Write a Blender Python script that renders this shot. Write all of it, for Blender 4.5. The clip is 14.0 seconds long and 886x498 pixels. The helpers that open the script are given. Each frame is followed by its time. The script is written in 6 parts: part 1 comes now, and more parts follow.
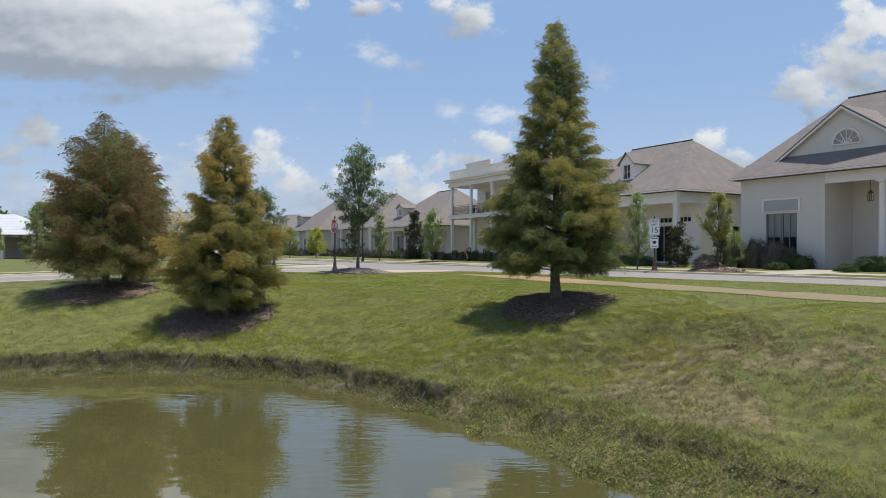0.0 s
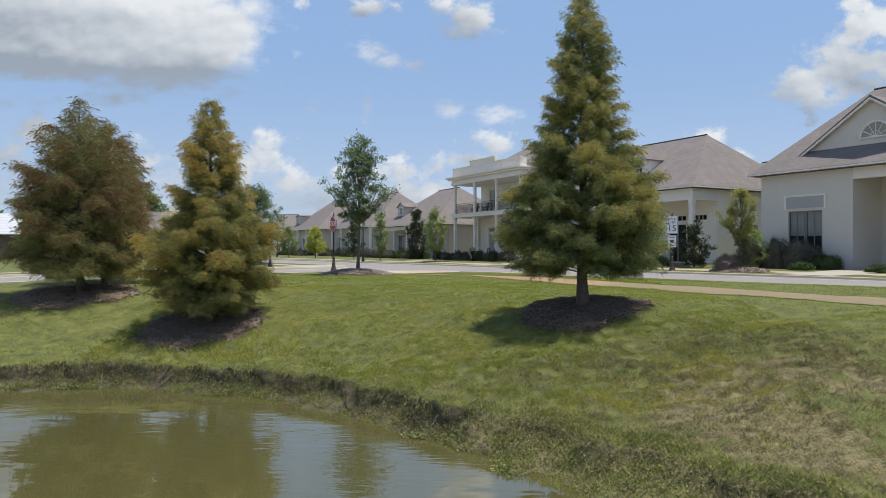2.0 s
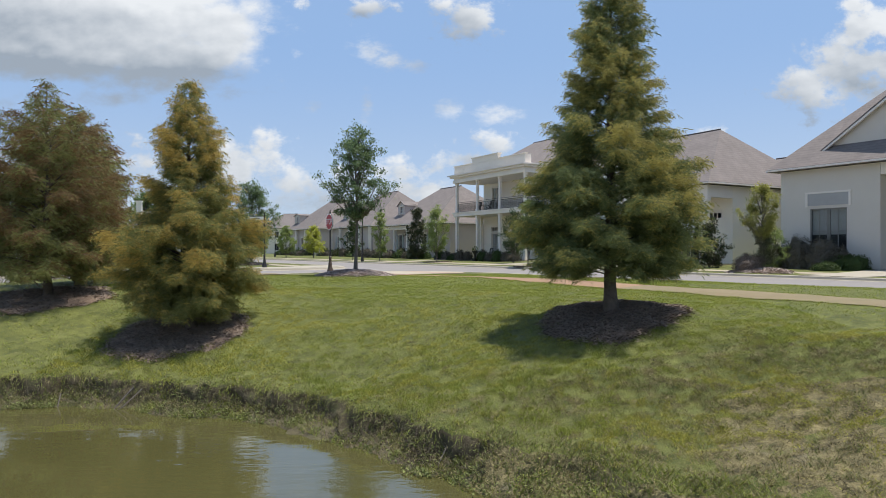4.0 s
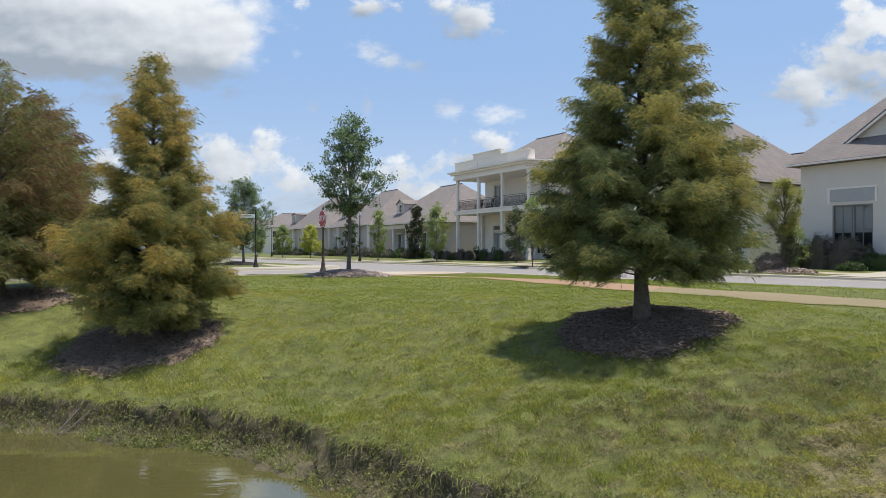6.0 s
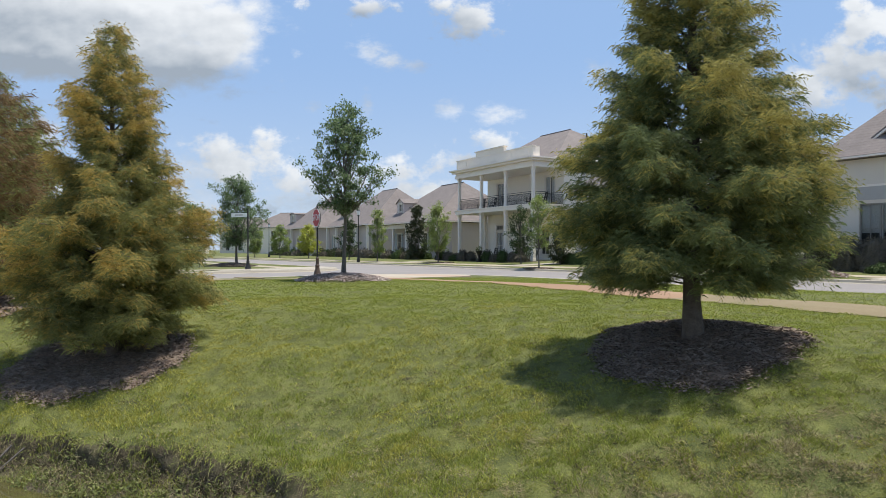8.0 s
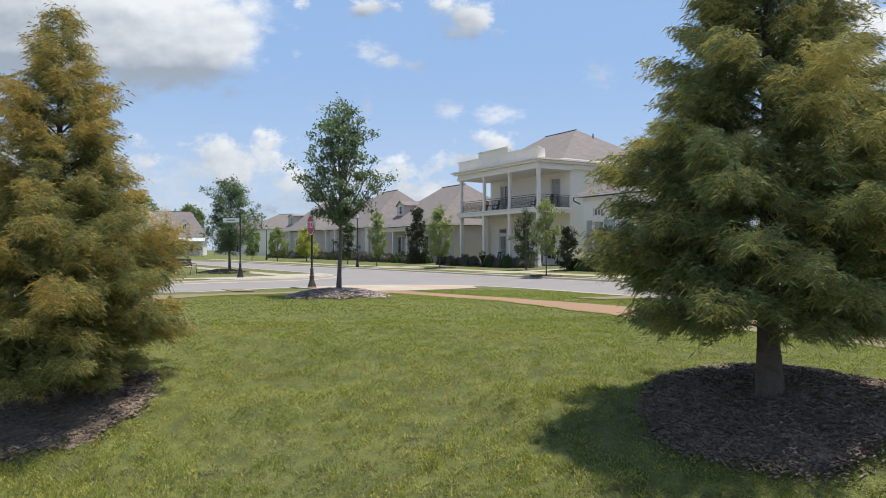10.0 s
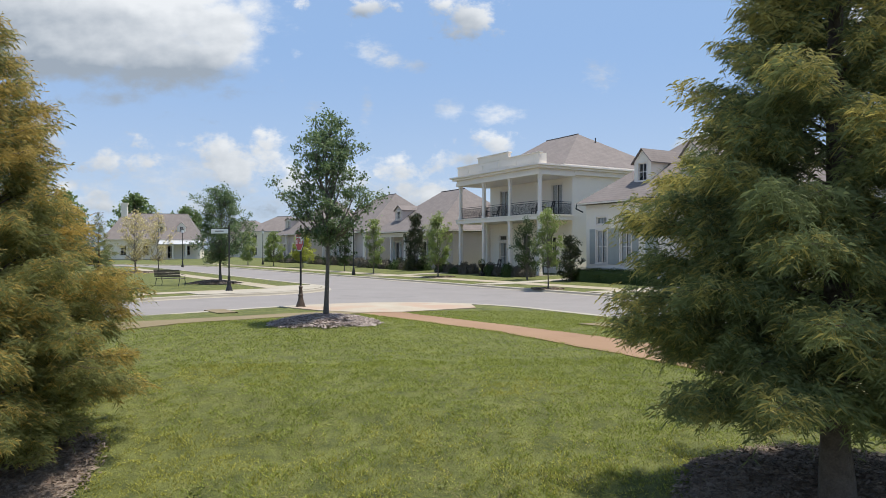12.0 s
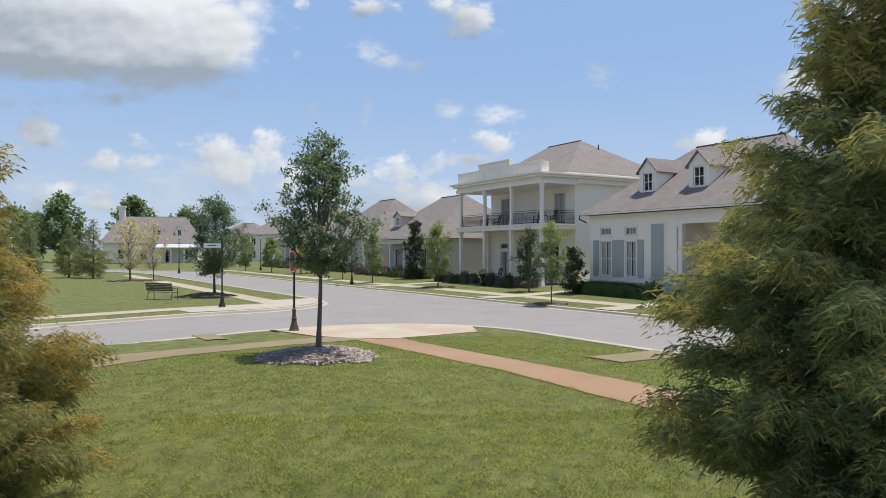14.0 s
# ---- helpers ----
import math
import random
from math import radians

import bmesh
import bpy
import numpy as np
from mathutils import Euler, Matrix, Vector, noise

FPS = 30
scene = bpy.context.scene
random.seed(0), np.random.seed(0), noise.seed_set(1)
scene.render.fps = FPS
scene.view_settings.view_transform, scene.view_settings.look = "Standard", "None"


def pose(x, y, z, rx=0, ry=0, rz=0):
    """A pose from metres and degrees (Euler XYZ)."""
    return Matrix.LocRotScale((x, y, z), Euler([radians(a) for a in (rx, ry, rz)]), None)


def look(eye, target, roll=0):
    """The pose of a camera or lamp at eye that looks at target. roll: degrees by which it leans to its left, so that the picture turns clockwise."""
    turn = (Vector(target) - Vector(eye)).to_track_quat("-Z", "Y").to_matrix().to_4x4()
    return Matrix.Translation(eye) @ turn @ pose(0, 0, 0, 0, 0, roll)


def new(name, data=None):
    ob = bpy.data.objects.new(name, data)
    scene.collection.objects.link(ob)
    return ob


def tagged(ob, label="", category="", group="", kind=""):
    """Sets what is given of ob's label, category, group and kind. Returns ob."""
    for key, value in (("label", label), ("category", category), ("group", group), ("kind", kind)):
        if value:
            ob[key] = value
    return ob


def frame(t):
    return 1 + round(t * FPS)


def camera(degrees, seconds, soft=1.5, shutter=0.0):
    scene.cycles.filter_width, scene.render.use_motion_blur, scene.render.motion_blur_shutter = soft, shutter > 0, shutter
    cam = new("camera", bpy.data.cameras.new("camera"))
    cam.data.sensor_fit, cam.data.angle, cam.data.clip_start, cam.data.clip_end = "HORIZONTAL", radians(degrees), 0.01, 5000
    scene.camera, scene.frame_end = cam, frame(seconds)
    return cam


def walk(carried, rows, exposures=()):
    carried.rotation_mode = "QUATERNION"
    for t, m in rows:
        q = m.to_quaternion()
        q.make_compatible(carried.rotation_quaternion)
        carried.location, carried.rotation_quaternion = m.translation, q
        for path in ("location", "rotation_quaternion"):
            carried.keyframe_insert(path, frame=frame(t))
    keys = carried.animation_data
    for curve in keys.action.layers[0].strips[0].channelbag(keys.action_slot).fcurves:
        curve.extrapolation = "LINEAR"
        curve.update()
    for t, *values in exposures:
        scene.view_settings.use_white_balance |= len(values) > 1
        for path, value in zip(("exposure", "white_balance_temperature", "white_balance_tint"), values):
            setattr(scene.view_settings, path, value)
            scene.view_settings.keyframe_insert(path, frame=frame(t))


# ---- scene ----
cam = camera(66.0, 14.0, soft=0.9)
PATH = [
    (0.0, 0.000, 0.000, 1.300), (0.5, -0.078, 0.564, 1.268), (1.0, -0.149, 1.104, 1.255), (1.5, -0.215, 1.626, 1.255),
    (2.0, -0.279, 2.137, 1.268), (2.5, -0.339, 2.644, 1.288), (3.0, -0.390, 3.152, 1.289), (3.5, -0.420, 3.659, 1.267),
    (4.0, -0.434, 4.160, 1.242), (4.5, -0.438, 4.667, 1.219), (5.0, -0.442, 5.186, 1.202), (5.5, -0.454, 5.721, 1.194),
    (6.0, -0.458, 6.266, 1.189), (6.5, -0.474, 6.782, 1.202), (7.0, -0.503, 7.278, 1.208), (7.5, -0.527, 7.792, 1.224),
    (8.0, -0.576, 8.327, 1.243), (8.5, -0.639, 8.871, 1.283), (9.0, -0.687, 9.387, 1.367), (9.5, -0.715, 9.865, 1.490),
    (10.0, -0.723, 10.309, 1.629), (10.5, -0.716, 10.730, 1.761), (11.0, -0.690, 11.136, 1.927), (11.5, -0.643, 11.510, 2.081),
    (12.0, -0.599, 11.838, 2.269), (12.5, -0.585, 12.173, 2.465), (13.0, -0.584, 12.478, 2.674), (13.5, -0.595, 12.739, 2.871),
    (14.0, -0.597, 12.958, 3.023),
]
walk(cam, [(t, pose(x, y, z, 90.095, 0, 0)) for t, x, y, z in PATH], [(0.0, 0.39), (3.0, 0.45), (7.0, 0.56), (10.5, 0.54), (14.0, 0.48)])

# ---- sky, clouds and sun ----
SUN_TO = Vector((0.26, 0.03, 1.0)).normalized()
world = bpy.data.worlds.new("sky")
scene.world = world
world.use_nodes = True
wt = world.node_tree
wt.nodes.clear()


def wmath(op, a, b=None, c=None):
    n = wt.nodes.new("ShaderNodeMath")
    n.operation = op
    for i, v in enumerate((a, b, c)):
        if v is None:
            continue
        if isinstance(v, (int, float)):
            n.inputs[i].default_value = v
        else:
            wt.links.new(v, n.inputs[i])
    return n.outputs[0]


sky = wt.nodes.new("ShaderNodeTexSky")
sky.sky_type = "NISHITA"
sky.sun_disc = False
sky.sun_elevation = math.asin(SUN_TO.z)
sky.sun_rotation = math.atan2(SUN_TO.x, SUN_TO.y)
sky.air_density, sky.dust_density, sky.ozone_density = 1.0, 0.6, 2.2

coord = wt.nodes.new("ShaderNodeTexCoord")
sep = wt.nodes.new("ShaderNodeSeparateXYZ")
wt.links.new(coord.outputs["Generated"], sep.inputs[0])
ahead = wmath("MAXIMUM", wmath("ABSOLUTE", sep.outputs[1]), 0.12)
cu = wmath("DIVIDE", sep.outputs[0], ahead)
cv = wmath("DIVIDE", sep.outputs[2], ahead)
plane = wt.nodes.new("ShaderNodeCombineXYZ")
wt.links.new(cu, plane.inputs[0])
wt.links.new(cv, plane.inputs[1])


def wnoise(scale, detail, rough, offset=(0, 0, 0), stretch=(1, 1.5, 1)):
    m = wt.nodes.new("ShaderNodeMapping")
    m.inputs["Location"].default_value = offset
    m.inputs["Scale"].default_value = stretch
    wt.links.new(plane.outputs[0], m.inputs[0])
    n = wt.nodes.new("ShaderNodeTexNoise")
    n.inputs["Scale"].default_value, n.inputs["Detail"].default_value, n.inputs["Roughness"].default_value = scale, detail, rough
    wt.links.new(m.outputs[0], n.inputs[0])
    return n.outputs[0]


# heaped clouds: centre across, centre up, half width, half height, weight
HEAPS = [
    (-0.595, 0.170, 0.044, 0.032, 0.92), (-0.64, 0.145, 0.035, 0.026, 0.8), (-0.262, 0.152, 0.034, 0.024, 0.95), (-0.318, 0.146, 0.046, 0.024, 1.0), (-0.30, 0.115, 0.09, 0.030, 0.86),
    (-0.46, 0.125, 0.07, 0.022, 0.84), (-0.21, 0.09, 0.06, 0.026, 0.84), (-0.44, 0.158, 0.03, 0.014, 0.7), (-0.55, 0.075, 0.10, 0.03, 0.75),
    (-0.008, 0.128, 0.032, 0.020, 0.80), (-0.07, 0.115, 0.036, 0.026, 0.86), (-0.055, 0.078, 0.08, 0.032, 0.86), (-0.14, 0.10, 0.05, 0.03, 0.7), (0.063, 0.158, 0.040, 0.021, 0.80), (0.04, 0.135, 0.036, 0.016, 0.6),
    (0.386, 0.156, 0.034, 0.026, 0.95), (0.42, 0.134, 0.042, 0.018, 0.85), (0.034, 0.342, 0.050, 0.036, 0.98), (-0.103, 0.356, 0.042, 0.013, 0.8), (-0.18, 0.366, 0.075, 0.012, 0.6),
    (0.20, 0.10, 0.10, 0.04, 0.55), (-0.36, 0.06, 0.16, 0.034, 0.6), (0.593, 0.272, 0.055, 0.048, 1.05), (0.626, 0.332, 0.042, 0.042, 1.05), (0.527, 0.240, 0.042, 0.029, 1.0),
    (0.55, 0.205, 0.055, 0.026, 0.7), (0.655, 0.26, 0.05, 0.05, 1.0),
]
# the broad bank with a grey belly
BANK = [(-0.53, 0.345, 0.20, 0.080, 1.5), (-0.33, 0.315, 0.060, 0.052, 1.3), (-0.38, 0.285, 0.08, 0.045, 1.25), (-0.56, 0.275, 0.14, 0.03, 1.1), (-0.29, 0.35, 0.06, 0.03, 0.75), (-0.57, 0.222, 0.16, 0.020, 0.62), (-0.31, 0.262, 0.045, 0.024, 0.72), (-0.42, 0.268, 0.12, 0.022, 0.95)]
# thin torn clouds, with soft edges
WISPS = [
    (-0.104, 0.296, 0.034, 0.018, 1.0), (-0.078, 0.278, 0.030, 0.014, 0.8), (-0.215, 0.285, 0.011, 0.009, 0.9), (-0.032, 0.267, 0.028, 0.014, 0.85), (-0.113, 0.205, 0.013, 0.028, 0.85),
    (-0.198, 0.207, 0.022, 0.010, 0.65), (0.006, 0.205, 0.034, 0.016, 0.95), (0.076, 0.198, 0.040, 0.017, 0.95), (0.235, 0.256, 0.030, 0.020, 0.85), (-0.36, 0.24, 0.14, 0.02, 0.7),
    (-0.13, 0.065, 0.18, 0.055, 0.95), (-0.38, 0.10, 0.16, 0.06, 0.85), (0.30, 0.06, 0.2, 0.04, 0.6), (-0.62, 0.10, 0.1, 0.05, 0.7), (-0.36, 0.19, 0.06, 0.016, 0.5), (-0.25, 0.32, 0.05, 0.04, 0.55),
]


def gathered(banks):
    """The largest weight of all banks at a point of the sky, and how far up its bank the point lies."""
    top = total = lit = None
    for cx, cz, rx, rz, weight in banks:
        dx = wmath("MULTIPLY", wmath("SUBTRACT", cu, cx), 1 / rx)
        dz = wmath("MULTIPLY", wmath("SUBTRACT", cv, cz), 1 / rz)
        r2 = wmath("ADD", wmath("MULTIPLY", dx, dx), wmath("MULTIPLY", dz, dz))
        blob = wmath("MULTIPLY", wmath("EXPONENT", wmath("MULTIPLY", r2, -0.62)), weight)
        slope = wmath("MULTIPLY", blob, wmath("ADD", wmath("MULTIPLY", dz, 0.75), wmath("MULTIPLY", dx, 0.35)))
        top = blob if top is None else wmath("MAXIMUM", top, blob)
        total = blob if total is None else wmath("ADD", total, blob)
        lit = slope if lit is None else wmath("ADD", lit, slope)
    return top, total, lit


def stepped(value, low, high):
    n = wt.nodes.new("ShaderNodeMapRange")
    n.interpolation_type = "SMOOTHSTEP"
    n.inputs["From Min"].default_value, n.inputs["From Max"].default_value = low, high
    wt.links.new(value, n.inputs[0])
    return n.outputs[0]


heap, heap_total, heap_lit = gathered(HEAPS)
bank_top, bank_total, bank_lit = gathered(BANK)
wisp, wisp_total, wisp_lit = gathered(WISPS)
billow = wnoise(9.5, 10.0, 0.55)
fine = wnoise(36.0, 7.0, 0.6, (3, 1, 0))
torn = wnoise(20.0, 9.0, 0.66, (7, 4, 0), (1, 1.9, 1))
soft_billow = wnoise(8.0, 5.0, 0.48)
lift = wnoise(8.0, 5.0, 0.48, (-0.008, -0.018, 0))
ragged = wmath("ADD", wmath("MULTIPLY", wmath("SUBTRACT", billow, 0.5), 1.45), wmath("MULTIPLY", wmath("SUBTRACT", fine, 0.5), 0.55))
lumpy = wmath("ADD", wmath("MULTIPLY", wmath("SUBTRACT", wnoise(21.0, 10.0, 0.60, (5, 2, 0), (1, 1.35, 1)), 0.5), 2.2), wmath("MULTIPLY", wmath("SUBTRACT", fine, 0.5), 0.35))
heap_cover = wmath("MULTIPLY", wmath("MAXIMUM", stepped(wmath("ADD", heap, lumpy), 0.40, 0.92), stepped(wmath("ADD", bank_top, ragged), 0.38, 0.95)), 0.96)
wisp_cover = wmath("MULTIPLY", stepped(wmath("ADD", wisp, wmath("MULTIPLY", wmath("SUBTRACT", torn, 0.5), 2.1)), 0.42, 1.35), 0.80)
cover = wmath("MAXIMUM", heap_cover, wisp_cover)
relief = wmath("MULTIPLY", wmath("SUBTRACT", soft_billow, lift), 2.3)
side_lit = wmath("DIVIDE", wmath("ADD", heap_lit, wmath("SUBTRACT", wmath("MULTIPLY", bank_lit, 1.7), wmath("MULTIPLY", bank_total, 0.14))), wmath("ADD", wmath("ADD", heap_total, bank_total), 0.05))
thick = wt.nodes.new("ShaderNodeMapRange")
thick.inputs["From Min"].default_value, thick.inputs["From Max"].default_value = -0.62, 0.50
wt.links.new(wmath("ADD", wmath("ADD", side_lit, relief), wmath("MULTIPLY", wisp_cover, 0.12)), thick.inputs[0])
cloud_colour = wt.nodes.new("ShaderNodeMix")
cloud_colour.data_type = "RGBA"
cloud_colour.inputs[6].default_value = (2.45, 2.85, 3.35, 1)
cloud_colour.inputs[7].default_value = (6.1, 6.3, 6.5, 1)
wt.links.new(thick.outputs[0], cloud_colour.inputs[0])
# humid summer air: the blue pales towards the horizon
haze = wt.nodes.new("ShaderNodeMix")
haze.data_type = "RGBA"
haze.inputs[6].default_value = (3.55, 4.4, 5.75, 1)
haze.inputs[7].default_value = (2.25, 3.5, 5.7, 1)
wt.links.new(stepped(sep.outputs[2], -0.02, 0.30), haze.inputs[0])
overhead = wt.nodes.new("ShaderNodeMapRange")
overhead.interpolation_type = "SMOOTHSTEP"
overhead.inputs["From Min"].default_value, overhead.inputs["From Max"].default_value = 0.30, 0.8
overhead.inputs["To Min"].default_value, overhead.inputs["To Max"].default_value = 0.85, 0.2
wt.links.new(sep.outputs[2], overhead.inputs[0])
air = wt.nodes.new("ShaderNodeMix")
air.data_type = "RGBA"
wt.links.new(overhead.outputs[0], air.inputs[0])
wt.links.new(sky.outputs[0], air.inputs[6])
wt.links.new(haze.outputs[2], air.inputs[7])
whole = wt.nodes.new("ShaderNodeMix")
whole.data_type = "RGBA"
wt.links.new(cover, whole.inputs[0])
wt.links.new(air.outputs[2], whole.inputs[6])
wt.links.new(cloud_colour.outputs[2], whole.inputs[7])
back = wt.nodes.new("ShaderNodeBackground")
back.inputs[1].default_value = 0.100
wt.links.new(whole.outputs[2], back.inputs[0])
wout = wt.nodes.new("ShaderNodeOutputWorld")
wt.links.new(back.outputs[0], wout.inputs[0])

sun = new("sun", bpy.data.lights.new("sun", "SUN"))
sun.data.energy, sun.data.angle, sun.data.color = 3.9, radians(0.55), (1.0, 0.95, 0.87)
sun.matrix_world = look((20, 20, 60), Vector((20, 20, 60)) - SUN_TO)


# ---- materials ----
def material(name, low, high, scale=6.0, rough=0.8, bump=0.25, fine_scale=60.0, metal=0.0, island=0.0, third=None, third_scale=0.7, third_at=0.55, bump_far=0.02, thin=0.0, rand=0.0, crisp=0.0):
    """Two-scale noise between two colours, an optional third colour in patches, and a bump."""
    m = bpy.data.materials.new(name)
    m.use_nodes = True
    nt = m.node_tree
    b = nt.nodes["Principled BSDF"]
    b.inputs["Roughness"].default_value, b.inputs["Metallic"].default_value = rough, metal
    if thin:
        b.inputs["Specular IOR Level"].default_value = 0.12
    tc = nt.nodes.new("ShaderNodeTexCoord")

    def tex(s, detail):
        n = nt.nodes.new("ShaderNodeTexNoise")
        n.inputs["Scale"].default_value, n.inputs["Detail"].default_value, n.inputs["Roughness"].default_value = s, detail, 0.62
        nt.links.new(tc.outputs["Object"], n.inputs[0])
        return n.outputs[0]

    def math_node(op, a, c):
        n = nt.nodes.new("ShaderNodeMath")
        n.operation = op
        for i, v in enumerate((a, c)):
            if isinstance(v, (int, float)):
                n.inputs[i].default_value = v
            else:
                nt.links.new(v, n.inputs[i])
        return n.outputs[0]

    coarse, fine_tex = tex(scale, 6), tex(fine_scale, 4)
    amount = math_node("ADD", math_node("MULTIPLY", coarse, 0.55), math_node("MULTIPLY", fine_tex, 0.45))
    if island:
        g = nt.nodes.new("ShaderNodeNewGeometry")
        amount = math_node("ADD", math_node("MULTIPLY", amount, 1 - island), math_node("MULTIPLY", g.outputs["Random Per Island"], island))
    if rand:
        g = nt.nodes.new("ShaderNodeObjectInfo")
        amount = math_node("ADD", math_node("MULTIPLY", amount, 1 - rand), math_node("MULTIPLY", g.outputs["Random"], rand))
    cr = nt.nodes.new("ShaderNodeValToRGB")
    cr.color_ramp.elements[0].color, cr.color_ramp.elements[1].color = (*low, 1), (*high, 1)
    cr.color_ramp.elements[0].position, cr.color_ramp.elements[1].position = 0.3 * (1 - island) + crisp, 0.7 + 0.3 * island - crisp
    nt.links.new(amount, cr.inputs[0])
    colour = cr.outputs[0]
    if third:
        mr = nt.nodes.new("ShaderNodeMapRange")
        mr.interpolation_type = "SMOOTHSTEP"
        mr.inputs["From Min"].default_value, mr.inputs["From Max"].default_value = third_at - 0.06, third_at + 0.12
        mixed = math_node("ADD", math_node("MULTIPLY", tex(third_scale, 5), 0.85), math_node("MULTIPLY", fine_tex, 0.15))
        nt.links.new(mixed, mr.inputs[0])
        mx = nt.nodes.new("ShaderNodeMix")
        mx.data_type = "RGBA"
        nt.links.new(mr.outputs[0], mx.inputs[0])
        nt.links.new(colour, mx.inputs[6])
        mx.inputs[7].default_value = (*third, 1)
        colour = mx.outputs[2]
    nt.links.new(colour, b.inputs["Base Color"])
    if bump:
        bn = nt.nodes.new("ShaderNodeBump")
        bn.inputs["Strength"].default_value, bn.inputs["Distance"].default_value = bump, bump_far
        nt.links.new(amount, bn.inputs["Height"])
        nt.links.new(bn.outputs[0], b.inputs["Normal"])
    if thin:
        # a leaf lets through about as much light as it throws back
        paler = nt.nodes.new("ShaderNodeVectorMath")
        paler.operation = "SCALE"
        paler.inputs[3].default_value = thin
        nt.links.new(colour, paler.inputs[0])
        tr = nt.nodes.new("ShaderNodeBsdfTranslucent")
        nt.links.new(paler.outputs[0], tr.inputs[0])
        both = nt.nodes.new("ShaderNodeAddShader")
        nt.links.new(b.outputs[0], both.inputs[0])
        nt.links.new(tr.outputs[0], both.inputs[1])
        nt.links.new(both.outputs[0], nt.nodes["Material Output"].inputs[0])
    return m


def banded(m, spacing, depth=0.5, distance=0.01):
    """Adds fine level courses (shingles, siding) to a material's bump and tone."""
    nt = m.node_tree
    b = nt.nodes["Principled BSDF"]
    tc = nt.nodes.new("ShaderNodeTexCoord")
    w = nt.nodes.new("ShaderNodeTexWave")
    w.wave_type, w.bands_direction, w.wave_profile = "BANDS", "Z", "SAW"
    w.inputs["Scale"].default_value = 0.314 / spacing
    w.inputs["Distortion"].default_value, w.inputs["Detail"].default_value = 0.25, 3
    nt.links.new(tc.outputs["Object"], w.inputs[0])
    bn = nt.nodes.new("ShaderNodeBump")
    bn.inputs["Strength"].default_value, bn.inputs["Distance"].default_value = depth, distance
    nt.links.new(w.outputs[1], bn.inputs["Height"])
    line = nt.nodes.new("ShaderNodeMapRange")
    line.inputs["From Min"].default_value, line.inputs["From Max"].default_value = 0.75, 1.0
    line.inputs["To Min"].default_value, line.inputs["To Max"].default_value = 1.0, 0.72
    nt.links.new(w.outputs[1], line.inputs[0])
    tone = nt.nodes.new("ShaderNodeVectorMath")
    tone.operation = "SCALE"
    nt.links.new(b.inputs["Base Color"].links[0].from_socket, tone.inputs[0])
    nt.links.new(line.outputs[0], tone.inputs[3])
    nt.links.new(tone.outputs[0], b.inputs["Base Color"])
    old = b.inputs["Normal"].links[0].from_socket
    nt.links.new(old, bn.inputs["Normal"])
    nt.links.new(bn.outputs[0], b.inputs["Normal"])
    return m


M_GRASS = material("lawn_soil", (0.045, 0.058, 0.011), (0.168, 0.178, 0.042), 3.0, 0.95, 1.0, 55, third=(0.118, 0.122, 0.036), third_scale=0.45, third_at=0.62, bump_far=0.05, crisp=0.08)
M_WORN = material("worn_turf", (0.050, 0.044, 0.016), (0.235, 0.195, 0.090), 5.5, 0.95, 1.0, 30, third=(0.190, 0.168, 0.108), third_scale=1.3, third_at=0.62, bump_far=0.06, crisp=0.10)
M_BLADE = material("grass_blade", (0.092, 0.116, 0.018), (0.222, 0.243, 0.050), 1.6, 0.7, 0, 30, island=0.5, third=(0.150, 0.162, 0.046), third_scale=0.45, third_at=0.63, thin=0.6)
M_LIME = material("yellow_green_blade", (0.135, 0.138, 0.026), (0.300, 0.282, 0.060), 1.6, 0.7, 0, 30, island=0.6, thin=0.6)
M_WEED = material("weed_leaf", (0.068, 0.086, 0.028), (0.185, 0.200, 0.070), 2, 0.6, 0, 30, island=0.6, thin=0.4)
M_DRY = material("dry_grass", (0.135, 0.117, 0.062), (0.325, 0.275, 0.150), 2, 0.85, 0, 30, island=0.6, thin=0.2)
M_ROOT = material("dark_root", (0.026, 0.020, 0.013), (0.150, 0.122, 0.075), 3, 0.9, 0, 30, island=0.75)
M_BANK = material("bank_mud", (0.032, 0.025, 0.014), (0.140, 0.112, 0.062), 9, 0.9, 0.9, 40, third=(0.105, 0.098, 0.042), third_scale=3.5, third_at=0.52, bump_far=0.05)
M_ASPHALT = material("asphalt", (0.200, 0.185, 0.176), (0.259, 0.238, 0.225), 0.5, 0.9, 0.3, 90, third=(0.178, 0.165, 0.159), third_scale=0.3, third_at=0.6)
M_CONCRETE = material("concrete", (0.29, 0.245, 0.172), (0.41, 0.355, 0.262), 0.8, 0.9, 0.25, 60)
M_STAINED = material("rust_stained_concrete", (0.33, 0.285, 0.215), (0.44, 0.385, 0.30), 0.8, 0.9, 0.25, 60, third=(0.38, 0.275, 0.200), third_scale=0.42, third_at=0.50)
M_KERB = material("kerb_concrete", (0.30, 0.265, 0.205), (0.42, 0.38, 0.31), 0.8, 0.9, 0.25, 60)
M_REDPATH = material("red_stained_path", (0.225, 0.130, 0.072), (0.320, 0.205, 0.122), 0.5, 0.9, 0.3, 50, third=(0.345, 0.240, 0.150), third_scale=0.35, third_at=0.6)
M_TANPATH = material("tan_concrete_path", (0.165, 0.130, 0.068), (0.245, 0.192, 0.106), 0.5, 0.9, 0.3, 50, third=(0.180, 0.155, 0.075), third_scale=0.4)
M_MULCH = material("mulch_bed", (0.115, 0.078, 0.055), (0.320, 0.222, 0.156), 14, 0.95, 1.0, 70, bump_far=0.05)
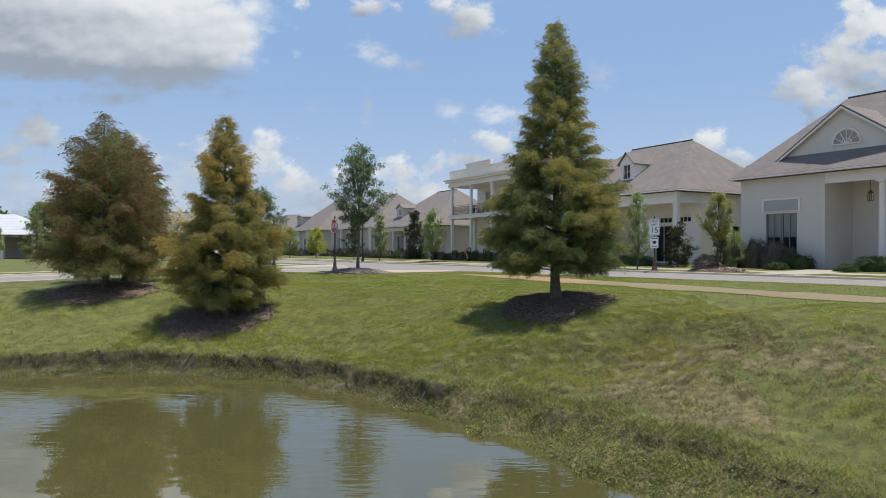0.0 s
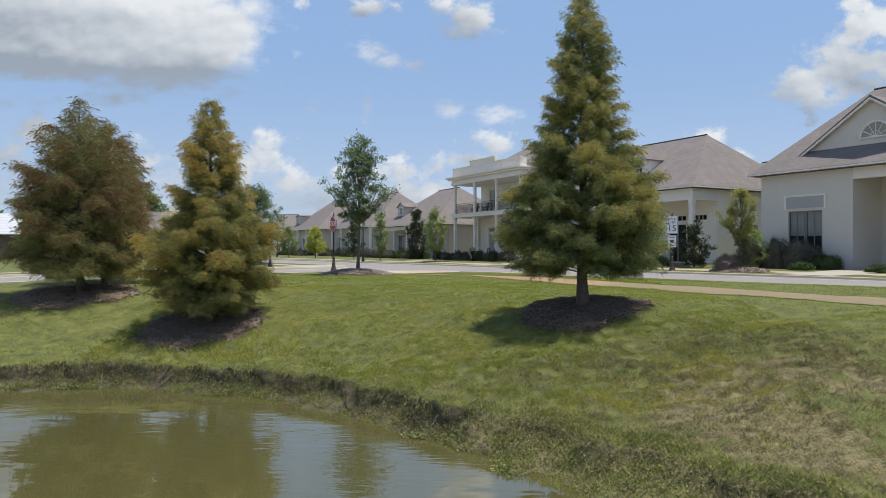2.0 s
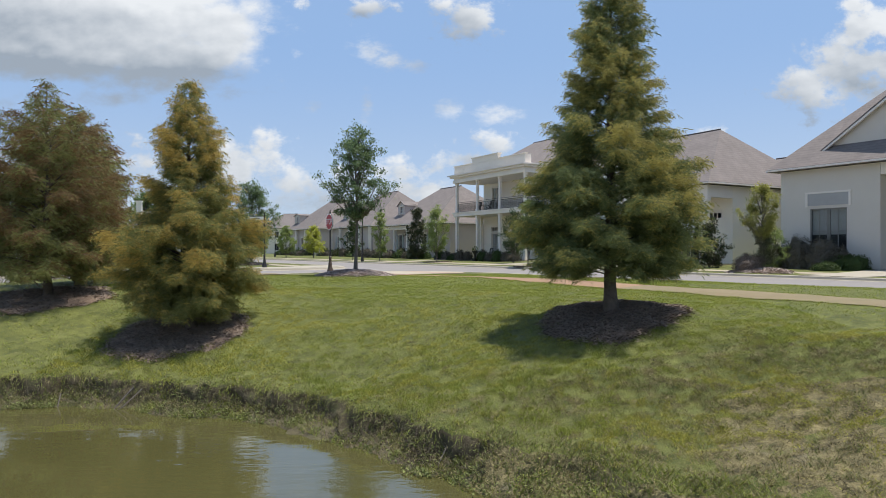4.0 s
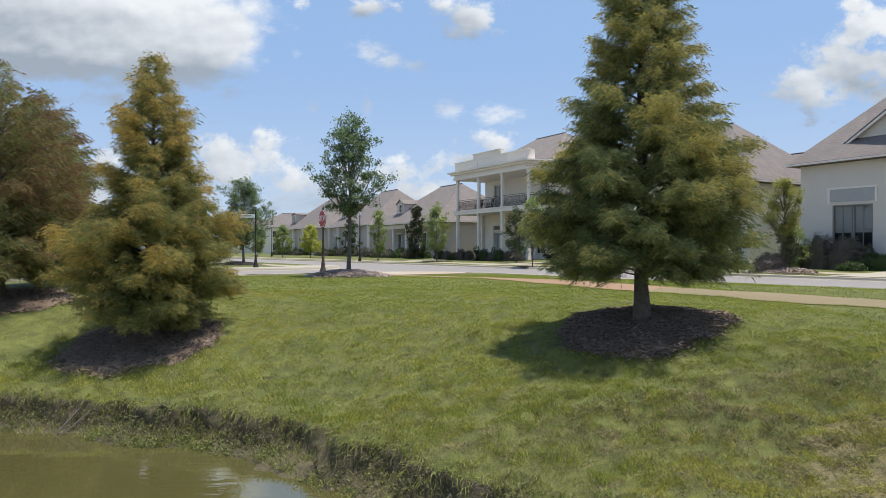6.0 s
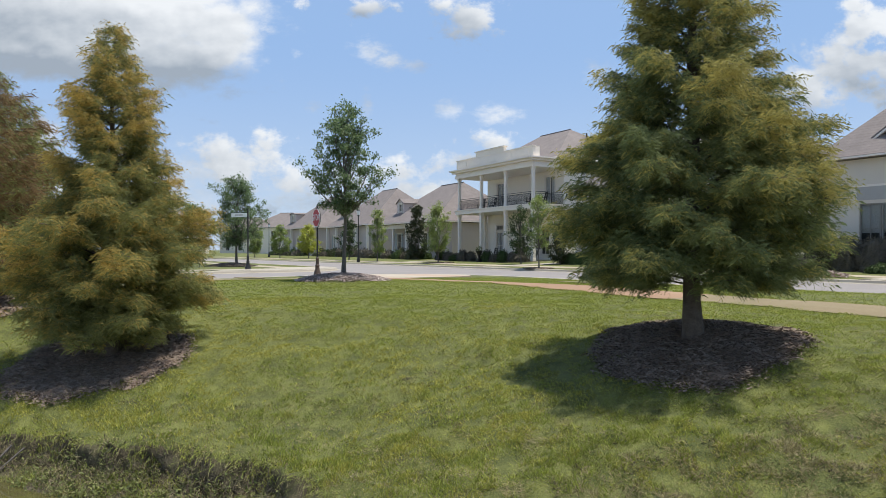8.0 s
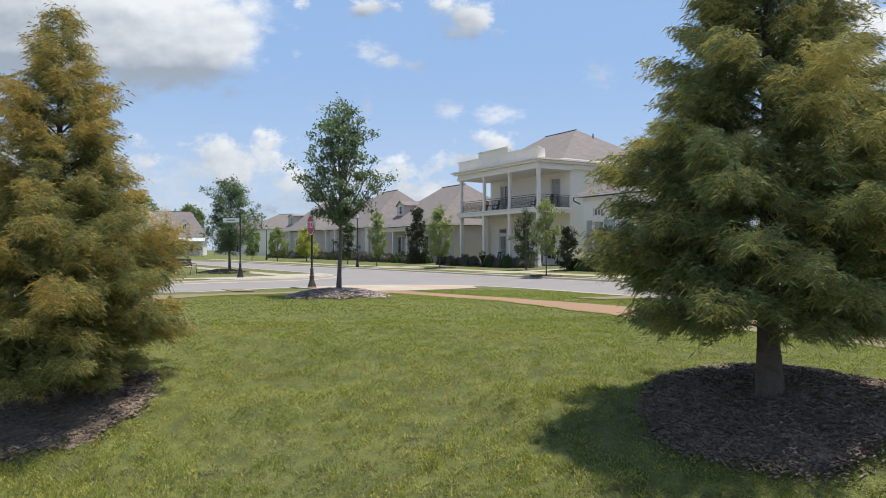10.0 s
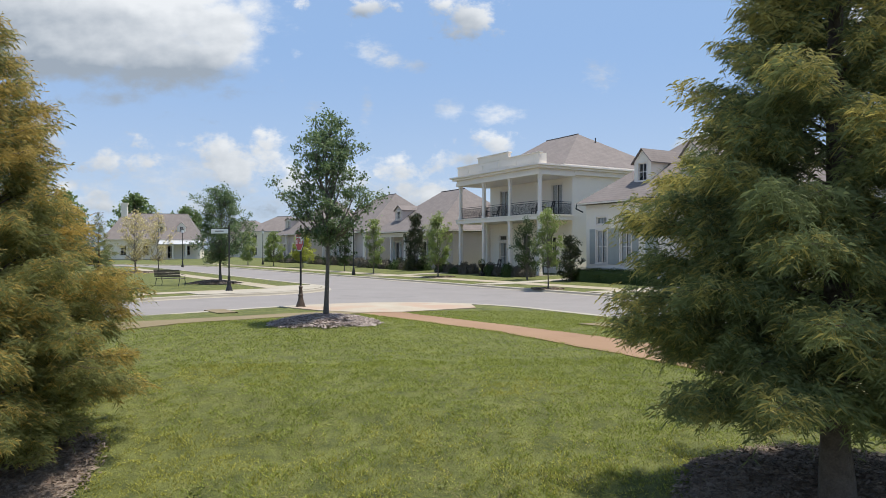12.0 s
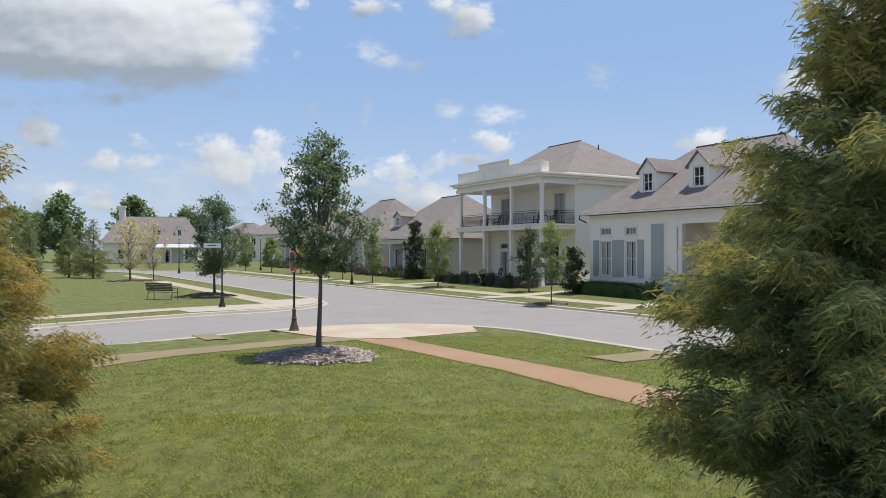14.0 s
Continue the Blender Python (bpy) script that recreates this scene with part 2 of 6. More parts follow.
M_CHIP = material("mulch_chip", (0.102, 0.076, 0.057), (0.310, 0.238, 0.180), 8, 0.9, 0.2, 60, island=0.75)
M_CHIP_PALE = material("pale_mulch_chip", (0.16, 0.125, 0.110), (0.56, 0.47, 0.415), 8, 0.9, 0.2, 60, island=0.75)
M_BARK = material("bark", (0.055, 0.040, 0.030), (0.17, 0.135, 0.105), 9, 0.95, 0.9, 55, bump_far=0.03)
M_OAKBARK = material("oak_bark", (0.06, 0.050, 0.042), (0.20, 0.175, 0.15), 12, 0.95, 0.8, 60, bump_far=0.02)
M_CYPRESS = material("cypress_leaf", (0.064, 0.082, 0.034), (0.185, 0.204, 0.080), 1.1, 0.6, 0, 9, island=0.4, thin=0.75)
M_CYPRESS_TIP = material("golden_cypress_tip", (0.134, 0.124, 0.040), (0.325, 0.276, 0.086), 1.1, 0.6, 0, 9, island=0.4, thin=1.0)
M_CYPRESS_GREEN = material("olive_cypress_leaf", (0.068, 0.080, 0.030), (0.210, 0.204, 0.070), 1.1, 0.6, 0, 9, island=0.4, thin=0.9)
M_CYPRESS_GOLD = material("golden_cypress_leaf", (0.145, 0.112, 0.034), (0.362, 0.264, 0.074), 1.1, 0.6, 0, 9, island=0.4, thin=1.0)
M_CYPRESS_RUST = material("rusty_cypress_leaf", (0.068, 0.045, 0.024), (0.190, 0.122, 0.052), 1.1, 0.6, 0, 9, island=0.45, thin=0.8)
M_OAK = material("oak_leaf", (0.040, 0.070, 0.032), (0.118, 0.150, 0.072), 1.5, 0.45, 0, 12, island=0.7, thin=0.9)
M_LIGHTLEAF = material("light_green_leaf", (0.088, 0.124, 0.035), (0.223, 0.257, 0.088), 1.5, 0.55, 0, 12, island=0.6, thin=0.7)
M_OLIVELEAF = material("olive_yellow_leaf", (0.105, 0.115, 0.030), (0.255, 0.245, 0.068), 1.5, 0.55, 0, 12, island=0.6, thin=0.7)
M_TWIG = material("reddish_twig_leaf", (0.075, 0.055, 0.042), (0.215, 0.165, 0.125), 1.5, 0.7, 0, 12, island=0.7)
M_YELLOWLEAF = material("yellow_green_leaf", (0.143, 0.165, 0.026), (0.319, 0.319, 0.066), 1.5, 0.55, 0, 12, island=0.6, thin=0.8)
M_MAGNOLIA = material("magnolia_leaf", (0.025, 0.056, 0.020), (0.098, 0.084, 0.049), 1.5, 0.35, 0, 12, island=0.7, thin=0.1)
M_HEDGE = material("hedge_leaf", (0.022, 0.044, 0.014), (0.080, 0.112, 0.036), 1.5, 0.5, 0, 12, island=0.7, thin=0.2)
M_PLUMSHRUB = material("dusky_shrub_leaf", (0.050, 0.048, 0.038), (0.170, 0.150, 0.118), 1.5, 0.55, 0, 12, island=0.7, thin=0.2)
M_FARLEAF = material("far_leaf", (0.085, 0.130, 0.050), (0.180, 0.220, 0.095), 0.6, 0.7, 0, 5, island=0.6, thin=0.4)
M_STUCCO = material("cream_stucco", (0.800, 0.725, 0.625), (0.870, 0.795, 0.695), 0.5, 0.9, 0.15, 60)
M_WHITEWALL = material("white_stucco", (0.610, 0.553, 0.480), (0.690, 0.630, 0.552), 0.5, 0.9, 0.15, 60)
M_TAN = material("tan_stucco", (0.506, 0.429, 0.392), (0.609, 0.523, 0.483), 0.5, 0.9, 0.15, 60)
M_TRIM = material("white_trim", (0.760, 0.690, 0.615), (0.830, 0.758, 0.685), 0.7, 0.55, 0.08, 40)
M_ROOF = banded(material("roof_shingle", (0.145, 0.124, 0.114), (0.249, 0.216, 0.201), 1.2, 0.9, 0.5, 16, third=(0.180, 0.154, 0.143), third_scale=3.0), 0.16, 0.8, 0.02)
M_ROOFEDGE = material("dark_ridge_cap", (0.05, 0.045, 0.045), (0.10, 0.09, 0.085), 3, 0.85, 0.3, 30)
M_SHUTTER = banded(material("blue_grey_shutter", (0.336, 0.354, 0.335), (0.426, 0.437, 0.409), 2, 0.6, 0.1, 30), 0.06, 0.6)
M_IRON = material("black_iron", (0.012, 0.012, 0.013), (0.035, 0.033, 0.032), 8, 0.5, 0.15, 60, metal=0.3)
M_DARKWOOD = material("dark_wood", (0.030, 0.022, 0.018), (0.08, 0.058, 0.045), 6, 0.5, 0.2, 50)
M_BRONZE = material("aged_bronze_paint", (0.045, 0.030, 0.022), (0.11, 0.075, 0.05), 8, 0.5, 0.25, 50, metal=0.2)
M_SIGNRED = material("sign_red", (0.36, 0.012, 0.018), (0.46, 0.022, 0.028), 3, 0.45, 0, 40)
M_SIGNWHITE = material("sign_white", (0.74, 0.74, 0.73), (0.82, 0.82, 0.80), 3, 0.45, 0, 40)
M_SIGNBLACK = material("sign_black", (0.012, 0.012, 0.012), (0.03, 0.03, 0.03), 3, 0.5, 0, 40)
M_SIGNGREEN = material("sign_pale_green", (0.66, 0.70, 0.64), (0.76, 0.79, 0.73), 3, 0.5, 0, 40)
M_GREYPANEL = material("grey_panel", (0.37, 0.355, 0.340), (0.44, 0.425, 0.405), 2, 0.6, 0.1, 30)
M_TAUPE = material("taupe_sash_paint", (0.20, 0.19, 0.17), (0.27, 0.255, 0.23), 2, 0.6, 0.1, 30)
M_PALELEAF = material("pale_straw_leaf", (0.26, 0.225, 0.10), (0.46, 0.39, 0.20), 1.5, 0.6, 0, 12, island=0.6, thin=0.6)
M_CHAIR = material("brown_wicker", (0.02, 0.016, 0.013), (0.06, 0.05, 0.04), 12, 0.7, 0.5, 60)
M_STONE = material("weathered_stone", (0.08, 0.08, 0.08), (0.20, 0.20, 0.19), 6, 0.8, 0.4, 50)
M_CURTAIN = material("white_curtain", (0.60, 0.58, 0.55), (0.74, 0.72, 0.68), 3, 0.9, 0.3, 30)
M_BLIND = banded(material("pale_blind", (0.42, 0.43, 0.40), (0.50, 0.51, 0.47), 2, 0.8, 0.1, 30), 0.06, 0.5)
# near-black colour carries the shade of unlit rooms behind the glass
M_INSIDE = material("unlit_room_shade", (0.06, 0.055, 0.05), (0.10, 0.09, 0.085), 2, 0.9, 0.1, 30)

M_GLASS = bpy.data.materials.new("window_glass")
M_GLASS.use_nodes = True
gb = M_GLASS.node_tree.nodes["Principled BSDF"]
gb.inputs["Base Color"].default_value = (0.05, 0.06, 0.065, 1)
gb.inputs["Roughness"].default_value, gb.inputs["IOR"].default_value = 0.06, 1.5
gb.inputs["Alpha"].default_value = 0.14

M_WATER = bpy.data.materials.new("murky_pond_water")
M_WATER.use_nodes = True
nt = M_WATER.node_tree
b = nt.nodes["Principled BSDF"]
b.inputs["Base Color"].default_value = (0.078, 0.073, 0.027, 1)
b.inputs["Roughness"].default_value, b.inputs["IOR"].default_value = 0.015, 1.95
tc = nt.nodes.new("ShaderNodeTexCoord")


def ripples(scale, stretch, detail, offset=0.0):
    mp = nt.nodes.new("ShaderNodeMapping")
    mp.inputs["Scale"].default_value = stretch
    mp.inputs["Location"].default_value = (offset, offset, 0)
    nt.links.new(tc.outputs["Object"], mp.inputs[0])
    n = nt.nodes.new("ShaderNodeTexNoise")
    n.inputs["Scale"].default_value, n.inputs["Detail"].default_value = scale, detail
    nt.links.new(mp.outputs[0], n.inputs[0])
    return n.outputs[0]


# a slow swell and finer wind ripples that come and go in patches
gust = nt.nodes.new("ShaderNodeMapRange")
gust.interpolation_type = "SMOOTHSTEP"
gust.inputs["From Min"].default_value, gust.inputs["From Max"].default_value = 0.42, 0.62
nt.links.new(ripples(0.35, (1, 1, 1), 3, 5.0), gust.inputs[0])
small = nt.nodes.new("ShaderNodeMath")
small.operation = "MULTIPLY"
nt.links.new(ripples(3.2, (0.7, 2.0, 1), 3), small.inputs[0])
nt.links.new(gust.outputs[0], small.inputs[1])
bn = None
for height, strength, far in ((ripples(1.1, (0.55, 1.6, 1), 2), 0.11, 0.05), (small.outputs[0], 0.30, 0.03)):
    nb = nt.nodes.new("ShaderNodeBump")
    nb.inputs["Strength"].default_value, nb.inputs["Distance"].default_value = strength, far
    nt.links.new(height, nb.inputs["Height"])
    if bn:
        nt.links.new(bn.outputs[0], nb.inputs["Normal"])
    bn = nb
nt.links.new(bn.outputs[0], b.inputs["Normal"])


# ---- building helpers ----
def mesh_object(name, verts, faces, mat, parent=None, label="", smooth=False):
    me = bpy.data.meshes.new(name)
    me.from_pydata([tuple(v) for v in verts], [], faces)
    me.materials.append(mat)
    if smooth:
        me.shade_smooth()
    ob = new(name, me)
    ob.parent = parent
    if label:
        ob["label"] = label
    return ob


def fast_mesh(name, verts, faces, mat, parent=None, label="", smooth=False):
    """A mesh from arrays; all faces have the same number of corners."""
    verts, faces = np.asarray(verts, np.float32), np.asarray(faces, np.int32)
    me = bpy.data.meshes.new(name)
    me.vertices.add(len(verts))
    me.vertices.foreach_set("co", verts.ravel())
    me.loops.add(faces.size)
    me.loops.foreach_set("vertex_index", faces.ravel())
    me.polygons.add(len(faces))
    me.polygons.foreach_set("loop_start", np.arange(0, faces.size, faces.shape[1], dtype=np.int32))
    me.update(calc_edges=True)
    me.materials.append(mat)
    if smooth:
        me.shade_smooth()
    ob = new(name, me)
    ob.parent = parent
    if label:
        ob["label"] = label
    return ob


ONE_PART = {"capital", "fanlight_frame", "rake_board", "backrest", "arm", "symbol", "railing", "gable_roof", "pedestal", "bracket"}


def islands(bm):
    """The separate pieces of a bmesh, as lists of faces."""
    seen, found = set(), []
    for start in bm.faces:
        if start in seen:
            continue
        seen.add(start)
        todo, piece = [start], []
        while todo:
            f = todo.pop()
            piece.append(f)
            for v in f.verts:
                for g in v.link_faces:
                    if g not in seen:
                        seen.add(g)
                        todo.append(g)
        found.append(piece)
    return found


def part(name, bm, mat, parent=None, label="", smooth=False):
    """A bmesh under a thing or under a part: one mesh object for each separate piece; gives back the first."""
    bmesh.ops.recalc_face_normals(bm, faces=bm.faces)
    found = islands(bm) if parent is not None and name not in ONE_PART else [None]
    first = None
    for piece in found:
        me = bpy.data.meshes.new(name)
        if len(found) == 1:
            bm.to_mesh(me)
        else:
            order = {}
            for f in piece:
                for v in f.verts:
                    order.setdefault(v, len(order))
            me.from_pydata([v.co[:] for v in order], [], [[order[v] for v in f.verts] for f in piece])
        me.materials.append(mat)
        if smooth:
            me.shade_smooth()
        ob = new(name, me)
        ob.parent = parent
        if label:
            ob["label"] = label
        first = first or ob
    bm.free()
    return first


def thing(name, m, label, category, group="", kind=""):
    ob = new(name)
    ob.matrix_basis = m
    return tagged(ob, label, category, group, kind)


def box(bm, x0, x1, y0, y1, z0, z1, bevel=0.0):
    vs = [bm.verts.new((x, y, z)) for z in (z0, z1) for y in (y0, y1) for x in (x0, x1)]
    fs = [bm.faces.new([vs[i] for i in f]) for f in ((0, 2, 3, 1), (4, 5, 7, 6), (0, 1, 5, 4), (2, 6, 7, 3), (0, 4, 6, 2), (1, 3, 7, 5))]
    if bevel:
        es = list({e for f in fs for e in f.edges})
        bmesh.ops.bevel(bm, geom=es, offset=bevel, segments=1, affect="EDGES")
    return bm


def boxes(*dims, bevel=0.0):
    bm = bmesh.new()
    for d in dims:
        box(bm, *d, bevel=bevel)
    return bm


def tube(bm, points, radii, n=8, cap=True):
    """A round bar of changing radius along points."""
    rings = []
    for i, p in enumerate(points):
        p = Vector(p)
        d = Vector(points[min(i + 1, len(points) - 1)]) - Vector(points[max(i - 1, 0)])
        d.normalize()
        side = d.cross(Vector((0, 1, 0)) if abs(d.y) < 0.9 else Vector((1, 0, 0))).normalized()
        up = side.cross(d)
        rings.append([bm.verts.new(p + radii[i] * (math.cos(a) * side + math.sin(a) * up)) for a in (2 * math.pi * k / n for k in range(n))])
    for r0, r1 in zip(rings, rings[1:]):
        for k in range(n):
            bm.faces.new((r0[k], r0[(k + 1) % n], r1[(k + 1) % n], r1[k]))
    if cap:
        bm.faces.new(rings[0])
        bm.faces.new(rings[-1])
    return bm


def turned(bm, profile, n=12, x=0.0, y=0.0):
    """A turned shape: (radius, height) pairs from the bottom up."""
    return tube(bm, [(x, y, h) for r, h in profile], [r for r, h in profile], n)


def solid(bm, base, lift):
    """A prism from a flat outline, moved by lift."""
    a = [bm.verts.new(p) for p in base]
    c = [bm.verts.new(Vector(p) + Vector(lift)) for p in base]
    bm.faces.new(a)
    bm.faces.new(list(reversed(c)))
    for i in range(len(a)):
        j = (i + 1) % len(a)
        bm.faces.new((a[i], a[j], c[j], c[i]))
    return bm


# ---- the lie of the land ----
U, V = Vector((-0.55, 0.835)), Vector((0.835, 0.55))
UA, VA = np.array([-0.55, 0.835]), np.array([0.835, 0.55])
UV_DET = UA[0] * VA[1] - UA[1] * VA[0]


def sv(s, v):
    """Plan point from the distance along the avenue and across it."""
    return ((s * VA[1] - v * UA[1]) / UV_DET, (v * UA[0] - s * VA[0]) / UV_DET)


LIP = [(-90, 15), (-45, 16.8), (-24, 18.0), (-16, 18.3), (-11.8, 18.1), (-9, 18.5), (-7.2, 18.4), (-5.3, 17.9), (-3.2, 17.1), (-1.9, 15.9),
       (-0.6, 14.5), (0.6, 13.5), (1.8, 12.45), (2.9, 10.8), (4.0, 9.0), (5.0, 6.0), (6.2, 2.0), (7.5, -5), (10, -20), (12, -60)]


def rounded(line, n=6):
    out = []
    for i in range(len(line) - 1):
        p0, p1, p2, p3 = (np.array(line[max(0, min(len(line) - 1, k))], float) for k in (i - 1, i, i + 1, i + 2))
        for k in range(n):
            t = k / n
            out.append(tuple(0.5 * (2 * p1 + (p2 - p0) * t + (2 * p0 - 5 * p1 + 4 * p2 - p3) * t * t + (3 * p1 - p0 - 3 * p2 + p3) * t ** 3)))
    return out + [line[-1]]


LIP = LIP[:2] + rounded(LIP[2:17], 5) + LIP[17:]
WATER_Z = -1.93
lat = np.random.RandomState(5).rand(256, 256)


def smooth_noise(x, y, scale):
    x, y = np.asarray(x) * scale + 100.5, np.asarray(y) * scale + 100.5
    i, j = np.floor(x).astype(int), np.floor(y).astype(int)
    fx, fy = x - i, y - j
    fx, fy = fx * fx * (3 - 2 * fx), fy * fy * (3 - 2 * fy)
    g = lambda a, c: lat[a % 256, c % 256]
    return (g(i, j) * (1 - fx) + g(i + 1, j) * fx) * (1 - fy) + (g(i, j + 1) * (1 - fx) + g(i + 1, j + 1) * fx) * fy - 0.5


def line_distance(x, y, line):
    best = np.full(np.shape(x), 1e9)
    side = np.ones(np.shape(x))
    for (ax, ay), (bx, by) in zip(line, line[1:]):
        lx, ly = bx - ax, by - ay
        t = np.clip(((x - ax) * lx + (y - ay) * ly) / (lx * lx + ly * ly), 0, 1)
        d = np.hypot(x - ax - t * lx, y - ay - t * ly)
        cross = lx * (y - ay) - ly * (x - ax)
        near = d < best - 1e-9
        best = np.where(near, d, best)
        side = np.where(near, np.sign(cross), side)
    return best, side


ROAD_HALF = 4.0
MAIN_V, SIDE_S, CURVE_S, CURVE_R, FILLET = 26.8, 39.5, 98.0, 34.0, 6.0


def bend(offset, steps=12, turn=80):
    """The avenue's bend to the left, at an offset from its centre line."""
    r = CURVE_R + offset
    return [sv(CURVE_S + r * math.sin(a), MAIN_V - CURVE_R + r * math.cos(a)) for a in (radians(turn * i / steps) for i in range(steps + 1))]


MAIN_LINE = [sv(-90, MAIN_V), sv(CURVE_S, MAIN_V)] + bend(0)[1:]


def swing(v):
    """How far the side street bends away from a straight line as it rounds the pond."""
    v = np.asarray(v, float)
    mid, low = np.clip(16 - v, 0, 16), np.clip(-v, 0, 14)
    ease = np.clip((16 - v) / 6, 0, 1)
    return 0.6 * ease * ease * (3 - 2 * ease) + 0.018 * mid ** 2 + 0.576 * low - 0.05 * low ** 2 - 0.66 * np.clip(-14 - v, 0, None)


def side(s, v):
    return sv(s - float(swing(v)), v)


SIDE_STEPS = [16, 14, 12, 10, 8, 6, 4, 2, 0, -3, -6, -9, -12, -14, -17, -40, -80]


def land(x, y):
    """Ground height."""
    x, y = np.asarray(x, float), np.asarray(y, float)
    d, side = line_distance(x, y, LIP)
    d = d * side + 0.35 * smooth_noise(x, y, 1.3) + 0.24 * smooth_noise(x, y, 3.6)
    up = np.interp(d, [0, 0.25, 1.5, 2.5, 4, 5.2, 7, 12, 17, 40], [-1.45, -1.36, -1.10, -0.82, -0.40, -0.12, 0.08, 0.26, 0.12, 0.12])
    steep = np.interp(d, [-6, -1.1, -0.80, -0.60, -0.25, -0.12, -0.05, 0], [-3.2, -2.25, -2.03, -1.93, -1.84, -1.76, -1.60, -1.45])
    gentle = np.interp(d, [-6, -2.0, -1.25, -0.35, -0.2, -0.12, 0], [-3.2, -2.25, -1.97, -1.70, -1.62, -1.52, -1.45])
    w = np.clip((x + 0.5) / 1.4, 0, 1)
    z = np.where(d > 0, up, steep * (1 - w) + gentle * w)
    rough = np.interp(d, [-1, 0, 3, 9, 14], [0.14, 0.09, 0.07, 0.04, 0.0])
    z = z + rough * (smooth_noise(x, y, 0.9) + 0.6 * smooth_noise(x, y, 2.7) + 0.35 * smooth_noise(x, y, 6.0))
    s, v = x * UA[0] + y * UA[1], x * VA[0] + y * VA[1]
    z = z + np.clip((v - 33.5) * 0.028, 0, 0.30) * (d > 5)
    # mulch mounds
    for mx, my, r, h in MOUNDS:
        q = np.hypot(x - mx, y - my) / r
        z = z + h * np.clip(1 - q * q, 0, 1)
    return z


MOUNDS = [(2.98, 18.05, 1.9, 0.16), (-6.65, 20.9, 2.0, 0.14), (-11.6, 23.4, 2.0, 0.10), (-3.82, 30.75, 1.5, 0.22), (-15.3, 55.7, 1.5, 0.2), (15.0, 37.3, 1.6, 0.26)]


def in_road(x, y, grow=0.0):
    s, v = x * UA[0] + y * UA[1], x * VA[0] + y * VA[1]
    hit = (line_distance(x, y, MAIN_LINE)[0] < ROAD_HALF + grow) | ((np.abs(s + swing(v) - SIDE_S) < ROAD_HALF + grow) & (v < MAIN_V) & (v > -80))
    ve = MAIN_V - ROAD_HALF
    for se, sign in ((SIDE_S - ROAD_HALF, -1), (SIDE_S + ROAD_HALF, 1)):
        ls, lv = (s - se) * sign, ve - v
        hit = hit | ((ls > -0.01) & (lv > -0.01) & (ls < FILLET) & (lv < FILLET) & (np.hypot(ls - FILLET, lv - FILLET) > FILLET - grow))
    return hit


def graded(start, stop, step, growth, limit):
    out = [start]
    while abs(out[-1] - start) < abs(stop - start):
        out.append(out[-1] + math.copysign(step, stop - start))
        step = min(step * growth, limit)
    return out


xs = sorted(set(np.round(np.arange(-12, 9, 0.25), 3)) | set(graded(9, 3000, 0.25, 1.05, 400)) | set(graded(-12.2, -3000, 0.25, 1.05, 400)))
ys = sorted(set(np.round(np.arange(8, 40, 0.2), 3)) | set(np.round(np.arange(40, 70, 0.3), 3)) | set(graded(70, 4000, 0.3, 1.05, 400)) | set(graded(7.8, -120, 0.3, 1.12, 20)))
GX, GY = np.meshgrid(np.array(xs), np.array(ys))
GZ = land(GX, GY)
GZ = np.where(in_road(GX, GY, 0.28), -0.25, GZ)
gd, gs = line_distance(GX, GY, LIP)
gd = gd * gs
under_bank = (gd < 0.15) & (gd > -1.9) & (GX > -24) & (GX < 6) & (GY > 1)
GZ = np.where(under_bank, GZ - 0.22, GZ)
nx, ny = len(xs), len(ys)
gv = np.stack([GX.ravel(), GY.ravel(), GZ.ravel()], 1)
idx = np.arange(nx * ny).reshape(ny, nx)
gf = np.stack([idx[:-1, :-1], idx[:-1, 1:], idx[1:, 1:], idx[1:, :-1]], -1).reshape(-1, 4)
ground = fast_mesh("ground", gv, gf, M_GRASS, smooth=True)
tagged(ground, "mown green lawn sloping to a muddy pond bank", "lawn", kind="structure")
ground.data.materials.append(M_BANK)
ground.data.materials.append(M_WORN)


def wear(x, y):
    """How worn the turf is: a trodden patch on the slope and a strip along the edge of the pond."""
    patch = np.exp(-(((x - 5.0) / 4.2) ** 2 + ((y - 12.0) / 3.4) ** 2)) * 1.25 + np.exp(-(((x - 1.2) / 1.6) ** 2 + ((y - 15.0) / 0.9) ** 2)) * 0.35
    patch = patch + np.exp(-(((x + 2.6) / 1.3) ** 2 + ((y - 19.0) / 0.8) ** 2)) * 0.22
    edge, flank = line_distance(x, y, LIP)
    patch = patch + 0.46 * np.exp(-np.clip(edge * flank, 0, None) / 3.6)
    return patch + 0.9 * smooth_noise(x, y, 0.8) + 0.55 * smooth_noise(x, y, 2.3) + 0.3 * smooth_noise(x, y, 5.0)


kind_of_ground = np.where(wear(GX, GY) > 1.35, 2, 0)
kind_of_ground = np.where(gd < -0.02, 1, kind_of_ground)[:-1, :-1].ravel()
ground.data.polygons.foreach_set("material_index", kind_of_ground.astype(np.int32))

water = mesh_object("water", [(-200, -120, WATER_Z), (60, -120, WATER_Z), (60, 60, WATER_Z), (-200, 60, WATER_Z)], [(0, 1, 2, 3)], M_WATER)
tagged(water, "murky olive green pond water with gentle ripples", "pond", kind="structure")


def level(x, y):
    return float(land(np.array([x]), np.array([y]))[0])



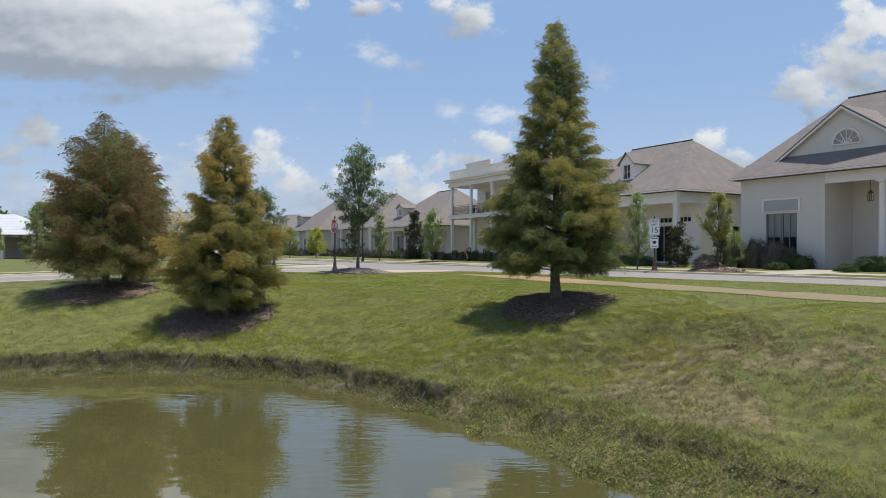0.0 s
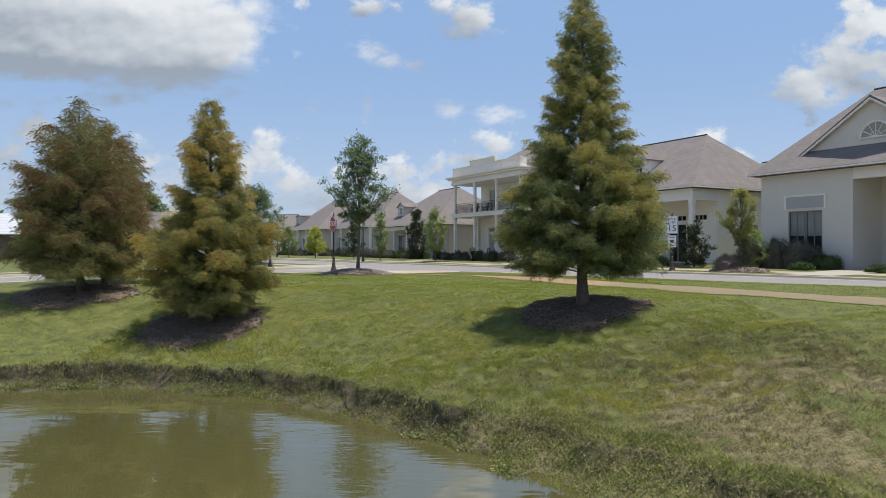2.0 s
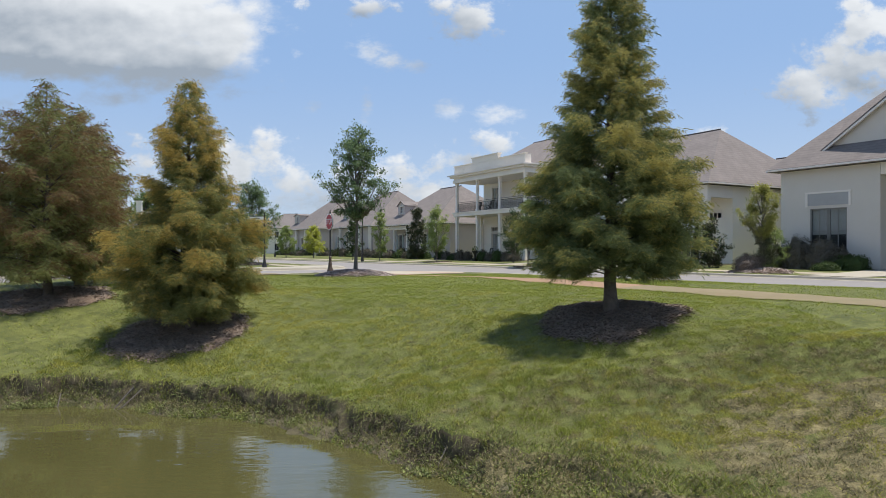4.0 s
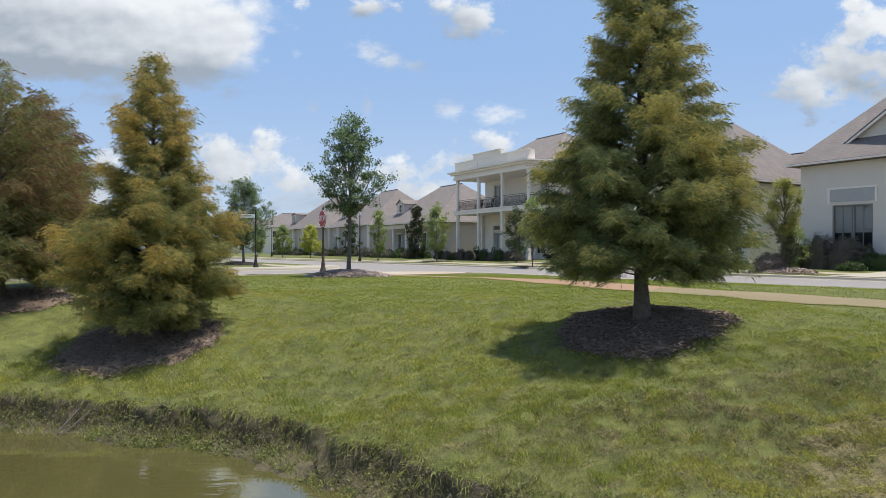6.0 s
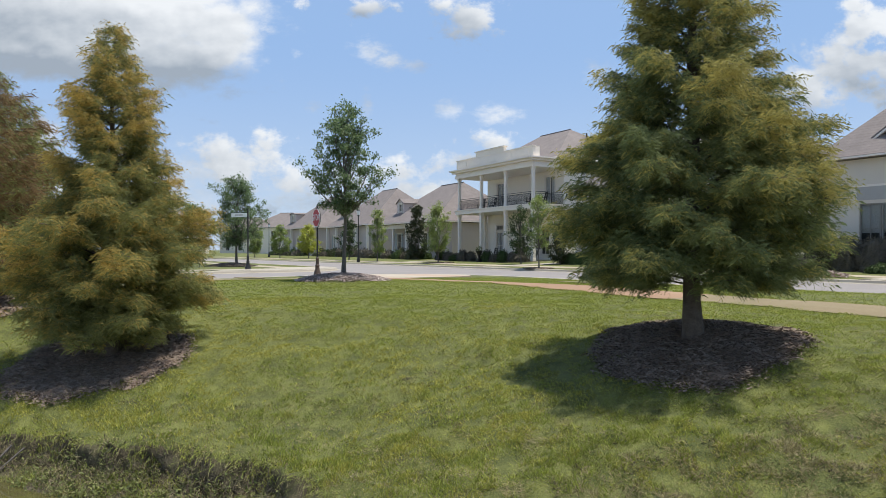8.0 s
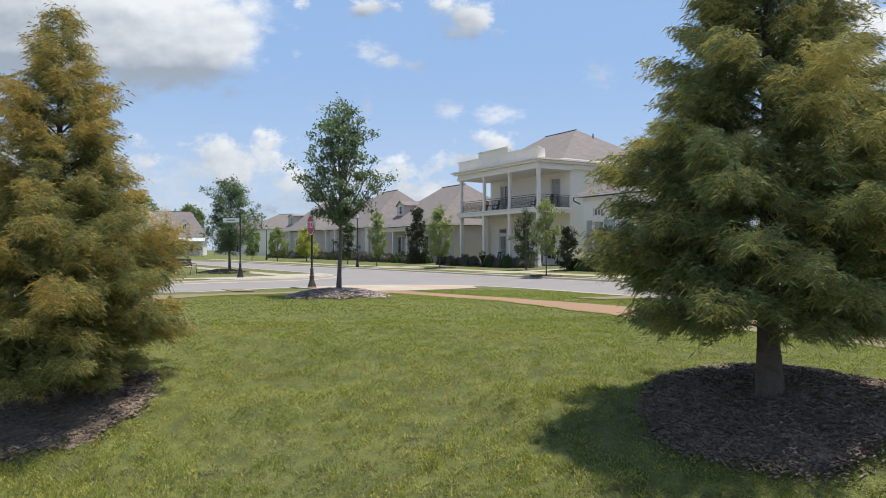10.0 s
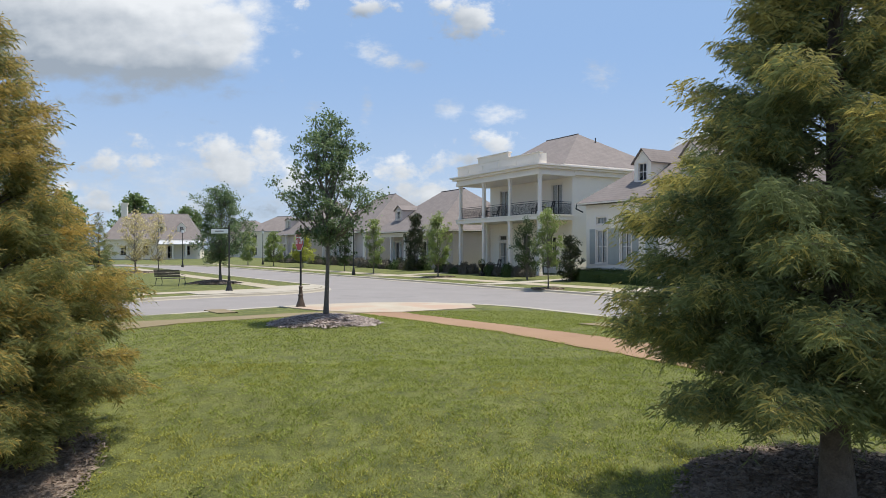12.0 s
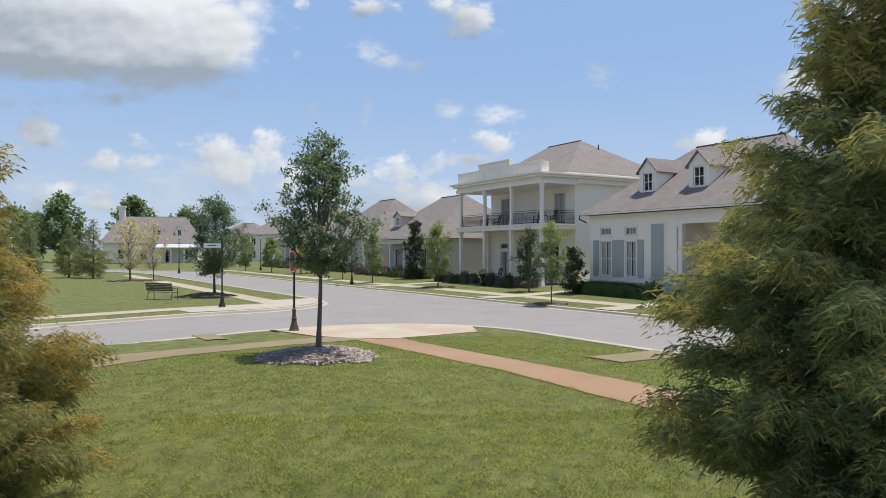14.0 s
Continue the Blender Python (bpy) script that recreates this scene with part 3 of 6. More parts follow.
def bank_ribbon():
    """The undercut, root-matted edge of the pond, finer than the lawn."""
    line = resample([p for p in LIP if -24 <= p[0] <= 6 and p[1] > 1.5], 0.07)
    rows, offs = [], [0.62, 0.30, 0.08, 0.0, -0.025, -0.05, -0.08, -0.11, -0.15, -0.20, -0.26, -0.34, -0.46, -0.62, -0.85, -1.2, -1.8]
    pts = np.array([tuple(p) for p in line])
    tan = np.gradient(pts, axis=0)
    for _ in range(6):
        tan[1:-1] = (tan[:-2] + tan[1:-1] + tan[2:]) / 3
    tan /= np.linalg.norm(tan, axis=1)[:, None]
    left = np.stack([-tan[:, 1], tan[:, 0]], 1)
    for _ in range(3):
        far, flank = line_distance(pts[:, 0], pts[:, 1], LIP)
        stray = far * flank + 0.35 * smooth_noise(pts[:, 0], pts[:, 1], 1.3) + 0.24 * smooth_noise(pts[:, 0], pts[:, 1], 3.6)
        pts = pts - left * stray[:, None] * 0.8
    out = []
    for o in offs:
        p = pts + left * o
        z = land(p[:, 0], p[:, 1])
        face = np.interp(o, [-1.3, -0.6, -0.05, 0.1, 0.5], [0.3, 0.8, 1.0, 0.35, 0.0])
        face = face * (1 - 0.75 * np.clip((p[:, 0] + 0.4) / 1.3, 0, 1))
        jag = face * (0.15 * smooth_noise(p[:, 0] + o * 3, p[:, 1] - o * 2, 2.6) + 0.11 * smooth_noise(p[:, 0] - o * 5, p[:, 1] + o * 4, 8.0))
        p = p + left * jag[:, None]
        z = z + 0.012 + face * 0.10 * smooth_noise(p[:, 0] * 1.3, p[:, 1] * 1.3 + o * 3, 6.0)
        if o == offs[0]:
            z = z - 0.05
        if o == offs[-1]:
            z = z - 0.3
        out.append(np.stack([p[:, 0], p[:, 1], z], 1))
    grid = np.stack(out, 1)
    n, k = grid.shape[:2]
    i = np.arange(n * k).reshape(n, k)
    f = np.stack([i[:-1, :-1], i[1:, :-1], i[1:, 1:], i[:-1, 1:]], -1).reshape(-1, 4)
    ob = fast_mesh("bank", grid.reshape(-1, 3), f, M_BANK, smooth=True)
    ob.data.materials.append(M_GRASS)
    ob.data.materials.append(M_WORN)
    pick = np.tile(np.array([1, 1, 1] + [0] * (k - 4), np.int32), (n - 1, 1))
    pick = np.where((pts[:-1, :1] > 0.3) & (np.arange(k - 1)[None] > 2), 2, pick)
    ob.data.polygons.foreach_set("material_index", pick.ravel().astype(np.int32))
    return tagged(ob, "eroded muddy pond bank matted with roots and grass", "bank", kind="structure"), pts, left


def resample(line, step):
    out = [Vector(line[0])]
    for a, c in zip(line, line[1:]):
        a, c = Vector(a), Vector(c)
        n = max(1, int((c - a).length / step))
        out += [a.lerp(c, (i + 1) / n) for i in range(n)]
    return out


bank, BANK_PTS, BANK_LEFT = bank_ribbon()

# ---- road, kerbs and walks ----
def arc(cs, cv, r, a0, a1, steps=10):
    return [(cs + r * math.cos(radians(a0 + (a1 - a0) * i / steps)), cv + r * math.sin(radians(a0 + (a1 - a0) * i / steps))) for i in range(steps + 1)]


VE, S0, S1 = MAIN_V - ROAD_HALF, SIDE_S - ROAD_HALF, SIDE_S + ROAD_HALF
EDGE_NEAR = [sv(*p) for p in [(-90, VE)] + arc(S0 - FILLET, VE - FILLET, FILLET, 90, 0)] + [side(S0, v) for v in SIDE_STEPS]
EDGE_LEFT = [side(S1, v) for v in SIDE_STEPS[::-1]] + [sv(*p) for p in arc(S1 + FILLET, VE - FILLET, FILLET, 180, 90) + [(CURVE_S, VE)]] + bend(-ROAD_HALF)[1:]
EDGE_FAR = [sv(-90, MAIN_V + ROAD_HALF), sv(CURVE_S, MAIN_V + ROAD_HALF)] + bend(ROAD_HALF)[1:]
bm = bmesh.new()
loop = [bm.verts.new((x, y, 0.0)) for x, y in EDGE_NEAR + EDGE_LEFT + EDGE_FAR[::-1]]
bmesh.ops.triangulate(bm, faces=[bm.faces.new(loop)])
road = tagged(part("road", bm, M_ASPHALT), "light grey asphalt road meeting a side street", "road", kind="structure")


def sweep(line, section, step=1.5):
    """A cross-section (offset to the left of the line, height) swept along a plan line."""
    pts = resample(line, step)
    bm = bmesh.new()
    rows = []
    for i, p in enumerate(pts):
        d = (pts[min(i + 1, len(pts) - 1)] - pts[max(i - 1, 0)]).normalized()
        left = Vector((-d.y, d.x))
        rows.append([bm.verts.new((p.x + left.x * o, p.y + left.y * o, h)) for o, h in section])
    for a, c in zip(rows, rows[1:]):
        for k in range(len(section) - 1):
            bm.faces.new((a[k], a[k + 1], c[k + 1], c[k]))
    return bm


KERB = [(-0.20, 0.006), (-0.03, 0.012), (0.0, 0.04), (0.03, 0.125), (0.06, 0.135), (0.30, 0.14), (0.36, 0.13), (0.37, -0.05)]
for line in (EDGE_NEAR, EDGE_LEFT, [(p) for p in EDGE_FAR[::-1]]):
    tagged(part("kerb", sweep(line, KERB), M_KERB), "pale concrete kerb with a gutter beside the road", "kerb", kind="structure")


def strip(name, line, width, mat, label, raise_by=0.02, step=0.6, across=3):
    """A walk laid on the ground along a plan line."""
    pts = resample(line, step)
    bm = bmesh.new()
    rows = []
    for i, p in enumerate(pts):
        d = (pts[min(i + 1, len(pts) - 1)] - pts[max(i - 1, 0)]).normalized()
        left = Vector((-d.y, d.x))
        offs = [width * (0.5 - k / across) for k in range(across + 1)]
        row = []
        for o in offs:
            x, y = p.x + left.x * o, p.y + left.y * o
            row.append((x, y, level(x, y) + raise_by))
        rows.append([bm.verts.new((row[0][0], row[0][1], row[0][2] - 0.08))] + [bm.verts.new(q) for q in row] + [bm.verts.new((row[-1][0], row[-1][1], row[-1][2] - 0.08))])
    for a, c in zip(rows, rows[1:]):
        for k in range(len(a) - 1):
            bm.faces.new((a[k], a[k + 1], c[k + 1], c[k]))
    return tagged(part(name, bm, mat), label, "path", kind="structure")


strip("pavement", [sv(17.0, 17.08), sv(32.4, 17.08)], 1.45, M_REDPATH, "reddish brown stained footpath through the grass", 0.016)
strip("pavement", [sv(-70, 17.08), sv(16.99, 17.08)], 1.45, M_TANPATH, "tan concrete footpath through the grass", 0.016)
strip("pavement", [side(31.7, 17.0)] + [side(31.6, v) for v in (16, 14, 12, 10, 8, 7)], 1.35, M_TANPATH, "tan concrete pavement beside the side street")
strip("pavement", [side(46.5, 18.0)] + [side(46.5, v) for v in SIDE_STEPS], 1.35, M_CONCRETE, "pale concrete pavement across the side street")
strip("pavement", [sv(47.0, 19.5), sv(96, 19.5)], 1.35, M_CONCRETE, "pale concrete pavement along the avenue")
strip("pavement", [sv(-70, 34.2), sv(120, 34.2)], 1.3, M_CONCRETE, "pale concrete pavement in front of the houses")


# ---- corner aprons ----
def pad(name, outline, mat, label, raise_by=0.024):
    bm = bmesh.new()
    solid(bm, [(x, y, level(x, y) + raise_by - 0.1) for x, y in outline], (0, 0, 0.1))
    return tagged(part(name, bm, mat), label, "path", kind="structure")


pad("pavement", [sv(*p) for p in [(30.6, 17.7), (31.2, 16.5), (32.7, 15.6), (35.1, 15.0)] + arc(S0 - FILLET, VE - FILLET, FILLET - 0.38, -8, 62, 8) + [(30.6, 20.9)]], M_STAINED, "pale concrete corner ramp with a reddish stain", 0.03)
pad("pavement", [sv(*p) for p in [(44.0, 14.2), (45.8, 14.0), (47.2, 18.8), (49.4, 20.2), (49.6, 22.3)] + arc(S1 + FILLET, VE - FILLET, FILLET - 0.38, 98, 176, 8)], M_KERB, "pale concrete corner ramp at the side street", 0.03)

# ---- trees ----


def tube_mesh(paths, n=6):
    """Many tapered bars as one list of vertices and faces. paths: (points, radii)."""
    verts, faces = [], []
    for points, radii in paths:
        base = len(verts)
        for i, p in enumerate(points):
            d = (points[min(i + 1, len(points) - 1)] - points[max(i - 1, 0)]).normalized()
            side = d.cross(Vector((0, 1, 0)) if abs(d.y) < 0.9 else Vector((1, 0, 0))).normalized()
            up = side.cross(d)
            for k in range(n):
                a = 2 * math.pi * k / n
                verts.append(tuple(p + float(radii[i]) * (math.cos(a) * side + math.sin(a) * up)))
        for i in range(len(points) - 1):
            for k in range(n):
                faces.append((base + i * n + k, base + i * n + (k + 1) % n, base + (i + 1) * n + (k + 1) % n, base + (i + 1) * n + k))
        faces.append(tuple(base + (len(points) - 1) * n + k for k in range(n)))
    return verts, faces


def spray_mesh(rng, seats, blades, length, width, droop):
    """Feathery sprays: at each seat (place, direction) a few narrow drooping blades."""
    n = len(seats)
    place = np.array([s[0] for s in seats], float)
    way = np.array([s[1] for s in seats], float)
    way /= np.linalg.norm(way, axis=1)[:, None] + 1e-9
    verts, faces = [], []
    total = 0
    for k in range(blades):
        jitter = rng.normal(0, 0.75, (n, 3))
        d = way + jitter
        d /= np.linalg.norm(d, axis=1)[:, None] + 1e-9
        side = np.cross(d, np.array([0, 0, 1.0]) + rng.normal(0, 0.5, (n, 3)))
        side /= np.linalg.norm(side, axis=1)[:, None] + 1e-9
        size = length * rng.uniform(0.6, 1.25, (n, 1))
        w = width * rng.uniform(0.7, 1.2, (n, 1))
        p0 = place + rng.normal(0, length * 0.28, (n, 3))
        p1 = p0 + d * size * 0.5
        p2 = p0 + d * size - np.array([0, 0, 1.0]) * droop * size
        quad = np.stack([p0, p1 + side * w, p2, p1 - side * w], 1)
        verts.append(quad.reshape(-1, 3))
        i = np.arange(n)[:, None] * 4 + total
        faces.append(np.concatenate([i, i + 1, i + 2, i + 3], 1))
        total += n * 4
    return np.concatenate(verts), np.concatenate(faces)


def tuft_mesh(rng, place, way, flat, length, width, strands):
    """Feathery tufts: from each place a fan of thin drooping leaf strands, spread to both sides of its twig."""
    n = len(place)
    way = way / (np.linalg.norm(way, axis=1)[:, None] + 1e-9)
    side = np.cross(way, flat)
    side /= np.linalg.norm(side, axis=1)[:, None] + 1e-9
    down = np.array([0, 0, -1.0])
    verts = []
    for k in range(strands):
        turn = (1 if k % 2 else -1) * rng.uniform(0.45, 1.35, (n, 1))
        d = way * np.cos(turn) + side * np.sin(turn) + rng.normal(0, 0.30, (n, 3))
        d /= np.linalg.norm(d, axis=1)[:, None] + 1e-9
        size = length * rng.uniform(0.45, 1.25, (n, 1))
        droop = rng.uniform(0.0, 0.6, (n, 1))
        across = np.cross(d, down + rng.normal(0, 0.6, (n, 3)))
        across /= np.linalg.norm(across, axis=1)[:, None] + 1e-9
        along = (k + 0.5) / strands
        p0 = place + way * length * (2.4 * along - 1.2) + down * 0.5 * length * along * along + rng.normal(0, 0.10 * length, (n, 3))
        verts.append(np.stack([p0, p0 + d * size * 0.45 + across * width * rng.uniform(0.7, 1.3, (n, 1)), p0 + d * size + down * droop * size], 1))
    v = np.stack(verts, 1).reshape(-1, 3)
    return v, np.arange(len(v)).reshape(-1, 3)


def cypress(x, y, height, profile, leaf, label, seed, tufts=40000, clear=0.5, tips=None, gold=0.3, strand=0.12, limbs=150, twigs=13, sink=0.03, open_top=0.0, lean=0.0, thin=0.05, strands=9, dent=None):
    """A bald cypress: level limbs in loose tiers, flat fans of twigs on them, drooping tufts on the twigs.
    profile: (share of height, half width) pairs."""
    rng = np.random.RandomState(seed)
    z0 = level(x, y) - sink
    tree = thing("cypress_tree", pose(x, y, z0), label, "tree", "cypress trees on the lawn")
    us, rs = [p[0] for p in profile], [p[1] for p in profile]
    base_r = 0.016 * height + 0.015
    pts = [Vector((lean * (h / height) ** 2 + 0.02 * math.sin(h * 2.1 + seed), 0.02 * math.cos(h * 1.7 + seed), h)) for h in np.linspace(0, height * 0.98, 14)]
    rad = [base_r * ((1 - i / 13.4) ** 0.9) * (1.25 if i == 0 else 1) for i in range(14)]
    v, f = tube_mesh([(pts, rad)], 10)
    mesh_object("trunk", v, f, M_BARK, tree, "grey brown tapering trunk", True)
    cut = [0, 0.3, 0.6, 0.85, 1.0]
    place, way, weight, golden = [], [], [], []
    for i in range(limbs):
        u = clear / height + (1 - clear / height) * ((i + rng.rand()) / limbs)
        a = i * 2.39996 + rng.normal(0, 0.25)
        lobe = 1 + 0.17 * math.sin(u * 31 + 2.0 * a + seed) + 0.13 * math.sin(3 * a - u * 17 + seed)
        reach = float(max(0.06, np.interp(u, us, rs) * min(1.0, lobe * rng.uniform(0.70, 1.06)) - 0.6 * strand))
        if dent and dent[0] < u < dent[1]:
            reach *= 1 - dent[3] * math.exp(-(math.remainder(a - dent[2], 2 * math.pi) / 0.6) ** 2)
        tip_h = float(min(u * height, height * 0.985))
        rise = float(np.interp(u, [0, 0.15, 0.4, 0.8, 1], [-0.10, 0.10, 0.30, 0.6, 1.5])) * reach
        root_h = min(max(tip_h - rise, 0.4 * clear), height * 0.97)
        k = root_h / height * 13 / 0.98
        root = pts[min(12, int(k))].lerp(pts[min(13, int(k) + 1)], k - int(k))
        out = Vector((math.cos(a), math.sin(a), 0))
        line = [root + out * reach * t + Vector((0, 0, (tip_h - root_h) * (1.45 * t - 0.45 * t * t) + 0.05 * reach * math.sin(3.1 * t))) for t in cut]
        r0 = 0.007 + 0.010 * reach
        bars = [(line, [r0, r0 * 0.75, r0 * 0.5, r0 * 0.32, 0.004])]
        limb_gold = rng.rand()
        count = 3 + int(twigs * min(1.0, reach / 1.6))
        for j in range(count):
            t = 1.0 if j == 0 else 0.22 + 0.76 * (1 - (j + 0.6 * rng.rand()) / count)
            m = max(q for q in range(4) if cut[q] <= t)
            p = line[m].lerp(line[m + 1], (t - cut[m]) / (cut[m + 1] - cut[m]))
            turn = 0.0 if j == 0 else (1 if j % 2 else -1) * rng.uniform(0.45, 1.15)
            d = Vector((math.cos(a + turn), math.sin(a + turn), rng.normal(0.06, 0.15)))
            far = float((0.09 + 0.40 * reach * (1.12 - t)) * rng.uniform(0.55, 1.1)) if j else 0.10
            tip = p + d * far + Vector((0, 0, -0.10 * far))
            bars.append(([p, tip], [0.005, 0.002]))
            n = 2 + int(far / 0.013)
            w = rng.rand(n, 1) ** 0.75
            at = np.array(p) * (1 - w) + np.array(tip) * w + rng.normal(0, 1, (n, 3)) * (0.036, 0.036, 0.042 + 0.011 * reach)
            at[:, 2] = np.maximum(at[:, 2], 0.55 * clear)
            outer = np.hypot(at[:, 0], at[:, 1]) / np.maximum(0.1, np.interp(at[:, 2] / height, us, rs))
            patch = smooth_noise(at[:, 0] * 1.2 + at[:, 2] * 0.9 + seed, at[:, 1] * 1.2 - at[:, 2] * 0.8, 1.3)
            place.append(at)
            way.append(np.array(d)[None] + rng.normal(0, 0.45, (n, 3)) + np.array([0, 0, -0.12]))
            # gold growth thickens outward and upward, so colour also carries the sunlit upper crown
            golden.append(rng.rand(n) < np.clip(gold * np.interp(outer, [0.3, 0.95], [0.2, 1.5]) * np.interp(at[:, 2] / height, [0.08, 0.35, 0.6], [0.45, 1.1, 1.3]) * (0.75 + 1.6 * patch + 0.4 * (limb_gold - 0.5)), 0, 0.95))
            weight.append(np.interp(outer, [0, 0.35, 0.8], [0.3, 0.6, 1.0]) * (1 - open_top * np.clip(at[:, 2] / height - 0.45, 0, 0.55) / 0.55))
        v, f = tube_mesh(bars, 3)
        mesh_object("limb", v, f, M_BARK, tree)
    place, way, golden, weight = np.concatenate(place), np.concatenate(way), np.concatenate(golden), np.concatenate(weight)
    pick = rng.choice(len(place), min(tufts, len(place)), replace=False, p=weight / weight.sum())
    place, way, golden = place[pick], way[pick], golden[pick]
    flat = np.array([0, 0, 1.0]) + rng.normal(0, 0.45, (len(place), 3))
    v, f = tuft_mesh(rng, place, way, flat, strand, thin * strand, strands)
    crown = fast_mesh("crown", v, f, leaf, tree)
    if tips is not None:
        crown.data.materials.append(tips)
        crown.data.polygons.foreach_set("material_index", np.repeat(golden.astype(np.int32), len(f) // len(place)))
    return tree


def broadleaf(name, x, y, height, clear, half, leaf, label, seed, clumps=70, leaves=90, size=0.07, trunk_r=0.06, bark=M_OAKBARK, group="", ragged=1.4, z0=None, category="tree", tight=0.7, shape=(0.45, 0.80, 1, 1, 0.78, 0.55, 0.14)):
    """A small broad-leaved tree: trunk, limbs, and leaves gathered in clumps round the twigs."""
    rng = np.random.RandomState(seed)
    z0 = level(x, y) - 0.03 if z0 is None else z0
    tree = thing(name, pose(x, y, z0), label, category, group)
    stem = [Vector((0.03 * math.sin(h * 1.3 + seed), 0.03 * math.cos(h * 1.1 + seed), h)) for h in np.linspace(0, height * 0.86, 10)]
    v, f = tube_mesh([(stem, [trunk_r * (1 - i / 10.5) * (1.3 if i == 0 else 1) for i in range(10)])], 8)
    mesh_object("trunk", v, f, bark, tree, "grey brown trunk", True)
    bars, seats = [], []
    for i in range(clumps):
        u = (i + rng.rand()) / clumps
        h = clear + (height - clear) * u
        prof = half * float(np.interp(u, [0, 0.12, 0.3, 0.5, 0.72, 0.89, 1], shape))
        a = i * 2.39996 + rng.normal(0, 0.5)
        r = prof * float(rng.uniform(0.4, 1.0) * np.clip(1 + 0.13 * ragged * rng.normal(), 0.5, 1.25))
        root = Vector((0, 0, max(clear * 0.85, h - 1.25 * r - 0.25)))
        tip = Vector((math.cos(a) * r, math.sin(a) * r, h + 0.12 * rng.normal()))
        mid = root.lerp(tip, 0.55) + Vector((0, 0, -0.12 * r))
        bars.append(([root, mid, tip], [0.012 + trunk_r * 0.22, 0.01 + trunk_r * 0.1, 0.004]))
        size_c = tight * (0.075 * half + 0.05) * rng.uniform(0.7, 1.3)
        knots = [mid.lerp(tip, t) + Vector(rng.normal(0, 1, 3) * np.array([1, 1, 0.7]) * 0.15 * half * ragged * 0.6) for t in rng.uniform(0.25, 1.0, 3)] + [tip]
        bars += [([mid.lerp(tip, 0.3), k], [0.008, 0.003]) for k in knots[:3]]
        hub = np.array([tuple(knots[q]) for q in rng.randint(0, 4, leaves)])
        spot = hub + rng.normal(0, 1, (leaves, 3)) * size_c * np.array([1, 1, 0.75])
        seats += list(zip(spot, rng.normal(0, 1, (leaves, 3)) + np.array([0, 0, 0.2])))
    for k in range(0, len(bars), 4):
        v, f = tube_mesh(bars[k:k + 4], 4)
        mesh_object("limb", v, f, bark, tree)
    v, f = spray_mesh(rng, seats, 1, size * 1.5, size * 0.42, 0.1)
    fast_mesh("crown", v, f, leaf, tree)
    return tree


def shrub(name, m, half_x, half_y, height, leaf, label, seed, leaves=1500, size=0.05, boxy=2.0, category="shrub", group=""):
    """A clipped or loose bush: a dark core of twigs with leaves all over."""
    leaves = int(leaves * 1.2)
    rng = np.random.RandomState(seed)
    ob = thing(name, m, label, category, group)
    d = rng.normal(0, 1, (leaves, 3))
    d[:, 2] = np.abs(d[:, 2]) * 0.9
    d /= (np.abs(d) ** boxy).sum(1)[:, None] ** (1 / boxy)
    shell = rng.uniform(0.72, 1.0, (leaves, 1)) ** 0.5
    bumps = 1 + 0.12 * np.sin(d[:, :1] * 7 + seed) * np.cos(d[:, 1:2] * 6)
    p = d * shell * bumps * np.array([half_x, half_y, height])
    p[:, 2] = np.clip(p[:, 2], 0.03, None)
    v, f = spray_mesh(rng, list(zip(p, d + rng.normal(0, 0.4, (leaves, 3)))), 1, size * 1.5, size * 0.45, 0.1)
    fast_mesh("crown", v, f, leaf, ob)
    rings, cols = 7, 18
    core = []
    for r in range(rings + 1):
        e = 0.5 * math.pi * r / rings
        for c in range(cols):
            t = 2 * math.pi * c / cols
            w = np.array([math.cos(e) * math.cos(t), math.cos(e) * math.sin(t), math.sin(e) + 1e-3])
            w /= (np.abs(w) ** boxy).sum() ** (1 / boxy)
            w *= (0.84 + 0.05 * rng.normal()) * (1 + 0.12 * math.sin(w[0] * 7 + seed) * math.cos(w[1] * 6))
            core.append((w[0] * half_x, w[1] * half_y, w[2] * height - (0.03 if r == 0 else 0)))
    fc = [(r * cols + c, r * cols + (c + 1) % cols, (r + 1) * cols + (c + 1) % cols, (r + 1) * cols + c) for r in range(rings) for c in range(cols)]
    mesh_object("inner_growth", core, fc, leaf, ob, "dense dark inner growth")
    twigs = []
    for k in range(9):
        a = k * 2.4
        tip = Vector((math.cos(a) * half_x * 0.6, math.sin(a) * half_y * 0.6, height * 0.75))
        twigs.append(([Vector((0.1 * math.cos(a) * half_x, 0.1 * math.sin(a) * half_y, -0.03)), tip * 0.5, tip], [0.02, 0.014, 0.005]))
    v, f = tube_mesh(twigs, 5)
    mesh_object("stem", v, f, M_OAKBARK, ob)
    return ob


P_TALL = [(0.0, 1.0), (0.085, 1.35), (0.13, 1.72), (0.18, 1.95), (0.30, 2.02), (0.41, 1.80), (0.47, 1.72), (0.51, 1.42), (0.55, 1.16), (0.59, 1.06), (0.67, 0.91), (0.75, 0.83), (0.87, 0.58), (0.95, 0.34), (1.0, 0.08)]
P_TIER = [(0.0, 1.1), (0.06, 1.5), (0.12, 1.85), (0.20, 2.06), (0.30, 2.12), (0.37, 2.02), (0.44, 1.78), (0.49, 1.46), (0.53, 1.22), (0.62, 1.12), (0.72, 0.95), (0.80, 0.78), (0.86, 0.60), (0.94, 0.38), (1.0, 0.08)]
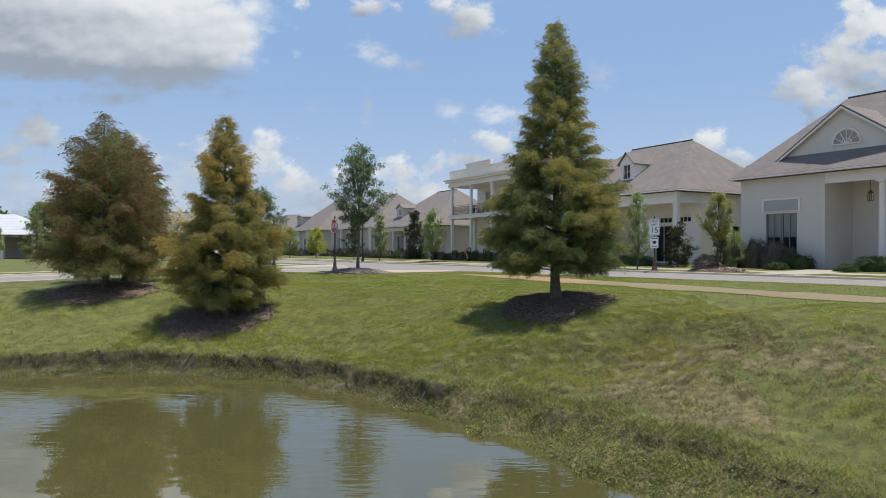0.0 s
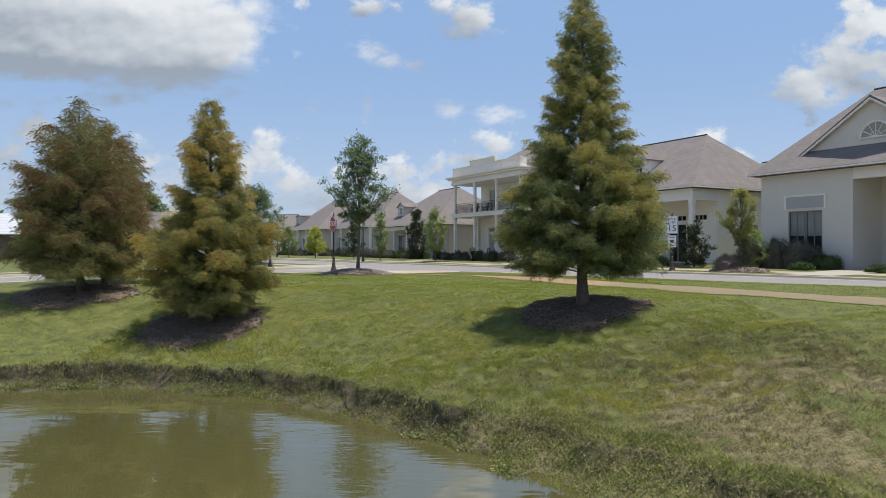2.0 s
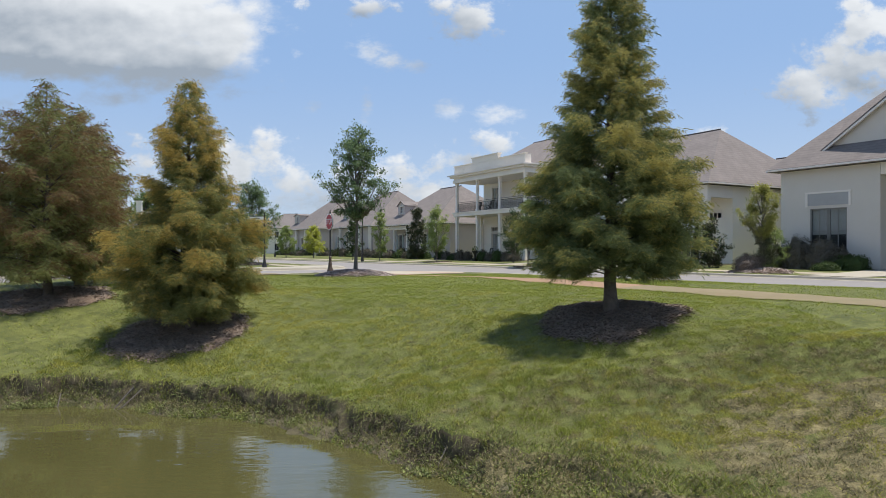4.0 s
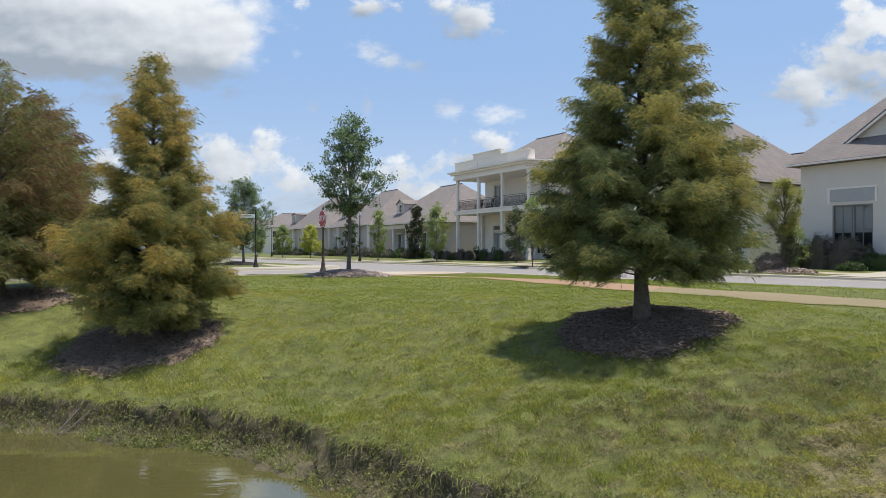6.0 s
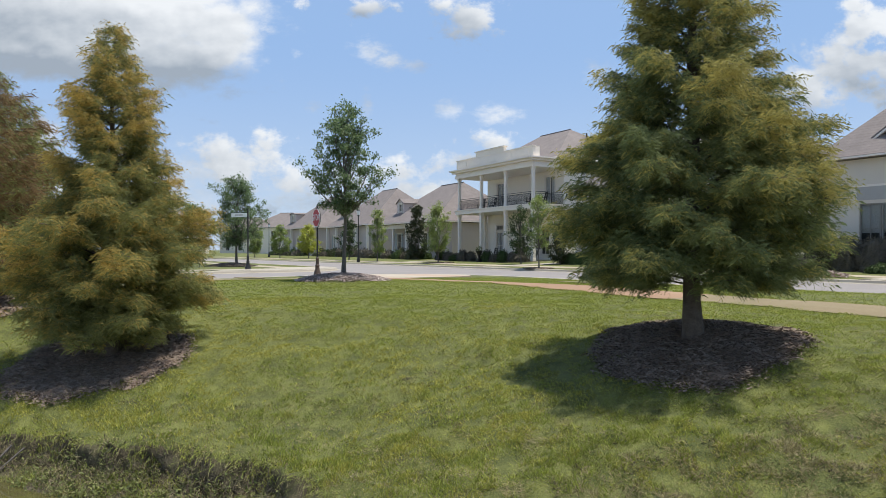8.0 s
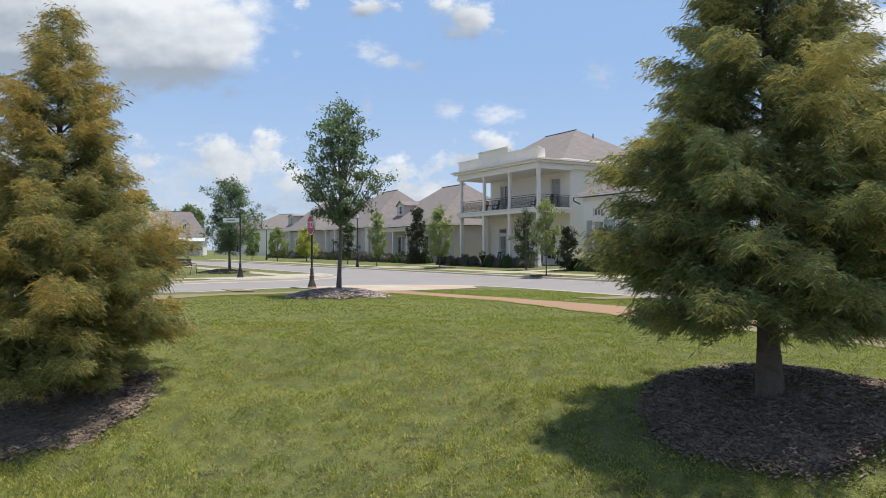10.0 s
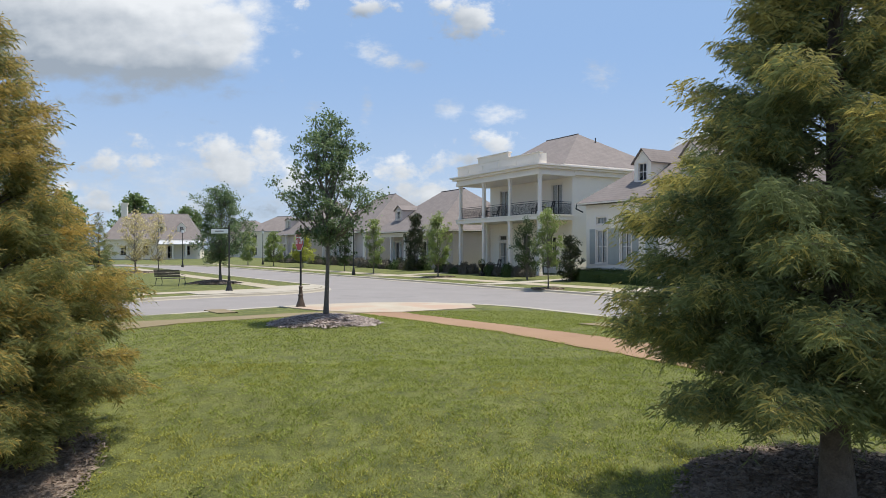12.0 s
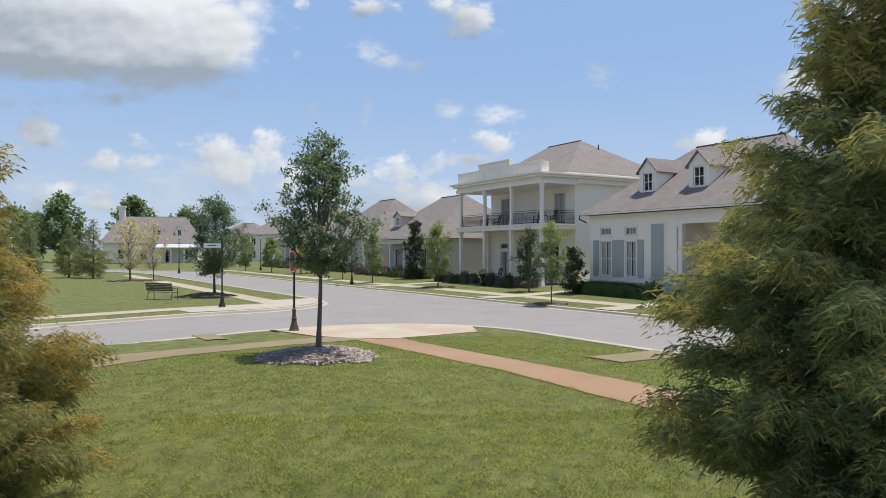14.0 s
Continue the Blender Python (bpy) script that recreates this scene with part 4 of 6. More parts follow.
P_WIDE = [(0.0, 1.0), (0.055, 1.4), (0.12, 2.05), (0.22, 2.25), (0.36, 2.2), (0.5, 2.05), (0.66, 1.85), (0.80, 1.35), (0.88, 0.9), (0.94, 0.55), (1.0, 0.1)]
cypress(2.98, 18.05, 7.38, P_TALL, M_CYPRESS, "tall conical green and gold bald cypress in a mulch bed", 3, 40000, 0.75, M_CYPRESS_TIP, 0.54, 0.086, 140, 17, open_top=0.3, thin=0.052, strands=12, dent=(0.53, 0.78, 2.5, 0.24))
cypress(-6.65, 20.9, 6.10, P_TIER, M_CYPRESS_GREEN, "golden green bald cypress with branches near the ground", 8, 38000, 0.30, M_CYPRESS_GOLD, 0.50, 0.090, 140, 16, open_top=0.45, thin=0.062, strands=10)
cypress(-11.6, 23.4, 6.1, P_WIDE, M_CYPRESS_GREEN, "rusty brown green bald cypress with a broad crown", 13, 14000, 0.5, M_CYPRESS_RUST, 0.7, 0.14, 110, 12, open_top=0.3)
cypress(-12.1, 26.0, 5.8, P_WIDE, M_CYPRESS_GREEN, "rust tinted bald cypress behind another", 17, 9000, 0.5, M_CYPRESS_RUST, 0.7, 0.17, 85, 11, open_top=0.3)

broadleaf("oak_tree", -3.82, 30.75, 5.43, 2.25, 1.34, M_OAK, "young live oak with a slim trunk in a mulch bed", 24, 46, 300, 0.064, 0.07, group="street oaks", ragged=1.7, tight=0.62, shape=(0.30, 0.55, 0.92, 1.02, 0.82, 0.48, 0.22))
broadleaf("oak_tree", -14.9, 55.7, 5.9, 1.5, 2.0, M_OAK, "young dark green oak beside the bench", 22, 70, 220, 0.09, 0.09, group="street oaks")


# ---- houses ----
def panel_wall(bm, length, height, thick, holes, origin=(0, 0, 0), along=(1, 0, 0), inward=(0, 1, 0)):
    """A wall with real openings, as one closed shell. holes: (x0, x1, z0, z1)."""
    cx = sorted({0, length} | {h[0] for h in holes} | {h[1] for h in holes})
    cz = sorted({0, height} | {h[2] for h in holes} | {h[3] for h in holes})
    o, a, n = Vector(origin), Vector(along), Vector(inward)
    corner = {}

    def at(i, k, deep):
        if (i, k, deep) not in corner:
            corner[i, k, deep] = bm.verts.new(o + a * cx[i] + n * (thick * deep) + Vector((0, 0, cz[k])))
        return corner[i, k, deep]

    def filled(i, k):
        if not (0 <= i < len(cx) - 1 and 0 <= k < len(cz) - 1):
            return False
        mx, mz = (cx[i] + cx[i + 1]) / 2, (cz[k] + cz[k + 1]) / 2
        return not any(h[0] < mx < h[1] and h[2] < mz < h[3] for h in holes)

    for i in range(len(cx) - 1):
        for k in range(len(cz) - 1):
            if not filled(i, k):
                continue
            for deep in (0, 1):
                bm.faces.new((at(i, k, deep), at(i + 1, k, deep), at(i + 1, k + 1, deep), at(i, k + 1, deep)))
            for di, dk, p, q in ((-1, 0, (i, k), (i, k + 1)), (1, 0, (i + 1, k), (i + 1, k + 1)), (0, -1, (i, k), (i + 1, k)), (0, 1, (i, k + 1), (i + 1, k + 1))):
                if not filled(i + di, k + dk):
                    bm.faces.new((at(*p, 0), at(*q, 0), at(*q, 1), at(*p, 1)))
    return bm


def sash_window(house, x0, x1, z0, z1, y=0.0, cols=2, rows=2, turn=None, frame_w=0.07, glass=True, casing=True, name="window", curtain=False, blind=0.0, sash=M_TRIM):
    """A window set into an opening of a wall that faces -y at depth y: casing, frame, muntins, panes."""
    m = turn or Matrix.Translation((0, y, 0))
    w = panel_wall(bmesh.new(), x1 - x0, z1 - z0, 0.06, [(frame_w, x1 - x0 - frame_w, frame_w, z1 - z0 - frame_w)], (x0, 0.05, z0))
    window = part(name, w, sash, house)
    window.matrix_basis = m
    ix0, ix1, iz0, iz1 = x0 + frame_w, x1 - frame_w, z0 + frame_w, z1 - frame_w
    for c in range(1, cols):
        cx = ix0 + (ix1 - ix0) * c / cols
        part("muntin", boxes((cx - 0.022, cx + 0.022, 0.06, 0.10, iz0, iz1)), sash, window)
    for r in range(1, rows):
        cz = iz0 + (iz1 - iz0) * r / rows
        part("muntin", boxes((ix0, ix1, 0.057, 0.103, cz - 0.022, cz + 0.022)), sash, window)
    part("pane", boxes((ix0, ix1, 0.075, 0.083, iz0, iz1)), M_GLASS, window, "dark reflecting glass").visible_shadow = False
    if blind:
        part("blind", boxes((ix0, ix1, 0.15, 0.17, iz0 + (iz1 - iz0) * blind, iz1)), M_BLIND, window, "pale lowered blind")
    if casing:
        part("casing", panel_wall(bmesh.new(), x1 - x0 + 0.20, z1 - z0 + 0.12, 0.03, [(0.10, x1 - x0 + 0.10, -0.1, z1 - z0)], (x0 - 0.10, -0.033, z0)), M_TRIM, window)
        part("sill", boxes((x0 - 0.14, x1 + 0.14, -0.07, 0.05, z0 - 0.08, z0), bevel=0.01), M_TRIM, window)
    if curtain:
        for cx0, cx1 in ((ix0, ix0 + (ix1 - ix0) * 0.44), (ix1 - (ix1 - ix0) * 0.44, ix1)):
            bm = bmesh.new()
            n = 10
            row = [(cx0 + (cx1 - cx0) * i / n, 0.135 + 0.018 * math.sin(i * 2.2)) for i in range(n + 1)]
            solid(bm, [(px, py, iz0) for px, py in row] + [(px, py + 0.012, iz0) for px, py in row[::-1]], (0, 0, iz1 - iz0))
            part("curtain", bm, M_CURTAIN, window, "pale gathered curtain")
    return window


def hip_roof(house, x0, x1, y0, y1, z0, ridge_x0, ridge_x1, ridge_y, ridge_z, name="roof", mat=None, thick=0.11, cap=True):
    """A hipped roof over a rectangle of eaves, with a ridge and a fascia."""
    bm = bmesh.new()
    e = [bm.verts.new(p) for p in ((x0, y0, z0), (x1, y0, z0), (x1, y1, z0), (x0, y1, z0))]
    low = [bm.verts.new((v.co.x, v.co.y, z0 - thick)) for v in e]
    r0, r1 = bm.verts.new((ridge_x0, ridge_y, ridge_z)), bm.verts.new((ridge_x1, ridge_y, ridge_z))
    bm.faces.new((e[0], e[1], r1, r0))
    bm.faces.new((e[1], e[2], r1))
    bm.faces.new((e[2], e[3], r0, r1))
    bm.faces.new((e[3], e[0], r0))
    bm.faces.new(list(reversed(low)))
    for i in range(4):
        bm.faces.new((e[i], low[i], low[(i + 1) % 4], e[(i + 1) % 4]))
    roof = part(name, bm, mat or M_ROOF, house, "grey brown shingled hip roof")
    part("fascia", boxes((x0 - 0.03, x1 + 0.03, y0 - 0.05, y0 - 0.003, z0 - thick - 0.01, z0 - 0.03), (x1 + 0.003, x1 + 0.05, y0, y1, z0 - thick - 0.01, z0 - 0.03), (x0 - 0.05, x0 - 0.003, y0, y1, z0 - thick - 0.01, z0 - 0.03)), M_TRIM, roof, "white painted fascia")
    if cap:
        bm = bmesh.new()
        tube(bm, [(ridge_x0, ridge_y, ridge_z), (ridge_x1, ridge_y, ridge_z)], [0.07, 0.07], 6)
        part("ridge_cap", bm, M_ROOFEDGE, roof)
    return roof


def column(house, x, y, z0, z1, half=0.15, parent_label=""):
    """A square porch column with a plinth and a moulded head."""
    c = part("column", boxes((x - half, x + half, y - half, y + half, z0, z1), bevel=0.015), M_TRIM, house)
    h = half + 0.035
    part("plinth", boxes((x - h, x + h, y - h, y + h, z0, z0 + 0.22), bevel=0.01), M_TRIM, c)
    part("capital", boxes((x - h, x + h, y - h, y + h, z1 - 0.14, z1), (x - h + 0.025, x + h - 0.025, y - h + 0.025, y + h - 0.025, z1 - 0.24, z1 - 0.14)), M_TRIM, c)
    return c


def shutter(house, x0, x1, z0, z1, y=-0.05):
    s = part("shutter", boxes((x0, x1, y, y + 0.045, z0, z1), bevel=0.008), M_SHUTTER, house, "blue grey painted shutter")
    return s


def dormer(house, x, y, z0, w, h, rise, depth, mat):
    """A gabled dormer with a sash window."""
    d = part("dormer", panel_wall(bmesh.new(), w, h, 0.12, [(w / 2 - 0.36, w / 2 + 0.36, 0.22, h - 0.12)], (x - w / 2, y, z0)), mat, house)
    bm = bmesh.new()
    for sx in (x - w / 2, x + w / 2 - 0.10):
        solid(bm, [(sx, y + 0.12, z0), (sx, y + depth, z0 + depth * 0.8), (sx, y + depth, z0 + h), (sx, y + 0.12, z0 + h)], (0.10, 0, 0))
    part("cheek", bm, mat, d)
    bm = bmesh.new()
    solid(bm, [(x - w / 2, y, z0 + h), (x + w / 2, y, z0 + h), (x, y, z0 + h + rise)], (0, 0.1, 0))
    part("gable", bm, mat, d)
    bm = bmesh.new()
    o, t = 0.16, 0.07
    for sgn in (-1, 1):
        solid(bm, [(x, y - 0.15, z0 + h + rise + t), (x, y - 0.15, z0 + h + rise), (x + sgn * (w / 2 + o), y - 0.15, z0 + h - o * rise / (w / 2)), (x + sgn * (w / 2 + o), y - 0.15, z0 + h - o * rise / (w / 2) + t)], (0, depth + 1.2, 0))
    part("roof", bm, M_ROOF, d, "shingled gable roof")
    win = sash_window(d, x - 0.36, x + 0.36, z0 + 0.22, z0 + h - 0.12, y, 2, 2, None, 0.05)
    # dark sheet standing in for the shade inside the dormer
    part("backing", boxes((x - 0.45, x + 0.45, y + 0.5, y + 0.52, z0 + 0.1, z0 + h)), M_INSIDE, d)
    return d


def house_at(x, y, z, angle, label):
    return thing("house", pose(x, y, z, 0, 0, angle), label, "house", "houses along the road")


def shell(house, x0, x1, y0, y1, height, mat, front_holes=(), right_holes=(), left_holes=(), z0=-0.6):
    """Four walls with openings; heights count from the floor."""
    for nm, args in (("wall", ((x1 - x0), height, 0.2, front_holes, (x0, y0, 0), (1, 0, 0), (0, 1, 0))),
                     ("wall", ((x1 - x0), height, 0.2, (), (x0, y1 - 0.2, 0), (1, 0, 0), (0, 1, 0))),
                     ("wall", ((y1 - y0 - 0.4), height, 0.2, right_holes, (x1, y0 + 0.2, 0), (0, 1, 0), (-1, 0, 0))),
                     ("wall", ((y1 - y0 - 0.4), height, 0.2, left_holes, (x0, y0 + 0.2, 0), (0, 1, 0), (1, 0, 0)))):
        part(nm, panel_wall(bmesh.new(), *args), mat, house)
    part("foundation", boxes((x0 + 0.02, x1 - 0.02, y0 + 0.02, y1 - 0.02, z0, 0.0)), M_CONCRETE, house)
    # a dark sheet behind the windows stands in for the shaded room
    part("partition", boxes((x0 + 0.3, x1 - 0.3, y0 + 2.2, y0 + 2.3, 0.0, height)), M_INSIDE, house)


AXIS = -60.0

# the two-storey house with a double gallery
h2 = house_at(1.0, 73.2, 0.36, AXIS, "cream two storey house with a columned double gallery")
shell(h2, 0.0, 11.4, 3.2, 13.5, 8.2, M_STUCCO,
      [(1.5, 2.6, 0.05, 2.6), (1.5, 2.6, 2.75, 3.25), (4.9, 6.0, 0.05, 3.2), (8.3, 9.5, 0.5, 3.0), (1.6, 2.9, 4.66, 7.2), (8.9, 10.2, 4.66, 7.2)],
      [(4.6, 5.5, 5.2, 6.8)])
for wx0, wx1, wz0, wz1, c, r in ((1.5, 2.6, 2.75, 3.25, 3, 1), (8.3, 9.5, 0.5, 3.0, 2, 2), (1.6, 2.9, 4.66, 7.2, 2, 1), (8.9, 10.2, 4.66, 7.2, 2, 1)):
    sash_window(h2, wx0, wx1, wz0, wz1, 3.2, c, r, curtain=wz0 > 4)
sash_window(h2, 4.9, 6.0, 0.05, 3.2, 3.2, 2, 3, name="door")
sash_window(h2, 1.5, 2.6, 0.05, 2.6, 3.2, 1, 2, name="door", curtain=True)
part("porch_floor", boxes((-0.35, 11.75, -0.35, 3.197, -0.5, 0.0)), M_CONCRETE, h2)
part("steps", boxes((3.6, 6.4, -0.75, -0.353, -0.5, -0.17), (3.6, 6.4, -1.15, -0.753, -0.5, -0.33)), M_CONCRETE, h2)
part("balcony_floor", boxes((-0.30, 11.70, -0.30, 3.197, 4.24, 4.55), (-0.38, 11.78, -0.38, 3.197, 4.553, 4.64)), M_TRIM, h2)
part("gallery_ceiling", boxes((-0.25, 11.65, -0.25, 3.197, 7.9, 8.1)), M_TRIM, h2)
part("cornice", boxes((-0.32, 11.72, -0.32, 3.19, 7.62, 7.897), (-0.55, 11.95, -0.55, 13.9, 8.103, 8.28), (-0.75, 12.15, -0.75, 14.1, 8.283, 8.40), (11.403, 11.72, 3.2, 13.6, 7.75, 8.1)), M_TRIM, h2)
parapet = part("parapet", boxes((-0.2, 11.6, -0.2, 0.02, 8.403, 9.25), (3.2, 7.6, -0.23, 0.05, 9.253, 9.72), (11.38, 11.6, 0.023, 0.5, 8.403, 9.25)), M_STUCCO, h2)
part("coping", boxes((-0.28, 3.197, -0.28, 0.1, 9.253, 9.33), (7.603, 11.68, -0.28, 0.1, 9.253, 9.33), (3.1, 7.7, -0.31, 0.13, 9.723, 9.81)), M_STUCCO, parapet)
for px in (0.1, 2.4, 4.8, 7.2, 9.6):
    part("panel", boxes((px, px + 1.5, -0.235, -0.203, 8.62, 9.05), bevel=0.01), M_STUCCO, parapet)
hip_roof(h2, -0.5, 11.9, 2.0, 14.0, 8.55, 2.2, 6.6, 8.0, 12.05)
for cx in (0.0, 3.8, 7.6, 11.4):
    column(h2, cx, 0.0, 0.0, 4.24, 0.14)
    column(h2, cx, 0.0, 4.643, 7.62, 0.12)
column(h2, 0.0, 2.9, 0.0, 4.24, 0.16)
bm = bmesh.new()
tube(bm, [(7.9, 8.8, 10.3), (7.9, 8.8, 11.6)], [0.05, 0.05], 8)
part("vent_pipe", bm, M_IRON, h2)


def railing(house, p0, p1, z, height=1.0, gap=0.10):
    """Iron balustrade between two plan points."""
    a, c = Vector((*p0, z)), Vector((*p1, z))
    bm = bmesh.new()
    for h in (0.08, height - 0.14, height):
        tube(bm, [a + Vector((0, 0, h)), c + Vector((0, 0, h))], [0.020, 0.020], 4)
    rail = part("railing", bm, M_IRON, house, "black iron balustrade")
    n = int((c - a).length / gap)
    for i in range(1, n):
        p = a.lerp(c, i / n)
        bm = bmesh.new()
        bulge = (c - a).normalized().cross(Vector((0, 0, 1))) * 0.03
        tube(bm, [p + Vector((0, 0, 0.08)), p + bulge + Vector((0, 0, height * 0.35)), p + Vector((0, 0, height - 0.14))], [0.014, 0.021, 0.014], 4)
        part("baluster", bm, M_IRON, rail)
    return rail


for i in range(3):
    railing(h2, (0.15 + 3.8 * i, 0.0), (3.65 + 3.8 * i, 0.0), 4.645)
railing(h2, (11.4, 0.15), (11.4, 3.1), 4.645)

# the one-and-a-half storey house with dormers
h1 = house_at(9.0, 57.5, 0.40, AXIS, "cream house with dormers and blue grey shutters")
H1 = 4.95
part("wall", panel_wall(bmesh.new(), 7.1, H1 - 0.1, 0.2, [(0.98, 1.94, 1.0, 3.2), (0.98, 1.94, 3.55, 4.05), (3.15, 4.05, 1.0, 3.2), (3.15, 4.05, 3.55, 4.05)]), M_STUCCO, h1)
shell(h1, 7.1, 13.5, 2.3, 11.8, H1 - 0.1, M_STUCCO, [(2.3, 3.9, 0.0, 2.7), (2.3, 3.9, 2.85, 3.3), (4.5, 5.6, 2.85, 3.3), (0.4, 1.3, 0.6, 2.9)], [(3.2, 4.0, 0.9, 2.6)])
part("wall", panel_wall(bmesh.new(), 11.6, H1 - 0.1, 0.2, [], (0.0, 0.2, 0), (0, 1, 0), (1, 0, 0)), M_STUCCO, h1)
part("wall", panel_wall(bmesh.new(), 2.097, H1 - 0.1, 0.2, [], (7.1, 0.2, 0), (0, 1, 0), (-1, 0, 0)), M_STUCCO, h1)
part("wall", boxes((0.2, 7.097, 11.6, 11.8, 0, H1 - 0.1)), M_STUCCO, h1)
part("foundation", boxes((0.02, 7.08, 0.02, 11.78, -0.6, 0)), M_CONCRETE, h1)
part("partition", boxes((0.25, 6.8, 2.2, 2.3, 0, H1 - 0.1)), M_INSIDE, h1)
for wx0, wx1 in ((0.98, 1.94), (3.15, 4.05)):
    sash_window(h1, wx0, wx1, 1.0, 3.2, 0, 2, 2, curtain=True)
    sash_window(h1, wx0, wx1, 3.55, 4.05, 0, 3, 1, blind=0.01)
    shutter(h1, wx0 - 0.62, wx0 - 0.12, 0.95, 3.25)
    shutter(h1, wx1 + 0.12, wx1 + 0.62, 0.95, 3.25)
shutter(h1, 5.25, 6.2, 0.85, 4.15)
part("shutter_frame", boxes((5.13, 5.247, -0.035, 0, 0.75, 4.25), (6.203, 6.32, -0.035, 0, 0.75, 4.25), (5.25, 6.2, -0.035, 0, 4.153, 4.25)), M_TRIM, h1)
part("ledge", boxes((-0.03, 7.13, -0.06, -0.003, 0.62, 0.78)), M_TRIM, h1)
part("frieze", boxes((-0.02, 7.1, -0.03, -0.003, H1 - 0.4, H1 - 0.1)), M_TRIM, h1)
sash_window(h1, 9.4, 11.0, 0.0, 2.7, 2.3, 2, 1, name="door")
sash_window(h1, 9.4, 11.0, 2.85, 3.3, 2.3, 4, 1)
sash_window(h1, 11.6, 12.7, 2.85, 3.3, 2.3, 3, 1)
sash_window(h1, 7.5, 8.4, 0.6, 2.9, 2.3, 2, 2)
part("porch_floor", boxes((7.103, 13.5, -0.1, 2.297, -0.6, 0.0)), M_CONCRETE, h1)
part("porch_beam", boxes((7.103, 13.5, -0.05, 0.3, 4.1, H1 - 0.1), (13.2, 13.5, 0.303, 2.297, 4.1, H1 - 0.1)), M_TRIM, h1)
part("porch_ceiling", boxes((7.103, 13.197, 0.303, 2.297, 4.45, 4.55)), M_TRIM, h1)
for cx in (7.35, 10.3, 13.3):
    column(h1, cx, 0.12, 0.0, 4.1, 0.15)
hip_roof(h1, -0.45, 13.95, -0.5, 12.2, H1 + 0.05, 3.6, 9.8, 5.9, 9.3)
hip_roof(h1, 6.5, 13.4, 9.0, 19.0, H1 + 0.3, 8.6, 11.2, 14.0, 7.9)
for dx in (3.7, 7.5):
    dormer(h1, dx, 1.35, 6.05, 1.4, 1.45, 0.75, 1.9, M_STUCCO)
part("gutter_spout", tube(bmesh.new(), [(-0.35, -0.52, H1 - 0.02), (-0.42, -0.55, H1 - 0.3), (-0.1, -0.2, H1 - 0.55)], [0.05, 0.05, 0.05], 6), M_IRON, h1)
bm = bmesh.new()
tube(bm, [(8.6, 8.5, 8.2), (8.6, 8.5, 9.2)], [0.06, 0.06], 8)
part("vent_pipe", bm, M_IRON, h1)

# the white house with a fanlight gable
h0 = house_at(18.7, 42.8, 0.28, AXIS, "white house with a fanlight gable and a columned porch")
H0 = 5.35
part("wall", panel_wall(bmesh.new(), 5.35, H0, 0.2, [(1.7, 3.7, 0.75, 3.2)]), M_WHITEWALL, h0)
part("wall", panel_wall(bmesh.new(), 12.0, H0, 0.2, [(5.0, 5.9, 1.0, 3.0)], (0.0, 0.2, 0), (0, 1, 0), (1, 0, 0)), M_WHITEWALL, h0)
part("wall", panel_wall(bmesh.new(), 2.6, H0, 0.2, [], (5.35, 0.2, 0), (0, 1, 0), (-1, 0, 0)), M_WHITEWALL, h0)
part("wall", panel_wall(bmesh.new(), 9.6, H0, 0.2, [(1.6, 2.9, 0.0, 2.9), (4.5, 5.6, 0.3, 2.9)], (5.35, 2.8, 0)), M_WHITEWALL, h0)
part("wall", boxes((0.2, 14.95, 12.0, 12.2, 0, H0), (14.75, 14.95, 3.0, 12.0, 0, H0)), M_WHITEWALL, h0)
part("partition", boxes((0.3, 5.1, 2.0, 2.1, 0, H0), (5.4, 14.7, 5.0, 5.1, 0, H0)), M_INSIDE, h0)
part("foundation", boxes((0.02, 14.93, 0.02, 12.18, -0.6, -0.003)), M_CONCRETE, h0)
sash_window(h0, 1.7, 2.69, 0.75, 3.2, 0, 2, 2, casing=False, blind=0.42, sash=M_TAUPE)
sash_window(h0, 2.71, 3.7, 0.75, 3.2, 0, 2, 2, casing=False, blind=0.42, sash=M_TAUPE)
part("window_panel", boxes((1.6, 3.8, -0.03, -0.004, 3.36, 4.0)), M_GREYPANEL, h0, "grey panel over the window")
part("window_panel_frame", boxes((1.45, 3.95, -0.05, -0.003, 4.003, 4.1), (1.48, 1.597, -0.045, -0.003, 3.3, 4.0), (3.803, 3.92, -0.045, -0.003, 3.3, 4.0)), M_TRIM, h0)
sash_window(h0, 6.95, 8.25, 0.0, 2.9, 2.8, 2, 1, name="door")
sash_window(h0, 9.85, 10.95, 0.3, 2.9, 2.8, 2, 2)
part("porch_floor", boxes((5.353, 14.95, 0.0, 2.797, -0.6, 0.0)), M_CONCRETE, h0)
part("steps", boxes((5.9, 8.1, -0.4, -0.003, -0.6, -0.16), (5.9, 8.1, -0.8, -0.403, -0.6, -0.32)), M_CONCRETE, h0)
part("porch_beam", boxes((5.353, 14.95, 0.02, 0.35, 4.75, H0)), M_TRIM, h0)
part("porch_ceiling", boxes((5.353, 14.95, 0.353, 2.797, 5.0, 5.1)), M_TRIM, h0)


